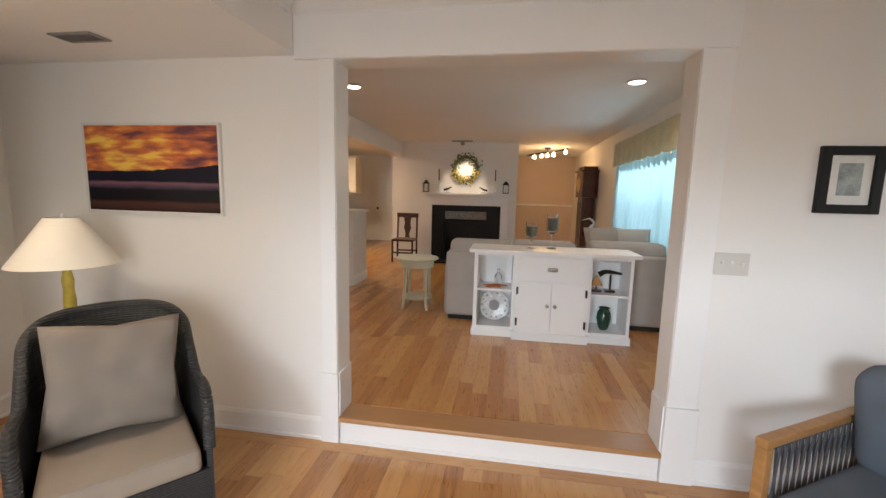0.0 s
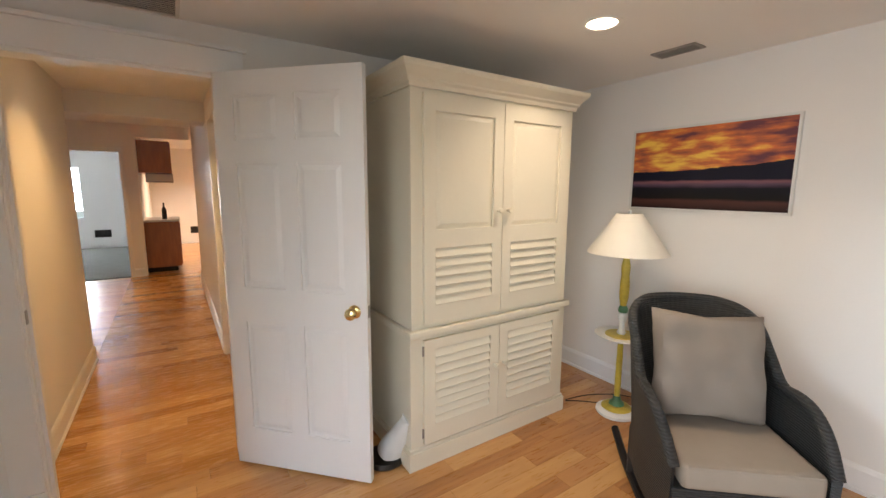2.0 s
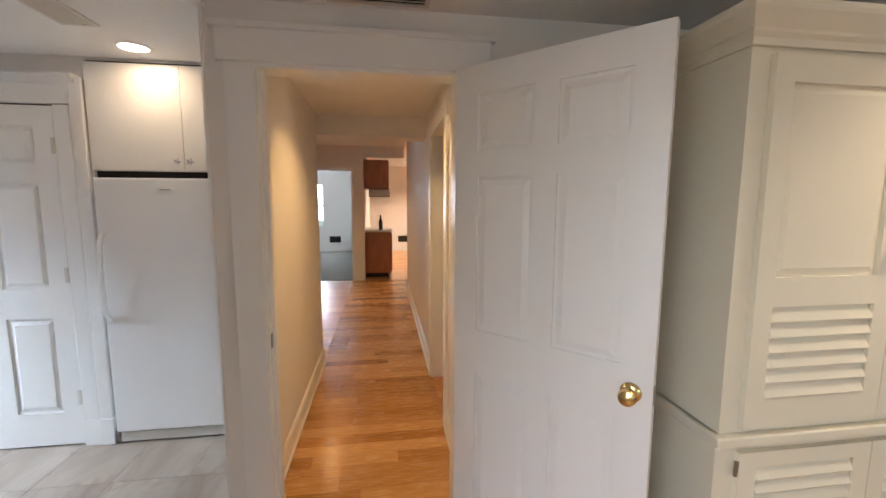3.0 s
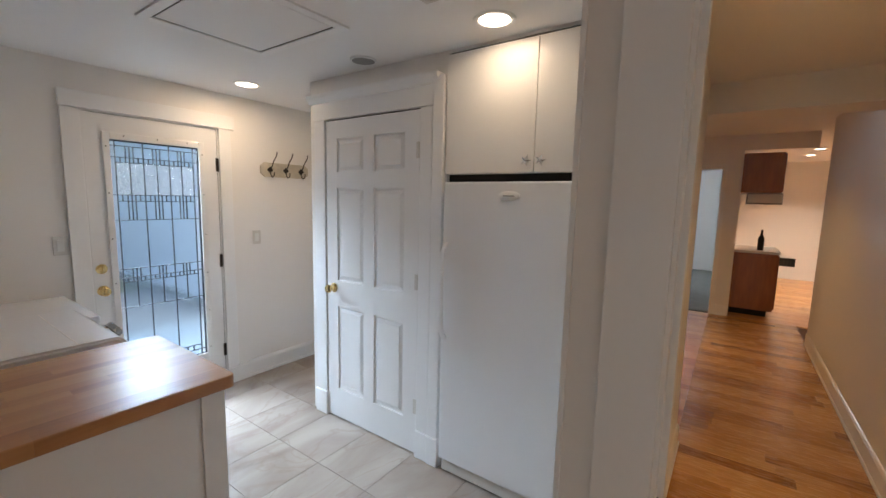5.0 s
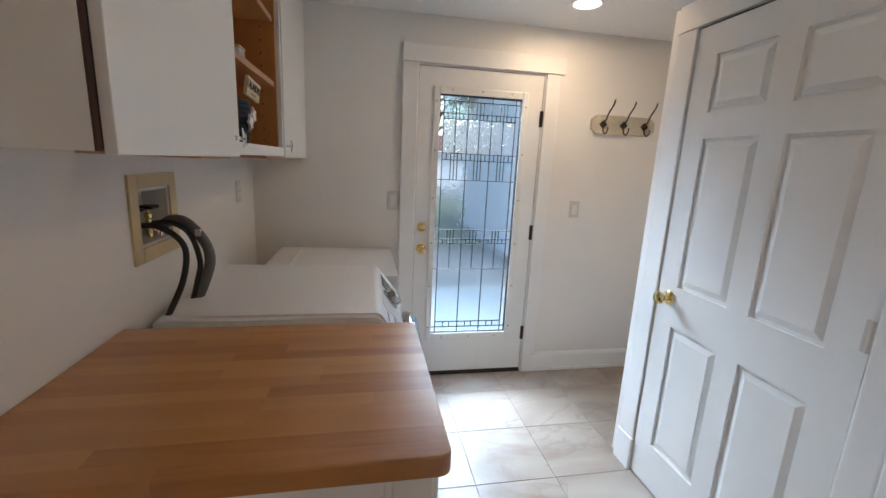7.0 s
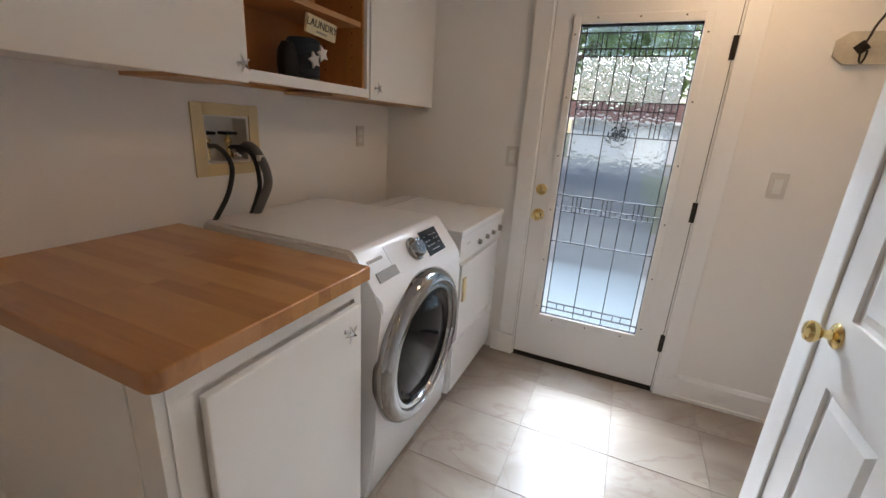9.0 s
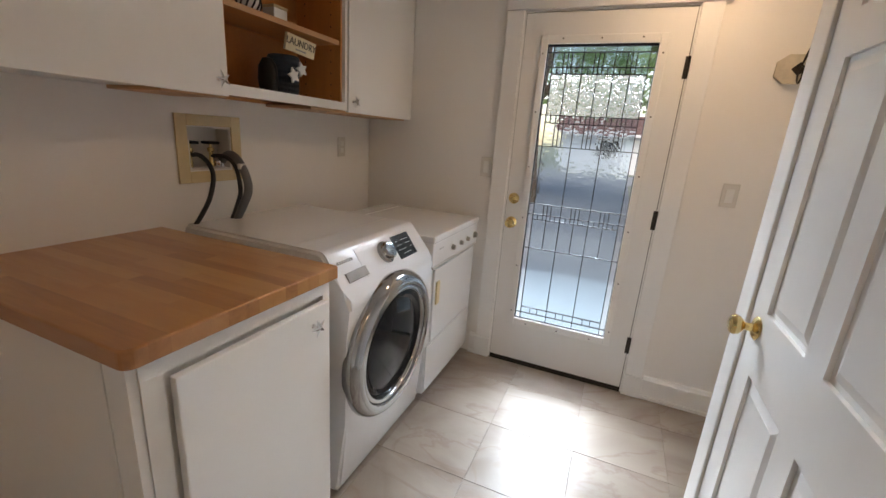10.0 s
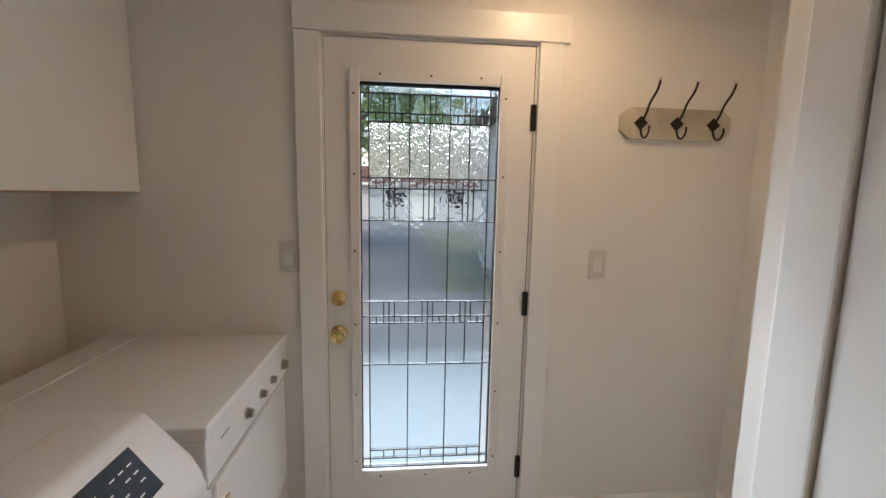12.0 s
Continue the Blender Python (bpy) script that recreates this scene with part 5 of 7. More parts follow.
bmesh.ops.transform(bm, matrix=Matrix.Translation((0.05, 0.01, 1.575)) @ Matrix.Rotation(radians(90), 4, "Y") @ Matrix.Diagonal((0.42, 1, 1, 1)), verts=bm.verts)
bd = part("badge", bm, TRIM, fz, "oval maker's badge", True)
part("badge_bar", one((0.0568, -0.02, 1.572), (0.0578, 0.04, 1.578)), VENTD, bd)
fc = thing("freezer_cupboard", "white two-door cupboard above the freezer", "cupboard", Matrix.Translation((XP, -1.63, 1.685)))
part("carcass", one((-0.60, -0.385, 0.0), (-0.004, 0.376, 0.612)), MELAM, fc)
# near-black blocks painted as the shade over and under the cupboard
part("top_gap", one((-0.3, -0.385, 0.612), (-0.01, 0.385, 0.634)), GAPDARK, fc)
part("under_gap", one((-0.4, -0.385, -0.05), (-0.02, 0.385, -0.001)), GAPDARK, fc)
for y0, y1, ky in ((-0.388, 0.110, 0.08), (0.114, 0.376, 0.15)):
    cdo = part("door", one((-0.003, y0, 0.002), (0.018, y1, 0.606), 0.002), MELAM, fc)
    starfish(Matrix.Translation((0.018, ky, 0.055)) @ Matrix.Rotation(radians(90), 4, "Y"), cdo)

# coat hooks
hb = thing("coat_rack", "distressed cream board with three iron double hooks", "coat rack", Matrix.Translation((-4.11, YS, 1.768)))
bm = bmesh.new()
pts = [(-0.232, -0.03), (-0.232, 0.03), (-0.195, 0.06), (0.195, 0.06), (0.232, 0.03), (0.232, -0.03), (0.195, -0.06), (-0.195, -0.06)]
f = bm.faces.new([bm.verts.new((x, 0.0, z)) for x, z in pts])
ex = bmesh.ops.extrude_face_region(bm, geom=[f])
bmesh.ops.translate(bm, vec=(0, 0.018, 0), verts=[v for v in ex["geom"] if isinstance(v, bmesh.types.BMVert)])
part("board", bm, surface("distressed_cream", (0.55, 0.50, 0.40), 0.7, var=0.25, scale=9, bump=0.05, fine=60), hb)
for x in (-0.155, 0.0, 0.15):
    h = part("hook", tube([(x, 0.02, 0.0), (x - 0.004, 0.045, 0.03), (x - 0.009, 0.06, 0.07), (x - 0.02, 0.082, 0.11), (x - 0.022, 0.094, 0.142)], 0.0045, 8), IRON, hb, "", True)
    lower = tube([(x, 0.02, -0.005), (x, 0.03, -0.045), (x, 0.055, -0.062), (x, 0.078, -0.045), (x, 0.08, -0.02)], 0.004, 8)
    part("lower_hook", lower, IRON, h, "", True)
    part("plate", one((-0.02, 0.0, -0.02), (0.02, 0.007, 0.02), 0.002, Matrix.Translation((x, 0.018, 0)) @ Matrix.Rotation(radians(45), 4, "Y")), IRON, h)
    part("ball", lathe([(0.0, -0.008), (0.007, -0.004), (0.008, 0), (0.007, 0.004), (0.0, 0.008)], 10, Matrix.Translation((x - 0.022, 0.094, 0.147))), CHROME, h, "", True)


def plate(name, label, m, gangs, style, cat="switch"):
    """A wall plate in the local x-z plane, facing -y."""
    t = thing(name, label, cat, m)
    w = 0.07 + 0.046 * (gangs - 1)
    part("plate", one((-w / 2, -0.006, -0.057), (w / 2, 0, 0.057), 0.003), PLATE, t)
    for g in range(gangs):
        x = (g - (gangs - 1) / 2) * 0.046
        if style == "rocker":
            part("rocker", one((x - 0.017, -0.009, -0.034), (x + 0.017, -0.0055, 0.034), 0.002, Matrix.Rotation(radians(3), 4, "X")), PWHITE, t)
        elif style == "toggle":
            part("toggle", one((x - 0.005, -0.02, -0.004), (x + 0.005, -0.0055, 0.014), 0.002, Matrix.Rotation(radians(-14 if g < 2 else 14), 4, "X")), PWHITE, t)
        else:
            for z in (-0.02, 0.02):
                part("socket", one((x - 0.016, -0.0085, z - 0.014), (x + 0.016, -0.0055, z + 0.014), 0.004), PWHITE, t)
    return t


FLIP = Matrix.Rotation(math.pi, 4, "Z")
plate("light_switch", "cream rocker light switch beside the glazed door", Matrix.Translation((-2.585, YS, 1.222)) @ FLIP, 1, "rocker")
plate("light_switch", "cream rocker light switch under the coat rack", Matrix.Translation((-3.829, YS, 1.197)) @ FLIP, 1, "rocker")
plate("wall_outlet", "cream wall outlet over the dryer", Matrix.Translation((XE, -3.728, 1.276)) @ Matrix.Rotation(radians(-90), 4, "Z"), 1, "outlet", "outlet")
plate("triple_switch", "cream triple toggle switch by the wide opening", Matrix.Translation((1.58, YO, 1.207)), 3, "toggle")

# ceiling fittings


def can(x, y, z, label="lit recessed ceiling lamp with a white trim ring"):
    t = thing("ceiling_light", label, "ceiling light", Matrix.Translation((x, y, z)), "recessed lamps")
    bm = lathe([(0.092, 0.0), (0.092, -0.004), (0.078, -0.007), (0.070, -0.004), (0.068, 0.0)], 32)
    part("trim_ring", bm, TRIM, t, "", True)
    part("lens", lathe([(0.0675, -0.0005), (0.0675, -0.003), (0.0, -0.0032)], 28), CAN_ON, t)
    return t


for cx, cy, cz, cw, cc in CANS:
    can(cx, cy, cz)


def register(name, label, m, sx, sy, n, mat):
    t = thing(name, label, "air vent", m)
    part("frame", boxes(((-sx / 2, -sy / 2, -0.008), (-sx / 2 + 0.016, sy / 2, 0)), ((sx / 2 - 0.016, -sy / 2, -0.008), (sx / 2, sy / 2, 0)), ((-sx / 2 + 0.016, -sy / 2, -0.008), (sx / 2 - 0.016, -sy / 2 + 0.016, 0)), ((-sx / 2 + 0.016, sy / 2 - 0.016, -0.008), (sx / 2 - 0.016, sy / 2, 0))), mat, t)
    part("backing", one((-sx / 2 + 0.01, -sy / 2 + 0.01, -0.002), (sx / 2 - 0.01, sy / 2 - 0.01, -0.0005)), GAPDARK, t)
    for i in range(n):
        y = -sy / 2 + 0.022 + (sy - 0.044) * i / max(1, n - 1)
        part("slat", one((-sx / 2 + 0.014, -0.007, -0.001), (sx / 2 - 0.014, 0.007, 0.001), 0, Matrix.Translation((0, y, -0.005)) @ Matrix.Rotation(radians(38), 4, "X")), mat, t)
    return t


register("ceiling_vent", "small grey slatted ceiling vent", Matrix.Translation((-1.70, 2.15, ZL)), 0.24, 0.12, 7, VENTD)
register("return_grille", "white ceiling return grille above the hall door", Matrix.Translation((-2.60, -0.36, ZL)) @ Matrix.Rotation(radians(90), 4, "Z"), 0.38, 0.24, 10, PLATE)
register("laundry_vent", "white ceiling register in the laundry", Matrix.Translation((-3.12, -1.72, ZC)), 0.30, 0.16, 7, PLATE)
register("floor_register", "dark wall register in the bedroom", Matrix.Translation((-13.395, -1.75, 0.36)) @ Matrix.Rotation(radians(-90), 4, "Y"), 0.18, 0.32, 6, IRON)
register("wall_register", "dark wall register in the far kitchen", Matrix.Translation((-13.395, 0.25, 0.36)) @ Matrix.Rotation(radians(-90), 4, "Y"), 0.18, 0.32, 6, IRON)
sm = thing("ceiling_speaker", "round white flat ceiling speaker", "speaker", Matrix.Translation((-3.62, -2.52, ZC)))
part("rim", lathe([(0.075, 0), (0.075, -0.006), (0.068, -0.010), (0.064, -0.008), (0.064, 0.0)], 32), TRIM, sm, "", True)
part("grille", lathe([(0.0638, -0.001), (0.0638, -0.007), (0.0, -0.008)], 32), VENTD, sm)
ha = thing("attic_hatch", "white ceiling hatch with a thin dark seam", "hatch", Matrix.Translation((-2.97, -2.59, ZC)))
part("panel", one((-0.245, -0.29, -0.006), (0.245, 0.29, 0.0)), CEIL, ha)
part("seam", boxes(((-0.256, -0.30, -0.0045), (-0.2455, 0.30, 0.0)), ((0.2455, -0.30, -0.0045), (0.256, 0.30, 0.0)), ((-0.2455, -0.30, -0.0045), (0.2455, -0.2905, 0.0)), ((-0.2455, 0.2905, -0.0045), (0.2455, 0.30, 0.0))), GAPDARK, ha)
part("trim", boxes(((-0.30, -0.345, -0.010), (-0.2562, 0.345, 0)), ((0.2562, -0.345, -0.010), (0.30, 0.345, 0)), ((-0.2562, -0.345, -0.010), (0.2562, -0.3005, 0)), ((-0.2562, 0.3005, -0.010), (0.2562, 0.345, 0)), bevel=0.002), TRIM, ha)
# ---- sitting room ----
ar = thing("armoire", "tall cream armoire with louvred doors and a moulded cornice", "armoire", Matrix.Translation((-2.15, 1.277, 0)))
# local +x faces the room, y -0.57..0.57
AW = 0.578
part("carcass", boxes(((-0.58, -AW, 0.10), (0.0, AW, 0.775)), ((-0.58, -AW + 0.008, 0.775), (-0.001, AW - 0.008, 1.99))), CREAM, ar)
part("plinth", boxes(((-0.59, -AW - 0.018, 0.0), (0.018, AW + 0.018, 0.10)), ((-0.585, -AW - 0.01, 0.10), (0.01, AW + 0.01, 0.118)), bevel=0.004), CREAM, ar)
part("waist_moulding", one((-0.585, -AW - 0.018, 0.738), (0.03, AW + 0.018, 0.775), 0.008, None, 3), CREAM, ar)
cor = bmesh.new()
CP2 = [(0.0, 1.965), (0.014, 1.965), (0.018, 1.985), (0.03, 1.996), (0.03, 2.006), (0.052, 2.03), (0.066, 2.045), (0.07, 2.056), (0.07, 2.07), (0.0, 2.07)]
loops = []
for o, z in CP2:
    a = AW - 0.008 + o
    loops.append([cor.verts.new(v) for v in ((-0.58, -a, z), (o, -a, z), (o, a, z), (-0.58, a, z))])
for p, q in zip(loops, loops[1:]):
    for i in range(3):
        cor.faces.new((p[i], p[i + 1], q[i + 1], q[i]))
cor.faces.new(loops[-2][::-1])
part("cornice", cor, CREAM, ar)


def louvre_door(y0, y1, z0, z1, spans, panel, kx):
    """A framed door; spans are the louvre openings (z0, z1, count); panel a raised field."""
    t, s = 0.022, 0.064
    openings = sorted([(a, b) for a, b, n in spans] + ([panel] if panel else []))
    levels = [z0] + [z for o in openings for z in o] + [z1]
    bm = lattice(bmesh.new(), (y0, y0 + s, y1 - s, y1), levels, [(1, 2 * k + 1) for k in range(len(openings))], 0.001, t, "x")
    d = part("door", bm, CREAM, ar)
    for a, b, n in spans:
        for i in range(n):
            h = (b - a) / n
            zc = a + h * (i + 0.5)
            part("louvre", one((-0.005, y0 + s, -h * 0.60), (0.005, y1 - s, h * 0.60), 0.004, Matrix.Translation((0.011, 0, zc)) @ Matrix.Rotation(radians(-25), 4, "Y"), 1), CREAM, d)
    if panel:
        a, b = panel
        bm = bmesh.new()
        box(bm, (0.002, y0 + s, a), (0.008, y1 - s, b))
        i0, i1 = 0.004, 0.028
        p = [bm.verts.new((0.0082, y, z)) for y, z in ((y0 + s + i0, a + i0), (y1 - s - i0, a + i0), (y1 - s - i0, b - i0), (y0 + s + i0, b - i0))]
        q = [bm.verts.new((0.016, y, z)) for y, z in ((y0 + s + i1, a + i1), (y1 - s - i1, a + i1), (y1 - s - i1, b - i1), (y0 + s + i1, b - i1))]
        for i in range(4):
            bm.faces.new((p[i], p[(i + 1) % 4], q[(i + 1) % 4], q[i]))
        bm.faces.new(q)
        part("panel", bm, CREAM, d)
    ky, kz = kx
    bm = lathe([(0.009, 0), (0.007, 0.012), (0.013, 0.02), (0.016, 0.028), (0.012, 0.036), (0.0, 0.038)], 16, Matrix.Translation((t, ky, kz)) @ Matrix.Rotation(radians(90), 4, "Y"))
    part("knob", bm, CREAM, d, "small turned cream knob", True)
    return d


for y0, y1, ky in ((-AW + 0.072, -0.002, -0.035), (0.002, AW - 0.064, 0.035)):
    louvre_door(y0, y1, 0.80, 1.945, [(0.898, 1.195, 6)], (1.287, 1.865), (ky, 1.375))
    louvre_door(y0, y1, 0.135, 0.715, [(0.238, 0.663, 9)], None, (ky, 0.48))
for z in (0.20, 0.66):
    part("hinge", lathe([(0.006, -0.025), (0.006, 0.025)], 8, Matrix.Translation((0.016, -AW + 0.066, z))), STEEL, ar)

# rocking chair: local +y is the way it faces
ch = thing("rocking_chair", "dark grey wicker rocking chair", "rocking chair", pose(-1.14, 1.69, 0, 0, 0, -131))


def shell_point(a):
    """Plan of the wrap-round back: a from -1 (left arm front) to 1 (right arm front)."""
    s = abs(a)
    sx = 1 if a > 0 else -1
    if s < 0.45:
        k = s / 0.45
        ang = k * math.pi / 2
        return Vector((sx * 0.29 * math.sin(ang), -0.30 + 0.16 * (1 - math.cos(ang)) - 0.04 * (1 - k)))
    k = (s - 0.45) / 0.55
    return Vector((sx * (0.285 + 0.02 * math.sin(k * math.pi)), -0.14 + 0.42 * k))


def shell_top(a):
    s = abs(a)
    if s < 0.36:
        return 0.915 - 0.075 * (s / 0.36) ** 4
    if s < 0.56:
        k = (s - 0.36) / 0.2
        k = k * k * (3 - 2 * k)
        return 0.84 - 0.22 * k
    if s < 0.66:
        return 0.62 - 0.05 * (s - 0.56)
    k = (s - 0.66) / 0.34
    return 0.615 - 0.02 * k - 0.17 * k ** 2.4


def lean(p, z):
    back = max(0.0, -p.y / 0.30)
    return Vector((p.x * (1 + 0.10 * max(0, z - 0.4)), p.y - 0.28 * max(0.0, z - 0.38) * min(1, back) ** 0.8, z))


bm = bmesh.new()
NA, NZ = 44, 12
inn, outr = {}, {}
for i in range(NA + 1):
    a = -1 + 2 * i / NA
    p, zt = shell_point(a), shell_top(a)
    d = Vector((p.x, p.y + 0.02)).normalized() * 0.03
    for j in range(NZ + 1):
        z = 0.16 + (zt - 0.16) * j / NZ
        w = 0.0025 * math.sin(j * 2.2 + i * math.pi)
        inn[i, j] = bm.verts.new(lean(p - d * (0.5 + w), z))
        outr[i, j] = bm.verts.new(lean(p + d * (0.5 + 4 * w), z))
for i in range(NA):
    for j in range(NZ):
        bm.faces.new((inn[i, j], inn[i + 1, j], inn[i + 1, j + 1], inn[i, j + 1]))
        bm.faces.new((outr[i, j], outr[i, j + 1], outr[i + 1, j + 1], outr[i + 1, j]))
    bm.faces.new((inn[i, NZ], inn[i + 1, NZ], outr[i + 1, NZ], outr[i, NZ]))
    bm.faces.new((inn[i, 0], outr[i, 0], outr[i + 1, 0], inn[i + 1, 0]))
for i in (0, NA):
    for j in range(NZ):
        bm.faces.new((inn[i, j], inn[i, j + 1], outr[i, j + 1], outr[i, j]))
part("wicker_shell", bm, WICKER, ch, "woven wrap-round back and arms", True)
rim = [lean(shell_point(-1 + 2 * i / 22), shell_top(-1 + 2 * i / 22) + 0.002) for i in range(23)]
part("rim", tube(rim, 0.024, 10), WICKER, ch, "rolled wicker rim", True)
part("seat_base", boxes(((-0.27, -0.28, 0.22), (0.27, 0.27, 0.34)), bevel=0.02), WICKER, ch)
bm = bmesh.new()
n = 14
f = [bm.verts.new((x, 0.285, z)) for x, z in [(-0.285, 0.34)] + [(-0.285 + 0.57 * k / n, 0.15 + 0.05 * math.sin(math.pi * k / n)) for k in range(n + 1)] + [(0.285, 0.34)]]
f = bm.faces.new(f)
ex = bmesh.ops.extrude_face_region(bm, geom=[f])
bmesh.ops.translate(bm, vec=(0, -0.025, 0), verts=[v for v in ex["geom"] if isinstance(v, bmesh.types.BMVert)])
part("apron", bm, WICKER, ch, "woven front apron")
for x in (-0.27, 0.27):
    part("rocker", tube([(x, -0.52, 0.10), (x, -0.3, 0.042), (x, -0.05, 0.022), (x, 0.2, 0.026), (x, 0.40, 0.066)], 0.021, 8), BLACK, ch, "curved black runner", True)
    for y in (-0.22, 0.24):
        part("leg", tube([(x, y, 0.035), (x, y, 0.30)], 0.019, 8), WICKER, ch, "", True)
sc_ = thing("seat_cushion", "taupe box seat cushion on the rocking chair", "cushion", pose(-1.14, 1.69, 0.395, 0, 0, -131) @ Matrix.Translation((0, 0.03, 0)))
part("cover", one((-0.255, -0.27, -0.055), (0.255, 0.265, 0.05), 0.03, None, 4), TAUPE2, sc_, "", True)
part("piping", tube([(-0.235, 0.262, 0.045), (0.235, 0.262, 0.045)], 0.005, 6), TAUPE2, sc_)
bm = cushion(0.50, 0.50, 0.19, 0.36, 20, 3, 0.03, 0.11)
pc = thing("back_pillow", "plump taupe pillow propped in the rocking chair", "pillow", pose(-1.14, 1.69, 0.69, 0, 0, -131) @ Matrix.Translation((0.0, -0.13, -0.01)) @ Matrix.Rotation(radians(107), 4, "X") @ Matrix.Rotation(radians(3), 4, "Z"))
part("cover", bm, TAUPE, pc, "", True)

# floor lamp with tray
fl = thing("floor_lamp", "hand-painted yellow and green floor lamp with tray and white shade", "floor lamp", Matrix.Translation((-1.915, 2.15, 0)))
part("base", lathe([(0.125, 0), (0.13, 0.008), (0.128, 0.022), (0.10, 0.034), (0.10, 0.04)], 36), PWHITE, fl, "", True)
part("base_green", lathe([(0.098, 0.038), (0.092, 0.048), (0.07, 0.056), (0.07, 0.06)], 32), YELLOW, fl, "", True)
part("base_collar", lathe([(0.05, 0.058), (0.045, 0.075), (0.028, 0.09), (0.022, 0.12)], 24), GREEN, fl, "", True)
part("lower_pole", lathe([(0.018, 0.11), (0.020, 0.2), (0.018, 0.52)], 20), YELLOW, fl, "", True)
part("tray", lathe([(0.02, 0.52), (0.15, 0.535), (0.165, 0.545), (0.165, 0.552), (0.15, 0.548), (0.02, 0.545)], 40), PWHITE, fl, "painted white tray", True)
part("tray_inlay", lathe([(0.10, 0.546), (0.10, 0.551), (0.02, 0.552)], 32), YELLOW, fl)
part("collar", lathe([(0.022, 0.55), (0.030, 0.565), (0.020, 0.585), (0.018, 0.64), (0.028, 0.655), (0.028, 0.69), (0.018, 0.70)], 24), PWHITE, fl, "", True)
part("collar_band", lathe([(0.026, 0.70), (0.032, 0.715), (0.026, 0.735), (0.02, 0.745)], 24), GREEN, fl, "", True)
part("upper_pole", lathe([(0.018, 0.74), (0.028, 0.80), (0.030, 0.88), (0.024, 0.95), (0.028, 1.0), (0.018, 1.06)], 20), YELLOW, fl, "", True)
part("socket", lathe([(0.02, 1.06), (0.045, 1.075), (0.05, 1.085), (0.02, 1.10), (0.015, 1.34), (0.0, 1.345)], 20), GREEN, fl, "", True)
part("shade", lathe([(0.243, 1.092), (0.243, 1.095), (0.075, 1.345), (0.072, 1.345), (0.236, 1.097)], 48), SHADE, fl, "white cone shade", True)
part("finial", lathe([(0.004, 1.335), (0.012, 1.35), (0.012, 1.362), (0.0, 1.37)], 14), PWHITE, fl, "", True)
cord = thing("lamp_cord", "thin brown lamp cord lying on the floor", "cord")
part("wire", tube([(-2.03, 2.16, 0.008), (-2.14, 2.05, 0.006), (-2.2, 1.98, 0.006), (-2.16, 2.18, 0.006), (-2.05, 2.36, 0.006), (-1.9, 2.44, 0.02), (-1.82, 2.47, 0.12)], 0.0035, 6), IRON, cord, "", True)

# pictures
pi = thing("sunset_picture", "sunset over water in a thin pale frame", "picture", Matrix.Translation((-1.672, YO, 1.628)))
part("print", one((-0.452, -0.020, -0.255), (0.452, -0.012, 0.255)), sunset_print("sunset_print"), pi)
part("frame", boxes(((-0.466, -0.026, -0.27), (-0.4525, 0, 0.27)), ((0.4525, -0.026, -0.27), (0.466, 0, 0.27)), ((-0.4525, -0.026, -0.27), (0.4525, 0, -0.2555)), ((-0.4525, -0.026, 0.2555), (0.4525, 0, 0.27)), bevel=0.001), PWHITE, pi)
part("backing", one((-0.45, -0.0115, -0.25), (0.45, -0.002, 0.25)), PLATE, pi)
fp = thing("framed_print", "small grey print in a broad black frame", "picture", Matrix.Translation((2.035, YO, 1.63)))
part("frame", boxes(((-0.132, -0.028, -0.156), (-0.09, 0, 0.156)), ((0.09, -0.028, -0.156), (0.132, 0, 0.156)), ((-0.09, -0.028, -0.156), (0.09, 0, -0.114)), ((-0.09, -0.028, 0.114), (0.09, 0, 0.156)), bevel=0.003), BLACK, fp)
part("mat_board", one((-0.09, -0.014, -0.114), (0.09, -0.008, 0.114)), PWHITE, fp)
part("print", one((-0.05, -0.0155, -0.072), (0.05, -0.0142, 0.078)), surface("grey_print", (0.30, 0.34, 0.34), 0.4, var=0.7, scale=16, bump=0), fp)

# woven armchair by the opening: local +y faces the room
ls = thing("rope_armchair", "teak armchair with woven grey rope side and blue-grey cushions", "armchair", pose(1.45, 1.88, 0, 0, 0, 31) @ Matrix.Rotation(radians(90), 4, "Z"))
# local: arm seen at x=0, running from y=0 (front) to y=-0.72 (back); seat towards +x... mirrored to -x
part("arm", one((-0.022, -0.74, 0.61), (0.024, 0.02, 0.645), 0.008), TEAK, ls, "flat teak arm rest")
part("front_leg", one((-0.02, -0.028, 0.0), (0.022, 0.016, 0.61), 0.006), TEAK, ls)
part("back_leg", one((-0.02, -0.74, 0.0), (0.022, -0.695, 0.61), 0.006), TEAK, ls)
part("side_rail", one((-0.022, -0.69, 0.24), (0.022, -0.035, 0.29), 0.004), TEAK, ls)
part("far_arm", one((-0.82, -0.74, 0.605), (-0.75, 0.02, 0.645), 0.006), TEAK, ls)
part("far_leg", boxes(((-0.815, -0.035, 0.0), (-0.755, 0.018, 0.605)), ((-0.815, -0.74, 0.0), (-0.755, -0.69, 0.605))), TEAK, ls)
part("front_rail", one((-0.755, -0.03, 0.22), (-0.03, 0.01, 0.29), 0.004), TEAK, ls)
part("back_rail", one((-0.755, -0.735, 0.24), (-0.03, -0.70, 0.80), 0.004), TEAK, ls)
part("rope_rail", tube([(0, -0.04, 0.595), (0, -0.70, 0.595)], 0.008, 6), ROPE, ls)
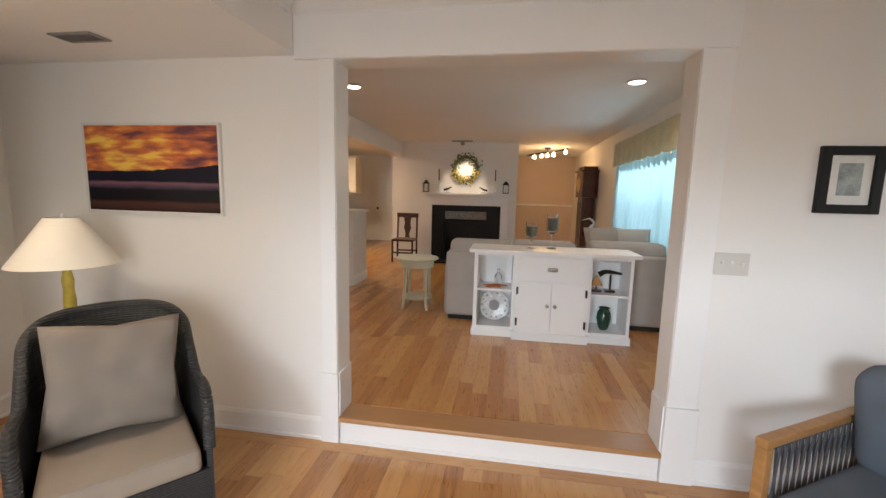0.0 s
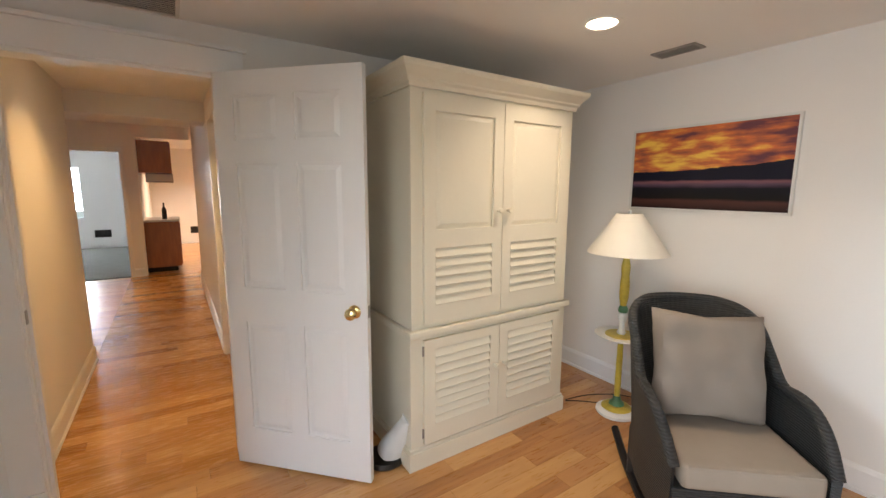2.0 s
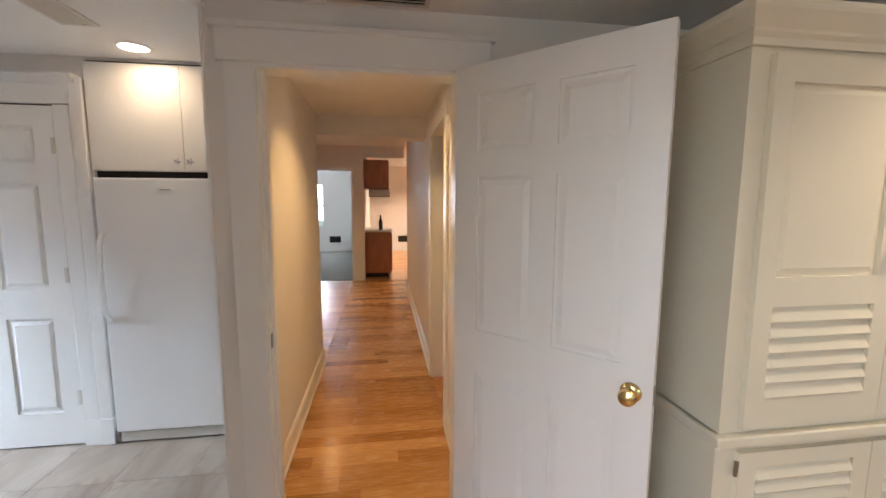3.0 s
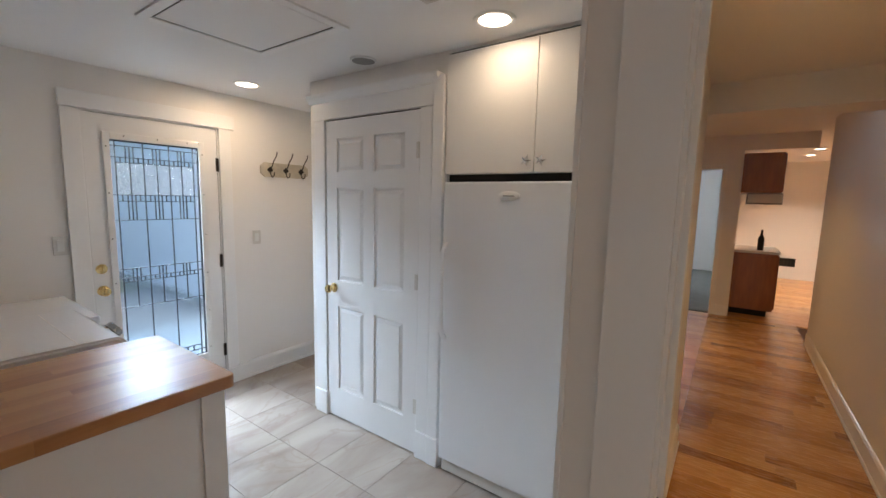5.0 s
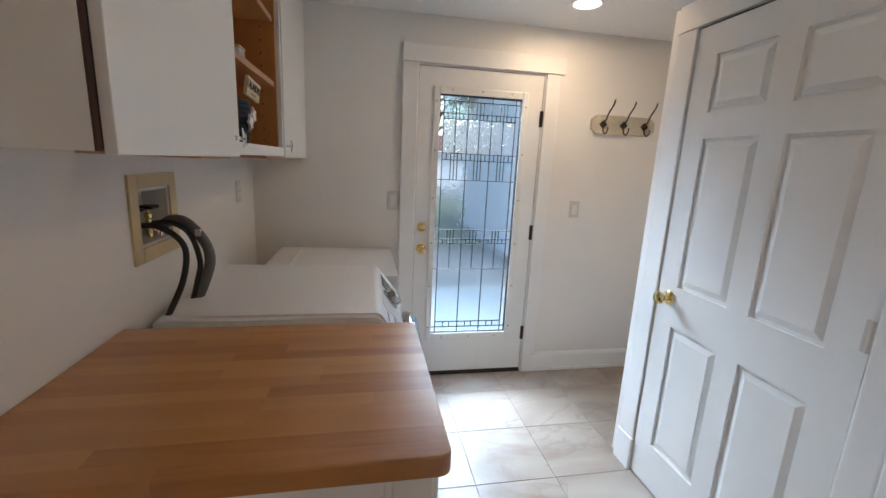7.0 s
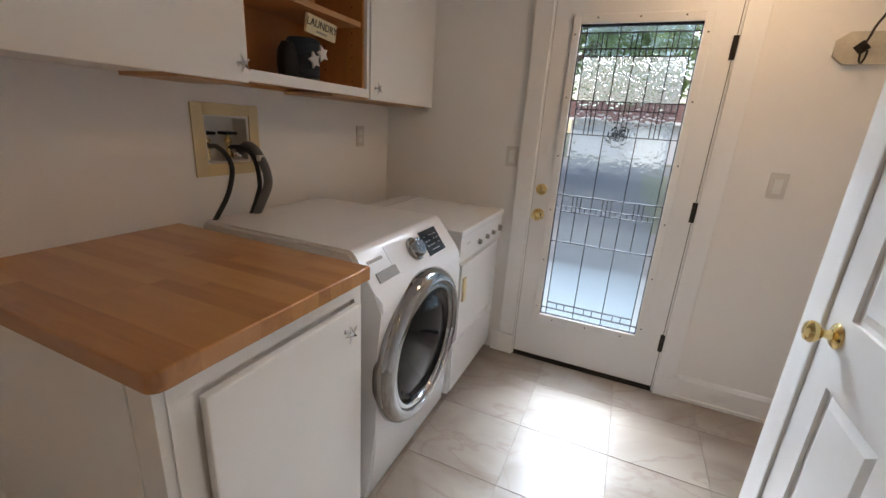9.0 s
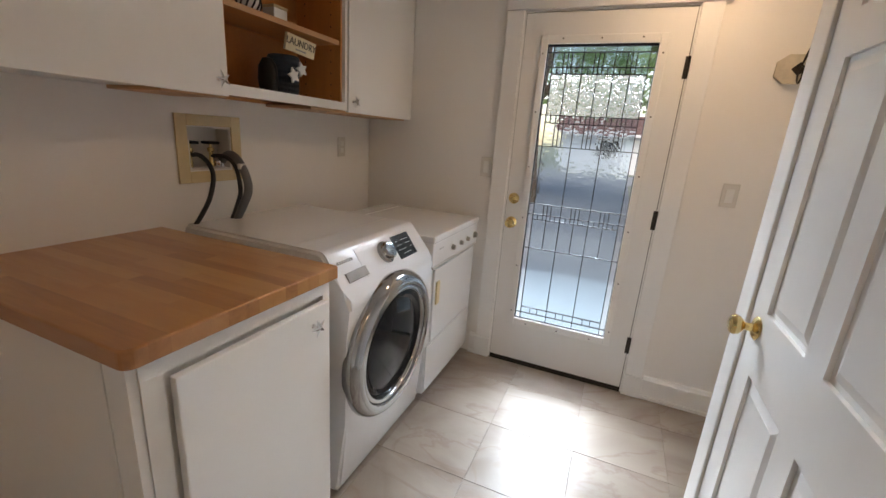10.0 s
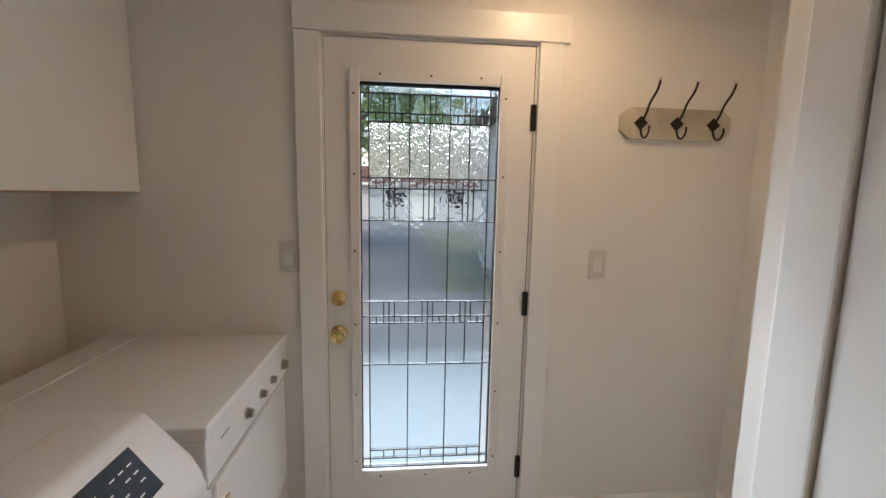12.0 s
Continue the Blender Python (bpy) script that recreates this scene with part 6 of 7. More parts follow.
for k in range(15):
    y = -0.05 - k * 0.043
    part("rope", tube([(0.008, y, 0.60), (0.010, y - 0.022, 0.44), (0.008, y - 0.04, 0.28)], 0.0048, 6), ROPE, ls)
    part("rope", tube([(-0.008, y - 0.04, 0.60), (-0.010, y - 0.02, 0.44), (-0.008, y, 0.28)], 0.0048, 6), ROPE, ls)
cu = thing("armchair_seat_cushion", "blue-grey seat cushion on the teak armchair", "cushion", ls.matrix_world @ Matrix.Translation((-0.39, -0.36, 0.37)))
part("cover", one((-0.34, -0.34, -0.08), (0.34, 0.35, 0.08), 0.035, None, 4), SLATE, cu, "", True)
cu = thing("armchair_back_cushion", "blue-grey back cushion leaning in the teak armchair", "cushion", ls.matrix_world @ Matrix.Translation((-0.39, -0.56, 0.66)) @ Matrix.Rotation(radians(74), 4, "X"))
part("cover", one((-0.355, -0.23, -0.09), (0.355, 0.23, 0.09), 0.08, None, 5), SLATE, cu, "", True)

# white appliance tucked between the door and the armoire
va = thing("floor_heater", "white leaning portable appliance on a dark base", "appliance", pose(-2.33, 0.60, 0.0, 0, 0, 20))
bm = lathe([(0.05, 0.0), (0.078, 0.012), (0.084, 0.05), (0.076, 0.12), (0.062, 0.20), (0.05, 0.28), (0.05, 0.31), (0.056, 0.325), (0.05, 0.335), (0.0, 0.337)], 24, pose(0.03, 0.03, 0.03, 0, -30, -160) @ Matrix.Diagonal((0.85, 0.85, 0.82, 1)))
part("body", bm, PWHITE, va, "", True)
part("base", lathe([(0.105, 0.0), (0.11, 0.008), (0.10, 0.028), (0.085, 0.034)], 24, Matrix.Translation((0.02, 0.02, 0))), IRON, va, "dark round base", True)

# ---- living room ----
cb = thing("console_cabinet", "white console cabinet with open side shelves, drawer and doors", "cabinet", Matrix.Translation((0.88, 4.16, LR)))
D = 0.36
for xa, xb in ((-0.71, -0.315), (0.345, 0.74)):
    part("side_panel", one((xa, 0, 0.07), (xa + 0.035, D, 0.82), 0.002), TRIM, cb)
    part("side_panel", one((xb - 0.03, 0, 0.07), (xb, D, 0.82), 0.002), TRIM, cb)
    part("bottom_panel", one((xa + 0.035, 0, 0.07), (xb - 0.03, D, 0.10)), TRIM, cb)
    part("top_rail", one((xa + 0.035, 0, 0.79), (xb - 0.03, D, 0.82)), TRIM, cb)
    part("back_panel", one((xa + 0.035, D - 0.012, 0.10), (xb - 0.03, D, 0.79)), TRIM, cb)
part("shelf", one((-0.675, 0.01, 0.445), (-0.345, D - 0.012, 0.465)), TRIM, cb)
part("shelf", one((0.375, 0.01, 0.445), (0.705, D - 0.012, 0.465)), TRIM, cb)
part("centre_unit", one((-0.315, -0.055, 0.08), (0.345, D, 0.82)), TRIM, cb)
dw = part("drawer", one((-0.285, -0.073, 0.585), (0.315, -0.0555, 0.80), 0.003), TRIM, cb)
part("cup_pull", one((-0.03, -0.092, 0.675), (0.06, -0.0735, 0.71), 0.012, None, 3), STEEL, dw, "dark cup pull")
for x0, x1, kx in ((-0.285, 0.012, -0.02), (0.018, 0.315, 0.05)):
    d = part("door", one((x0, -0.073, 0.10), (x1, -0.0555, 0.57), 0.003), TRIM, cb)
    part("knob", lathe([(0.008, 0), (0.008, 0.012), (0.018, 0.018), (0.016, 0.028), (0, 0.03)], 14, Matrix.Translation((kx, -0.073, 0.35)) @ Matrix.Rotation(radians(90), 4, "X")), STEEL, d, "", True)
for x in (-0.296, 0.326):
    for z in (0.18, 0.48):
        part("hinge", one((x - 0.009, -0.076, z - 0.035), (x + 0.009, -0.056, z + 0.035), 0.002), IRON, cb)
part("plinth", boxes(((-0.725, -0.012, 0), (-0.30, D, 0.07)), ((0.33, -0.012, 0), (0.755, D, 0.07)), ((-0.335, -0.07, 0), (0.365, D, 0.08)), bevel=0.004), TRIM, cb)
part("top", one((-0.755, -0.075, 0.82), (0.785, D + 0.02, 0.855), 0.008), TRIM, cb)
ZT = LR + 0.855
for n_, x, y, h, s in (("candle_goblet", 0.70, 4.30, 0.24, 1.0), ("candle_goblet", 0.90, 4.36, 0.33, 1.1)):
    g = thing(n_, "tall clear glass goblet with a grey filling" if h > 0.3 else "short clear glass goblet with a grey filling", "goblet", Matrix.Translation((x, y, ZT)), "goblets on the console")
    part("stem", lathe([(0.05, 0), (0.048, 0.006), (0.010, 0.012), (0.007, h * 0.3), (0.012, h * 0.42), (0.05, h * 0.5)], 24), GLASSC, g, "", True)
    part("bowl", lathe([(0.05, h * 0.5), (0.058, h * 0.7), (0.056, h), (0.060, h + 0.012), (0.057, h + 0.012), (0.052, h), (0.054, h * 0.7), (0.046, h * 0.52)], 24), GLASSC, g, "", True)
    part("filling", lathe([(0.042, h * 0.53), (0.050, h * 0.7), (0.049, h * 0.9), (0, h * 0.9)], 20), surface("grey_moss", (0.16, 0.18, 0.14), 0.9, var=0.5, scale=60, bump=0.1), g, "", True)
bo = thing("glass_bottle", "clear glass bottle on the console shelf", "bottle", Matrix.Translation((0.40, 4.34, LR + 0.465)))
part("bottle", lathe([(0.03, 0), (0.036, 0.01), (0.036, 0.10), (0.012, 0.13), (0.012, 0.16), (0.016, 0.165), (0, 0.166)], 18), GLASSC, bo, "", True)
st = thing("starfish", "dried orange starfish lying on the console shelf", "starfish", pose(0.37, 4.28, LR + 0.467, 0, 0, 20))
bm = bmesh.new()
for k in range(5):
    a = 2 * math.pi * k / 5
    tube([(0, 0, 0.012), (0.07 * math.cos(a), 0.05 * math.sin(a), 0.010), (0.13 * math.cos(a), 0.07 * math.sin(a), 0.005)], 0.016, 6, bm, 0.004)
part("body", bm, surface("orange_shell", (0.45, 0.13, 0.03), 0.8, var=0.3, scale=30, bump=0.1), st, "", True)
dp = thing("patterned_plate", "black and white patterned plate leaning on the shelf back", "plate", Matrix.Translation((0.37, 4.40, LR + 0.245)) @ Matrix.Rotation(radians(80), 4, "X"))
part("plate", lathe([(0.05, 0), (0.11, 0.008), (0.148, 0.02), (0.15, 0.024), (0.14, 0.022), (0.10, 0.012), (0, 0.01)], 36), surface("patterned_china", (0.62, 0.62, 0.60), 0.25, var=0.3, scale=30, bump=0), dp, "", True)
for k in range(14):
    a = 2 * math.pi * k / 14
    part("motif", lathe([(0.013, 0), (0.013, 0.0015), (0.0, 0.002)], 10, Matrix.Translation((0.122 * math.cos(a), 0.122 * math.sin(a), 0.0185)) @ Matrix.Rotation(a, 4, "Z") @ Matrix.Diagonal((0.8, 0.6 + 0.4 * (k % 2), 1, 1))), VENTD, dp)
part("motif", lathe([(0.055, 0), (0.055, 0.0012), (0.03, 0.0012), (0.03, 0)], 24, Matrix.Translation((0, 0, 0.0118))), VENTD, dp)
mu = thing("fish_sculpture", "dark carved fish on a stand", "sculpture", Matrix.Translation((1.46, 4.32, LR + 0.465)))
part("carving", boxes(((-0.045, -0.03, 0.0), (0.045, 0.03, 0.02)), ((-0.008, -0.008, 0.02), (0.008, 0.008, 0.17)), bevel=0.003), DARKW, mu)
part("fish", tube([(-0.11, 0, 0.165), (-0.05, 0, 0.195), (0.03, 0, 0.19), (0.10, 0, 0.18)], 0.028, 8, None, 0.010), IRON, mu, "", True)
sb = thing("sail_ornament", "small brown sailboat ornament", "ornament", Matrix.Translation((1.33, 4.30, LR + 0.465)))
bm = bmesh.new()
vs = [bm.verts.new(v) for v in ((-0.06, -0.012, 0.06), (0.06, -0.012, 0.06), (0.0, -0.008, 0.17), (-0.06, 0.012, 0.06), (0.06, 0.012, 0.06), (0.0, 0.008, 0.17))]
for q in ((0, 1, 2), (5, 4, 3), (0, 3, 4, 1), (1, 4, 5, 2), (2, 5, 3, 0)):
    bm.faces.new([vs[i] for i in q])
part("sail", bm, TEAK, sb)
part("hull", boxes(((-0.05, -0.02, 0), (0.05, 0.02, 0.018)), ((-0.006, -0.006, 0.018), (0.006, 0.006, 0.06)), bevel=0.004), DARKW, sb)
vz = thing("green_vase", "dark green glazed vase", "vase", Matrix.Translation((1.42, 4.30, LR + 0.10)))
part("body", lathe([(0.035, 0), (0.05, 0.03), (0.068, 0.11), (0.06, 0.17), (0.042, 0.20), (0.055, 0.215), (0.048, 0.215), (0.03, 0.19)], 24), surface("green_glaze", (0.02, 0.055, 0.035), 0.2, var=0.5, scale=15, bump=0), vz, "", True)

# side table
tb = thing("side_table", "round pale mint side table with a lower shelf", "side table", Matrix.Translation((-0.57, 5.0, LR)))
part("top", lathe([(0.235, 0.585), (0.25, 0.592), (0.25, 0.605), (0.24, 0.612), (0, 0.612)], 40), MINT, tb, "", True)
part("apron", lathe([(0.19, 0.50), (0.195, 0.50), (0.195, 0.585), (0.19, 0.585)], 36), MINT, tb, "", True)
part("shelf", lathe([(0.17, 0.12), (0.18, 0.125), (0.18, 0.14), (0.0, 0.142)], 36), MINT, tb, "", True)
for k in range(4):
    a = math.pi / 4 + k * math.pi / 2
    c, s = math.cos(a), math.sin(a)
    part("leg", tube([(0.165 * c, 0.165 * s, 0.585), (0.17 * c, 0.17 * s, 0.35), (0.185 * c, 0.185 * s, 0.1), (0.21 * c, 0.21 * s, 0.0)], 0.022, 8, None, 0.014), MINT, tb, "", True)


def sofa(label, m, w, d, h, n, seed):
    t = thing("sofa", label, "sofa", m)
    part("base", one((0, 0.02, 0.05), (w, d, 0.42), 0.02, None, 3), SOFA, t)
    part("back", one((0, 0, 0.05), (w, 0.24, h - 0.12), 0.035, None, 3), SOFA, t, "", True)
    part("seam", boxes(((0.01, -0.004, h - 0.27), (w - 0.01, 0.004, h - 0.262))), SOFA, t)
    for x0, x1 in ((-0.02, 0.2), (w - 0.2, w + 0.02)):
        part("arm", one((x0, 0.03, 0.05), (x1, d, 0.62), 0.06, None, 4), SOFA, t, "", True)
    for k in range(n):
        x0, x1 = 0.03 + k * (w - 0.06) / n, 0.03 + (k + 1) * (w - 0.06) / n - 0.01
        part("back_cushion", one((x0, 0.06, h - 0.32), (x1, 0.34, h + 0.012 * (k % 2)), 0.07, None, 4), SOFA, t, "plump back cushion", True)
        part("seat_cushion", one((x0 + 0.05, 0.30, 0.42), (x1 - 0.05, d + 0.02, 0.55), 0.05, None, 4), SOFA, t, "", True)
    # inset near-black block stands in for the shade beneath the sofa
    part("skirt", boxes(((0.03, 0.03, 0.0), (w - 0.03, d - 0.03, 0.05))), GAPDARK, t)
    return t


sofa("light grey upholstered sofa with loose back cushions", Matrix.Translation((-0.17, 4.60, LR)), 1.40, 0.92, 0.87, 2, 1)
sofa("light grey upholstered loveseat standing by the window", Matrix.Translation((1.30, 4.62, LR)), 0.82, 0.9, 0.90, 1, 2)
for x, y, r, mt in ((1.52, 5.0, 14, TAUPE), (1.80, 5.02, -10, SOFA)):
    t = thing("throw_pillow", "patterned pale throw pillow on the loveseat", "pillow", pose(x, y, LR + 0.86, 70, 0, r))
    part("cover", cushion(0.42, 0.36, 0.14, 0.35, 10, x), mt, t, "", True)

# fireplace
fpz = thing("fireplace", "white mantel fireplace with a black surround and firebox", "fireplace", Matrix.Translation((-0.375, 8.65, LR)), kind="structure")
part("pilaster", one((-0.84, -0.06, 0), (-0.70, -0.002, 1.14), 0.006), TRIM, fpz)
part("pilaster", one((0.70, -0.06, 0), (0.84, -0.002, 1.14), 0.006), TRIM, fpz)
part("frieze", one((-0.84, -0.06, 1.142), (0.84, -0.002, 1.30), 0.004), TRIM, fpz)
part("mantel_shelf", boxes(((-0.84, -0.10, 1.30), (0.84, -0.002, 1.345)), ((-0.88, -0.20, 1.345), (0.88, -0.002, 1.395)), bevel=0.008), TRIM, fpz)
part("surround", boxes(((-0.698, -0.03, 0), (-0.46, 0.02, 0.82)), ((0.46, -0.03, 0), (0.698, 0.02, 0.82)), ((-0.698, -0.03, 0.82), (0.698, 0.02, 1.139))), BLACK, fpz, "polished black stone surround")
part("firebox", boxes(((-0.46, 0.38, 0), (0.46, 0.42, 0.82)), ((-0.5, 0.0, 0), (-0.46, 0.42, 0.82)), ((0.46, 0.021, 0), (0.5, 0.42, 0.82)), ((-0.46, 0.021, 0.80), (0.46, 0.38, 0.84)), ((-0.46, 0.0, 0), (0.46, 0.38, 0.03))), SOOT, fpz)
part("hood", one((-0.42, -0.05, 0.86), (0.42, -0.031, 1.02), 0.006), surface("hammered_metal", (0.16, 0.155, 0.145), 0.38, metal=0.7, var=0.5, scale=18, bump=0.2, fine=40), fpz, "dark pressed metal hood")
part("hearth", one((-0.84, -0.45, 0.0), (0.84, -0.061, 0.02), 0.004), BLACK, fpz)
ZMN = LR + 1.396
wr = thing("wreath", "green and yellow leafy wreath standing over the mantel", "wreath", Matrix.Translation((-0.40, 8.60, 2.03)))
random.seed(11)
bm, by = bmesh.new(), bmesh.new()
for k in range(420):
    a, rr = random.uniform(0, 2 * math.pi), random.gauss(0.235, 0.04)
    c = Vector((rr * math.cos(a), random.uniform(-0.05, 0.02), rr * math.sin(a)))
    d = Vector((random.uniform(-1, 1), random.uniform(-0.6, 0.2), random.uniform(-1, 1))).normalized() * random.uniform(0.04, 0.075)
    s = d.cross(Vector((0.2, 1, 0.3))).normalized() * 0.014
    tgt = by if (math.sin(a) < -0.1 and random.random() < 0.7) else bm
    q = [tgt.verts.new(v) for v in (c - d * 0.5, c + s, c + d * 0.5, c - s)]
    tgt.faces.new(q)
part("foliage", bm, surface("wreath_green", (0.10, 0.12, 0.035), 0.7, var=0.5, scale=30), wr)
part("flowers", by, surface("wreath_yellow", (0.55, 0.45, 0.06), 0.7, var=0.4, scale=30), wr)
part("ring", tube([(0.235 * math.cos(k * math.pi / 8), 0, 0.235 * math.sin(k * math.pi / 8)) for k in range(17)], 0.02, 6), BARK, wr)
for x in (-1.19, 0.41):
    t = thing("lantern", "small dark metal lantern on the mantel", "lantern", Matrix.Translation((x, 8.53, ZMN)), "mantel lanterns")
    part("frame", boxes(*[((sx - 0.006, sy - 0.006, 0), (sx + 0.006, sy + 0.006, 0.17)) for sx in (-0.05, 0.05) for sy in (-0.05, 0.05)], ((-0.06, -0.06, 0), (0.06, 0.06, 0.015)), ((-0.06, -0.06, 0.165), (0.06, 0.06, 0.18))), IRON, t)
    part("roof", lathe([(0.06, 0.18), (0.03, 0.22), (0.012, 0.235), (0, 0.25)], 12), IRON, t)
    part("candle", lathe([(0.025, 0.015), (0.025, 0.10), (0, 0.10)], 14), PWHITE, t)
for x in (-0.93, 0.20):
    t = thing("taper_candle", "dark taper candle in a slim holder", "candle", Matrix.Translation((x, 8.55, ZMN)), "mantel candles")
    part("holder", lathe([(0.035, 0), (0.035, 0.01), (0.012, 0.02), (0.012, 0.22), (0.02, 0.24), (0, 0.24)], 14), PWHITE, t, "", True)
    part("candle", lathe([(0.011, 0.24), (0.010, 0.46), (0, 0.47)], 10), BLACK, t, "", True)
for x, s in ((-0.75, 1), (-0.02, -1)):
    t = thing("bird_ornament", "small dark bird ornament on the mantel", "ornament", Matrix.Translation((x, 8.52, ZMN)))
    part("body", tube([(-0.07 * s, 0, 0.05), (0, 0, 0.07), (0.06 * s, 0, 0.10), (0.09 * s, 0, 0.11)], 0.024, 8, None, 0.007), IRON, t, "", True)
    part("legs", boxes(((-0.02, -0.004, 0), (-0.014, 0.004, 0.06)), ((0.014, -0.004, 0), (0.02, 0.004, 0.06)), ((-0.06, -0.03, 0), (0.06, 0.03, 0.008))), IRON, t)
ml = thing("picture_light", "small ceiling spot fitting before the chimney breast", "ceiling light", Matrix.Translation((-0.45, 8.35, 2.56)))
part("bar", one((-0.20, -0.02, -0.03), (0.20, 0.02, 0.0), 0.004), STEEL, ml)
part("head", lathe([(0.04, -0.09), (0.04, -0.03), (0, -0.03)], 16), STEEL, ml)

# wooden chair by the chimney breast
cr = thing("side_chair", "dark wooden chair with a vase-shaped splat", "chair", pose(-1.55, 8.25, LR, 0, 0, 180))
part("seat", one((-0.22, -0.2, 0.42), (0.22, 0.22, 0.46), 0.012), DARKW, cr)
for x in (-0.2, 0.2):
    part("front_leg", tube([(x, 0.19, 0.42), (x, 0.2, 0.0)], 0.02, 8), DARKW, cr)
    part("back_post", tube([(x, -0.2, 0.0), (x, -0.19, 0.45), (x * 0.98, -0.23, 0.94)], 0.02, 8), DARKW, cr)
part("crest_rail", one((-0.225, -0.255, 0.87), (0.225, -0.215, 0.96), 0.02, None, 3), DARKW, cr)
bm = bmesh.new()
prof = [(0.05, 0.46), (0.035, 0.54), (0.075, 0.66), (0.055, 0.76), (0.08, 0.87)]
a = [bm.verts.new((-w, -0.20 - 0.06 * (z - 0.46), z)) for w, z in prof]
b = [bm.verts.new((w, -0.20 - 0.06 * (z - 0.46), z)) for w, z in prof]
for i in range(len(prof) - 1):
    bm.faces.new((a[i], b[i], b[i + 1], a[i + 1]))
ex = bmesh.ops.extrude_face_region(bm, geom=list(bm.faces))
bmesh.ops.translate(bm, vec=(0, -0.018, 0), verts=[v for v in ex["geom"] if isinstance(v, bmesh.types.BMVert)])
part("splat", bm, DARKW, cr)
for y in (0.195, -0.195):
    part("stretcher", one((-0.2, y - 0.01, 0.18), (0.2, y + 0.01, 0.21)), DARKW, cr)

# living room window, curtain and valance
wn2 = thing("window_2", "wide living room window behind sheer curtains", "window", Matrix.Translation((2.22, 5.725, 1.65)), kind="structure")
part("window_frame", boxes(((-0.04, -1.275, -0.65), (0.05, -1.22, 0.65)), ((-0.04, 1.22, -0.65), (0.05, 1.275, 0.65)), ((-0.04, -1.22, -0.65), (0.05, 1.22, -0.6)), ((-0.04, -1.22, 0.6), (0.05, 1.22, 0.65)), ((-0.03, 0.60, -0.6), (0.04, 0.65, 0.6)), ((-0.03, -0.65, -0.6), (0.04, -0.60, 0.6))), TRIM, wn2)
p = part("pane", one((0.0, -1.22, -0.6), (0.006, 1.22, 0.6)), GLASSC, wn2)
p.visible_shadow = False
part("window_sill", one((-0.12, -1.33, -0.69), (-0.04, 1.33, -0.652), 0.006), TRIM, wn2)


def drape(name, label, y0, y1, z0, z1, x, amp, waves, material, scallop=0.0):
    t = thing(name, label, "curtain", Matrix.Translation((x, 0, 0)))
    bm = bmesh.new()
    n, rows = waves * 8, 8
    g = {}
    for i in range(n + 1):
        for j in range(rows + 1):
            u = i / n
            z = z1 + (z0 - z1) * j / rows + (scallop * abs(math.sin(u * waves * math.pi / 2)) if j == rows else 0)
            w = amp * (0.5 + 0.5 * j / rows) * (math.sin(u * waves * 2 * math.pi) + 0.4 * math.sin(u * waves * 3.3 + 1))
            g[i, j] = bm.verts.new((w, y0 + (y1 - y0) * u, z))
    for i in range(n):
        for j in range(rows):
            bm.faces.new((g[i, j], g[i + 1, j], g[i + 1, j + 1], g[i, j + 1]))
    part("cloth", bm, material, t, "", True)
    part("rod", tube([(0, y0 - 0.05, z1), (0, y1 + 0.05, z1)], 0.008, 8), PWHITE, t)
    return t


drape("sheer_curtain", "pale blue sheer curtain over the living room window", 4.3, 7.02, 0.92, 2.16, 2.09, 0.014, 16, CURTAIN)
drape("valance", "cream valance with a scalloped edge over the window", 4.3, 7.05, 1.98, 2.34, 2.04, 0.02, 12, surface("cream_valance", (0.62, 0.60, 0.42), 0.9, var=0.12, scale=8), 0.03)

# dining room beyond
ck = thing("grandfather_clock", "tall dark wooden grandfather clock", "clock", pose(1.98, 8.75, LR, 0, 0, -86))
part("base", one((-0.24, -0.15, 0), (0.24, 0.15, 0.42), 0.012), DARKW, ck)
part("trunk", one((-0.18, -0.12, 0.42), (0.18, 0.12, 1.36), 0.008), DARKW, ck)
hd = part("hood", one((-0.24, -0.15, 1.36), (0.24, 0.15, 1.84), 0.012), DARKW, ck)
part("dial", lathe([(0.15, 0), (0.15, 0.006), (0, 0.006)], 28, Matrix.Translation((0, -0.152, 1.60)) @ Matrix.Rotation(radians(90), 4, "X")), BRASS, hd)
part("trunk_glass", one((-0.11, -0.126, 0.55), (0.11, -0.121, 1.25)), SCREEN, ck)
part("cornice", boxes(((-0.27, -0.18, 1.84), (0.27, 0.18, 1.88)), ((-0.22, -0.13, 1.88), (-0.05, 0.13, 1.95)), ((0.05, -0.13, 1.88), (0.22, 0.13, 1.95)), bevel=0.008), DARKW, ck)
hr = thing("heron_figure", "slim white heron figure on a stand", "figurine", Matrix.Translation((1.80, 7.1, LR)))
part("stand", boxes(((-0.16, -0.16, 0.5), (0.16, 0.16, 0.53)), ((-0.02, -0.02, 0.0), (0.02, 0.02, 0.5)), ((-0.12, -0.12, 0), (0.12, 0.12, 0.03)), bevel=0.005), DARKW, hr)
bm = tube([(0.02, 0, 0.53), (0.02, 0, 0.72)], 0.006, 6)
tube([(0.12, 0, 0.66), (0.05, 0, 0.76), (-0.02, 0, 0.86), (0.03, 0, 0.95), (-0.01, 0, 1.01), (-0.05, 0, 1.03)], 0.035, 8, bm, 0.012)
tube([(-0.05, 0, 1.03), (-0.15, 0, 1.0)], 0.012, 6, bm, 0.002)
part("bird", bm, PWHITE, hr, "", True)
tr = thing("track_light", "curved dark track light with five glowing globes", "ceiling light", Matrix.Translation((1.25, 9.4, 2.55)))
part("canopy", lathe([(0.06, -0.03), (0.06, 0), (0, 0)], 16), IRON, tr)
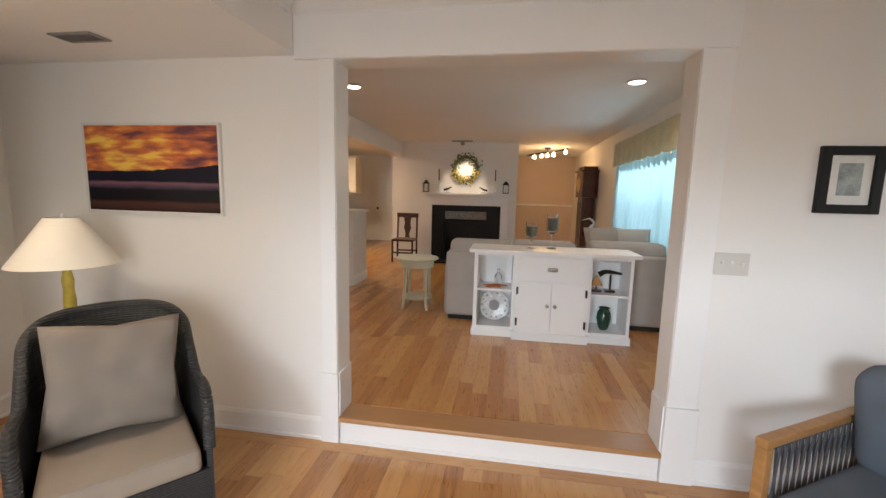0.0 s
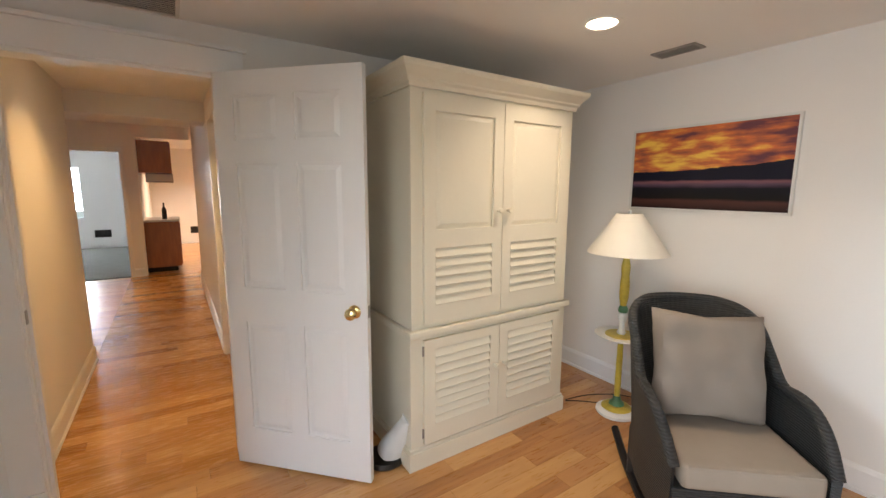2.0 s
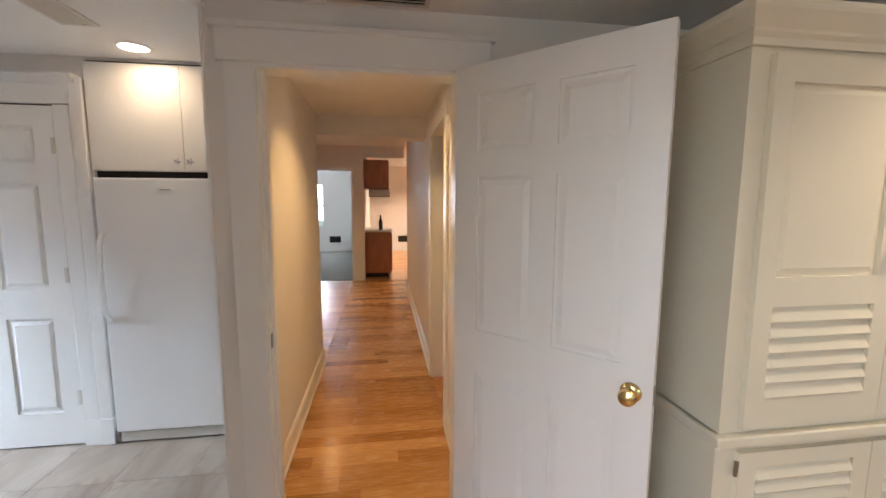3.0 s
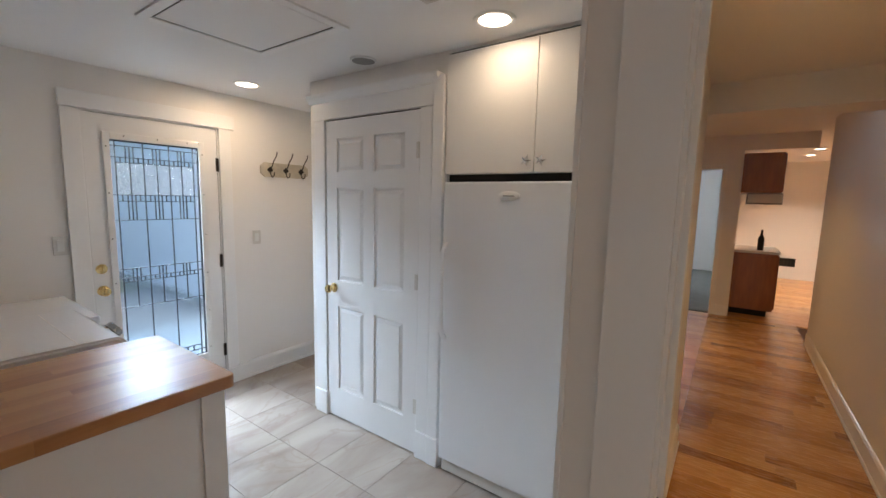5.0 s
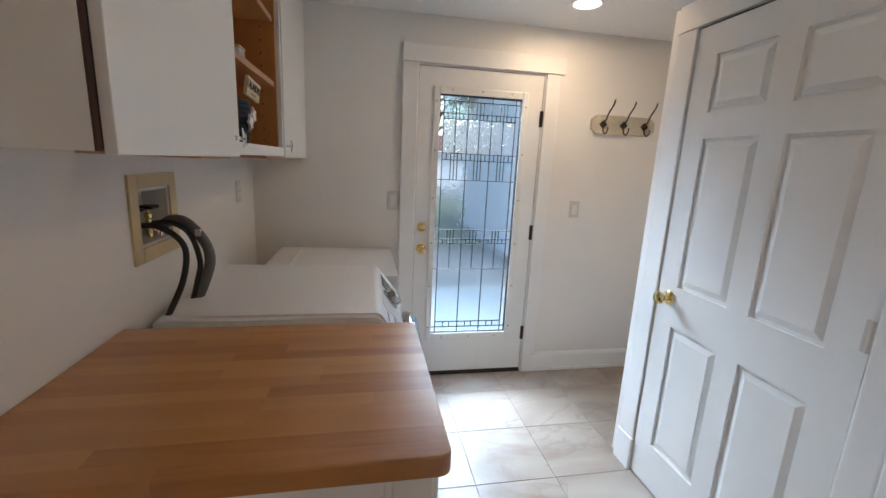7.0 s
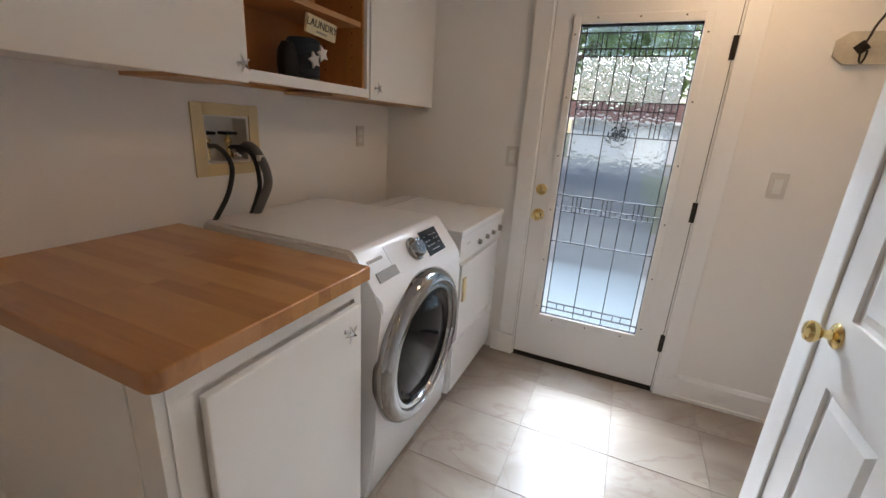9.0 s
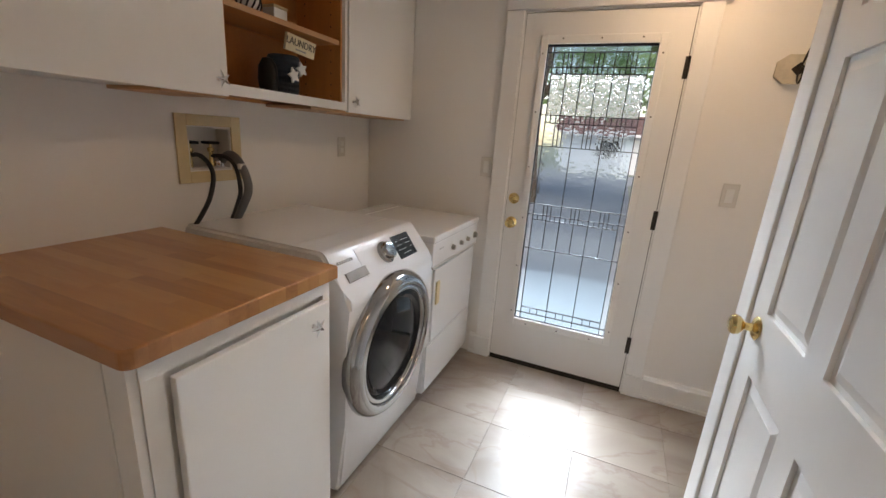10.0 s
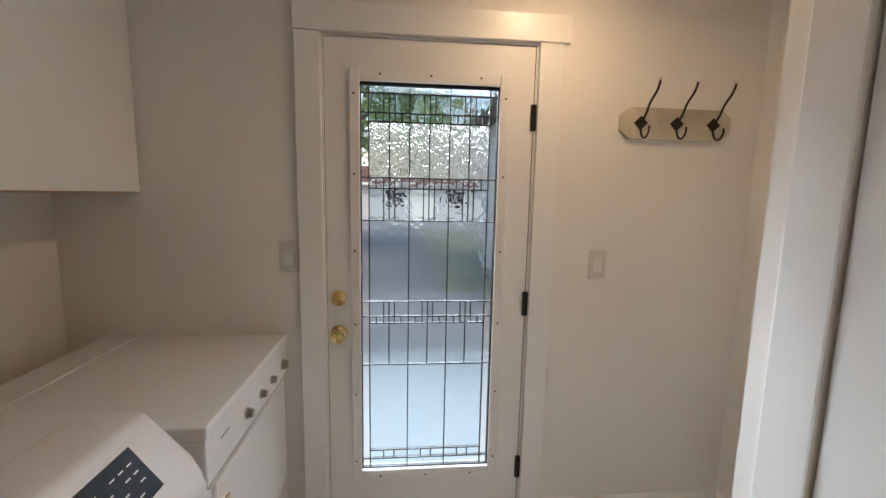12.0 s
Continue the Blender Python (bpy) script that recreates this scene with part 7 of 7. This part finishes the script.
part("track", tube([(-0.42, 0.1, -0.16), (-0.2, 0.0, -0.12), (0.1, 0.05, -0.08), (0.40, -0.1, -0.03)], 0.014, 6), IRON, tr)
part("stem", tube([(0, 0, 0), (0, 0.02, -0.10)], 0.01, 6), IRON, tr)
for x, y, z in ((-0.27, 0.04, -0.19), (-0.12, 0.02, -0.17), (-0.0, 0.03, -0.16), (0.13, 0.04, -0.14), (0.36, -0.08, -0.10)):
    part("globe", lathe([(0, -0.04), (0.028, -0.028), (0.04, 0), (0.028, 0.028), (0.01, 0.04), (0.01, 0.07), (0, 0.07)], 14, Matrix.Translation((x, y, z))), GLOBE, tr, "", True)

# kitchen glimpsed at the side
kc = thing("kitchen_base_cabinet", "white kitchen base cabinets with a pale counter", "cabinet", Matrix.Translation((-3.9, 9.6, LR)))
part("body", one((-0.6, 0, 0.1), (0.7, 0.6, 0.88)), CREAM, kc)
part("counter", one((-0.62, -0.03, 0.88), (0.73, 0.62, 0.92), 0.006), PLATE, kc)
part("kick", one((-0.55, 0.04, 0), (0.65, 0.55, 0.1)), GAPDARK, kc)
ku = thing("kitchen_wall_cabinet", "white kitchen wall cabinets", "cabinet", Matrix.Translation((-3.9, 9.85, 1.50)))
part("body", one((-0.6, 0, 0), (0.72, 0.35, 0.85)), CREAM, ku)
for k in range(3):
    part("door", one((-0.58 + k * 0.44, -0.02, 0.02), (-0.16 + k * 0.44, -0.001, 0.83), 0.004), CREAM, ku)
kd = thing("door_4", "cream panelled kitchen door standing shut", "door", pose(-3.25, 11.585, LR + 0.005, 0, 0, 0), kind="structure")
panel_door(kd, 0.78, 2.02, 0.03)
knob(kd, Matrix.Translation((0.07, -0.015, 0.92)) @ Matrix.Rotation(radians(90), 4, "X"), IRON)

# far kitchenette beyond the hall
fk = thing("brown_base_cabinet", "dark brown base cabinet with a pale worktop", "cabinet", Matrix.Translation((-9.12, -0.45, 0)))
part("body", one((-0.9, -0.26, 0.09), (0.0, 0.25, 0.895)), BROWNW, fk)
part("kick", one((-0.88, -0.26, 0), (-0.05, 0.19, 0.09)), GAPDARK, fk)
part("worktop", one((-0.92, -0.265, 0.895), (0.02, 0.275, 0.93), 0.005), PLATE, fk)
part("door", one((-0.86, 0.2505, 0.12), (-0.46, 0.268, 0.87), 0.003), BROWNW, fk)
part("door", one((-0.44, 0.2505, 0.12), (-0.02, 0.268, 0.87), 0.003), BROWNW, fk)
fu = thing("brown_wall_cabinet", "dark brown wall cabinet hung over the worktop", "cabinet", Matrix.Translation((-9.12, -0.45, 1.74)))
part("body", one((-0.9, -0.26, 0), (0.0, 0.20, 0.54)), BROWNW, fu)
part("door", one((-0.86, 0.2005, 0.01), (-0.03, 0.218, 0.53), 0.003), BROWNW, fu)
mw = thing("wall_shelf_box", "small grey appliance under the wall cabinet", "appliance", Matrix.Translation((-9.4, -0.42, 1.58)))
part("body", one((-0.2, -0.2, 0.0), (0.2, 0.2, 0.155), 0.01), VENTD, mw)
part("front", one((0.2, -0.19, 0.02), (0.212, 0.19, 0.14), 0.004), PLATE, mw)
bt = thing("dark_bottle", "dark glass bottle on the far worktop", "bottle", Matrix.Translation((-9.3, -0.40, 0.93)))
part("bottle", lathe([(0.035, 0), (0.037, 0.01), (0.037, 0.17), (0.014, 0.22), (0.014, 0.29), (0, 0.295)], 16), RUBBER, bt, "", True)

# ---- outdoors ----


def tree(x, y, h, r, seed, name="tree", label="leafy green tree beyond the driveway"):
    random.seed(seed)
    t = thing(name, label, "tree", Matrix.Translation((x, y, -0.16)))
    tr_ = tube([(0, 0, 0), (0.1, 0, h * 0.3), (-0.05, 0.1, h * 0.6), (0, 0, h * 0.85)], h * 0.035, 8, None, h * 0.01)
    tips = []
    for k in range(9):
        a, z = random.uniform(0, 6.28), random.uniform(0.3, 0.75) * h
        tip = Vector((math.cos(a) * r * 0.7, math.sin(a) * r * 0.7, z + h * 0.18))
        tube([(0, 0, z), tip * 0.5 + Vector((0, 0, z * 0.5 + 0.1)), tip], h * 0.012, 5, tr_, 0.01)
        tips.append(tip)
    part("trunk", tr_, BARK, t)
    bm = bmesh.new()
    for k in range(1500):
        c = random.choice(tips) + Vector((random.gauss(0, r * 0.33), random.gauss(0, r * 0.33), random.gauss(0, h * 0.10)))
        d = Vector((random.uniform(-1, 1), random.uniform(-1, 1), random.uniform(-1, 1))).normalized() * random.uniform(0.12, 0.26)
        s = d.cross(Vector((0.3, 0.7, 0.5))).normalized() * 0.1
        bm.faces.new([bm.verts.new(v) for v in (c - d, c + s, c + d, c - s)])
    part("crown", bm, LEAF, t)


for x, y, h, r, s in ((-14, -33, 9, 4, 1), (-8, -36, 11, 4.5, 2), (-2.5, -34, 10, 4, 3), (4, -36, 11, 5, 4), (11, -33, 9, 4, 5), (-1.2, -12.5, 6.5, 2.4, 6), (-20, -34, 10, 4.5, 8)):
    tree(x, y, h, r, s)
tree(-10.6, -7.5, 5, 1.6, 9)
random.seed(12)
bm = bmesh.new()
for k in range(2600):
    c = Vector((random.uniform(-1.1, 2.2), random.uniform(-7.5, -5.2), 0)) + Vector((0, 0, random.uniform(-0.1, 0.9)))
    d = Vector((random.uniform(-1, 1), random.uniform(-1, 1), random.uniform(-0.4, 1))).normalized() * random.uniform(0.04, 0.08)
    s = d.cross(Vector((0.3, 0.7, 0.5))).normalized() * 0.03
    bm.faces.new([bm.verts.new(v) for v in (c - d, c + s, c + d, c - s)])
tagged(part("shrubs", bm, LEAF), "green shrubs beside the driveway", "shrub", "", "stuff")
SIDING = surface("white_siding", (0.56, 0.59, 0.63), 0.6, var=0.05, scale=2, bump=0.01)
ho = thing("house", "pale sided house with a red-brown roof across the street", "house", Matrix.Translation((-7.5, -29.5, -0.16)))
part("wall", one((-8, -3, 0), (8, 0, 2.32)), SIDING, ho)
part("roof", profile_run([(0.6, 2.3), (0.6, 2.42), (-1.5, 3.5), (-3.6, 2.42), (-3.6, 2.3)], -8.5, 8.5), REDROOF, ho)
part("fascia", one((-8.5, 0.45, 2.2), (8.5, 0.62, 2.36)), TRIM, ho)
for x in (-6, -2.4, 1.2, 5.2):
    w_ = part("window", lattice(bmesh.new(), (x - 0.6, x - 0.52, x - 0.03, x + 0.03, x + 0.52, x + 0.6), (0.85, 0.93, 1.92, 2.0), [(1, 1), (3, 1)], 0.002, 0.06), TRIM, ho)
    part("pane", one((x - 0.52, 0.003, 0.93), (x + 0.52, 0.02, 1.92)), SCREEN, w_)
part("garage_door", one((2.6, 0.002, 0.0), (4.3, 0.05, 2.05)), TRIM, ho)
gr = thing("garage", "white lap-sided garage wing beside the driveway", "garage", Matrix.Translation((-4.72, -11.2, -0.16)))
part("wall", one((-5.6, 0.0, 0.0), (-0.03, 5.0, 3.1)), SIDING, gr)
part("footing", one((-5.62, -0.02, 0.0), (-0.008, 5.02, 0.16)), DRIVE, gr)
lap = bmesh.new()
for v in ((0, 0, 0), (0.028, 0, 0), (0.010, 0, 0.155), (0, 0, 0.155), (0, 4.9, 0), (0.028, 4.9, 0), (0.010, 4.9, 0.155), (0, 4.9, 0.155)):
    lap.verts.new(v)
lap.verts.ensure_lookup_table()
for q in ((0, 1, 2, 3), (7, 6, 5, 4), (0, 4, 5, 1), (1, 5, 6, 2), (2, 6, 7, 3), (3, 7, 4, 0)):
    lap.faces.new([lap.verts[k] for k in q])
first = part("siding_board", lap, SIDING, gr)
first.location = (-0.03, 0.05, 0.16)
for k in range(1, 19):
    ob = new("siding_board", first.data)
    ob.parent, ob.location = gr, (-0.03, 0.05, 0.16 + 0.155 * k)
for y in (-0.02, 4.95):
    part("corner_board", one((-0.10, y, 0.16), (0.012, y + 0.07, 3.1), 0.004), TRIM, gr)
part("roof", profile_run([(0.35, 3.02), (0.35, 3.14), (-2.8, 4.5), (-5.95, 3.14), (-5.95, 3.02)], -0.3, 5.3, "y"), ROOF, gr)
car = thing("parked_car", "silver car parked at the side of the drive", "car", pose(0.9, -13.5, -0.13, 0, 0, 90))
cprof = [(-2.1, 0.35), (-2.1, 0.75), (-1.3, 0.88), (-0.7, 1.35), (0.8, 1.4), (1.5, 0.95), (2.1, 0.85), (2.15, 0.35)]
bm = bmesh.new()
aa = [bm.verts.new((x, -0.85 + 0.12 * max(0, z - 0.9), z)) for x, z in cprof]
bb = [bm.verts.new((x, 0.85 - 0.12 * max(0, z - 0.9), z)) for x, z in cprof]
for i in range(len(cprof)):
    j = (i + 1) % len(cprof)
    bm.faces.new((aa[i], aa[j], bb[j], bb[i]))
bm.faces.new(aa[::-1])
bm.faces.new(bb)
part("body", bm, ENAMEL, car)
for x in (-1.35, 1.35):
    for y in (-0.80, 0.80):
        wl = part("wheel", lathe([(0.33, -0.1), (0.34, -0.06), (0.34, 0.06), (0.33, 0.1)], 24, Matrix.Translation((x, y, 0.34)) @ Matrix.Rotation(radians(90), 4, "X")), RUBBER, car)
        part("rim", lathe([(0.2, -0.11), (0.2, 0.11)], 18, Matrix.Translation((x, y, 0.34)) @ Matrix.Rotation(radians(90), 4, "X")), STEEL, wl)
part("side_glass", boxes(((-0.6, -0.845, 0.92), (0.7, -0.80, 1.28)), ((-0.6, 0.80, 0.92), (0.7, 0.845, 1.28))), SCREEN, car)

# ---- floor boards and tiles ----


def board_mesh(name, w, l, t, material):
    bm = bmesh.new()
    c = 0.0007
    lo = [bm.verts.new(v) for v in ((0, 0, -t), (w, 0, -t), (w, l, -t), (0, l, -t))]
    mi = [bm.verts.new(v) for v in ((0, 0, -c), (w, 0, -c), (w, l, -c), (0, l, -c))]
    hi = [bm.verts.new(v) for v in ((c, c, 0), (w - c, c, 0), (w - c, l - c, 0), (c, l - c, 0))]
    for p, q in ((lo, mi), (mi, hi)):
        for i in range(4):
            bm.faces.new((p[i], p[(i + 1) % 4], q[(i + 1) % 4], q[i]))
    bm.faces.new(hi)
    me = bpy.data.meshes.new(name)
    bm.to_mesh(me)
    bm.free()
    me.materials.append(material)
    return me


def lay(parent, x0, x1, y0, y1, z, near, mat, matj, seed, w=0.105, lens=(0.32, 0.5, 0.68, 0.93, 1.25)):
    """Strip floor with boards along y; boards inside near=(x0,x1,y0,y1) are parts, the rest one joined part."""
    random.seed(seed)
    cache, joined = {}, bmesh.new()
    count, x = 0, x0
    while x < x1 - 0.01:
        ww = min(w, x1 - x)
        y = y0 - random.uniform(0, 0.6)
        while y < y1 - 0.001:
            L = random.choice(lens)
            a, b = max(y, y0), min(y + L, y1)
            y += L
            if b - a < 0.01:
                continue
            inside = near[0] <= x <= near[1] and near[2] <= (a + b) / 2 <= near[3] and count < 300
            if inside:
                key = (round(ww, 3), round(b - a, 3))
                if key not in cache:
                    cache[key] = board_mesh("board", ww - 0.0007, b - a - 0.0007, 0.014, mat)
                ob = new("board", cache[key])
                ob.parent, ob.location = parent, (x, a, z)
                count += 1
            else:
                box(joined, (x, a, z - 0.0145), (x + ww - 0.0012, b - 0.0012, z - 0.0002))
        x += w
    if joined.faces:
        tagged(part("boards", joined, matj, parent), kind="stuff")
    else:
        joined.free()


FL_MAIN = scene.objects["floor"]
hall_board = new("board", board_mesh("border_board", 0.099, 0.765, 0.014, OAKHALL))
hall_board.parent, hall_board.location = FL_MAIN, (XW - 0.0995, -0.8175, 0.0)
BORDER = [XW, -1.6, -0.3, 0.7, 1.9, 3.1, 4.2]
FL = {o.name: o for o in scene.objects if o.name.startswith("floor") and "kind" in o}
lay(FL["floor"], XW, 4.2, -1.03, YO - 0.11, 0.0, (XW, 1.7, -0.3, YO), OAK, OAKJ, 21)
for xa, xb in zip(BORDER, BORDER[1:]):
    ob = new("board", board_mesh("border_board", 0.108, xb - xa - 0.002, 0.014, OAK))
    ob.parent, ob.matrix_basis = FL["floor"], Matrix.Translation((xb, YO - 0.109, 0)) @ Matrix.Rotation(radians(90), 4, "Z")
lay(FL["floor_living"], -5.5, 2.15, 2.66, 11.5, LR, (-1.2, 1.7, 2.66, 6.0), OAK, OAKJ, 22)
lay(FL["floor_far"], -8.87, XW - 0.1, -0.925, 0.05, 0.0, (-9, -2.8, -1, 1), OAKHALL, OAKJ, 23)
lay(FL["floor_far"], -8.87, -4.87, -3.0, -0.925, 0.0, (9, 9, 9, 9), OAKHALL, OAKJ, 24)
lay(FL["floor_far"], -13.4, -8.87, -0.72, 2.5, 0.0, (9, 9, 9, 9), OAKHALL, OAKJ, 25)
lay(FL["floor_far"], -5.3, XW - 0.1, 0.05, 0.9, 0.0, (9, 9, 9, 9), OAKHALL, OAKJ, 26)
structure("wood_threshold", one((XW, -1.06, 0.001), (-1.64, -1.0, 0.006), 0.002), OAK, "thin oak strip where boards meet tiles", "threshold")
tiles = {}
for ci in range(-2, 6):
    xa, xb = max(-3.335 - 0.402 * ci, -4.48), min(-2.933 - 0.402 * ci, XE)
    if xb - xa < 0.02:
        continue
    for ri in range(-5, 6):
        a, b = max(-2.995 - 0.39 * ri, YS), min(-2.605 - 0.39 * ri, -1.06)
        if b - a < 0.02:
            continue
        key = (round(xb - xa, 3), round(b - a, 3))
        if key not in tiles:
            tiles[key] = board_mesh("tile", key[0] - 0.0025, key[1] - 0.0025, 0.010, TILE)
        ob = new("tile", tiles[key])
        ob.parent, ob.location = FL["floor_laundry"], (xa, a, 0.0)
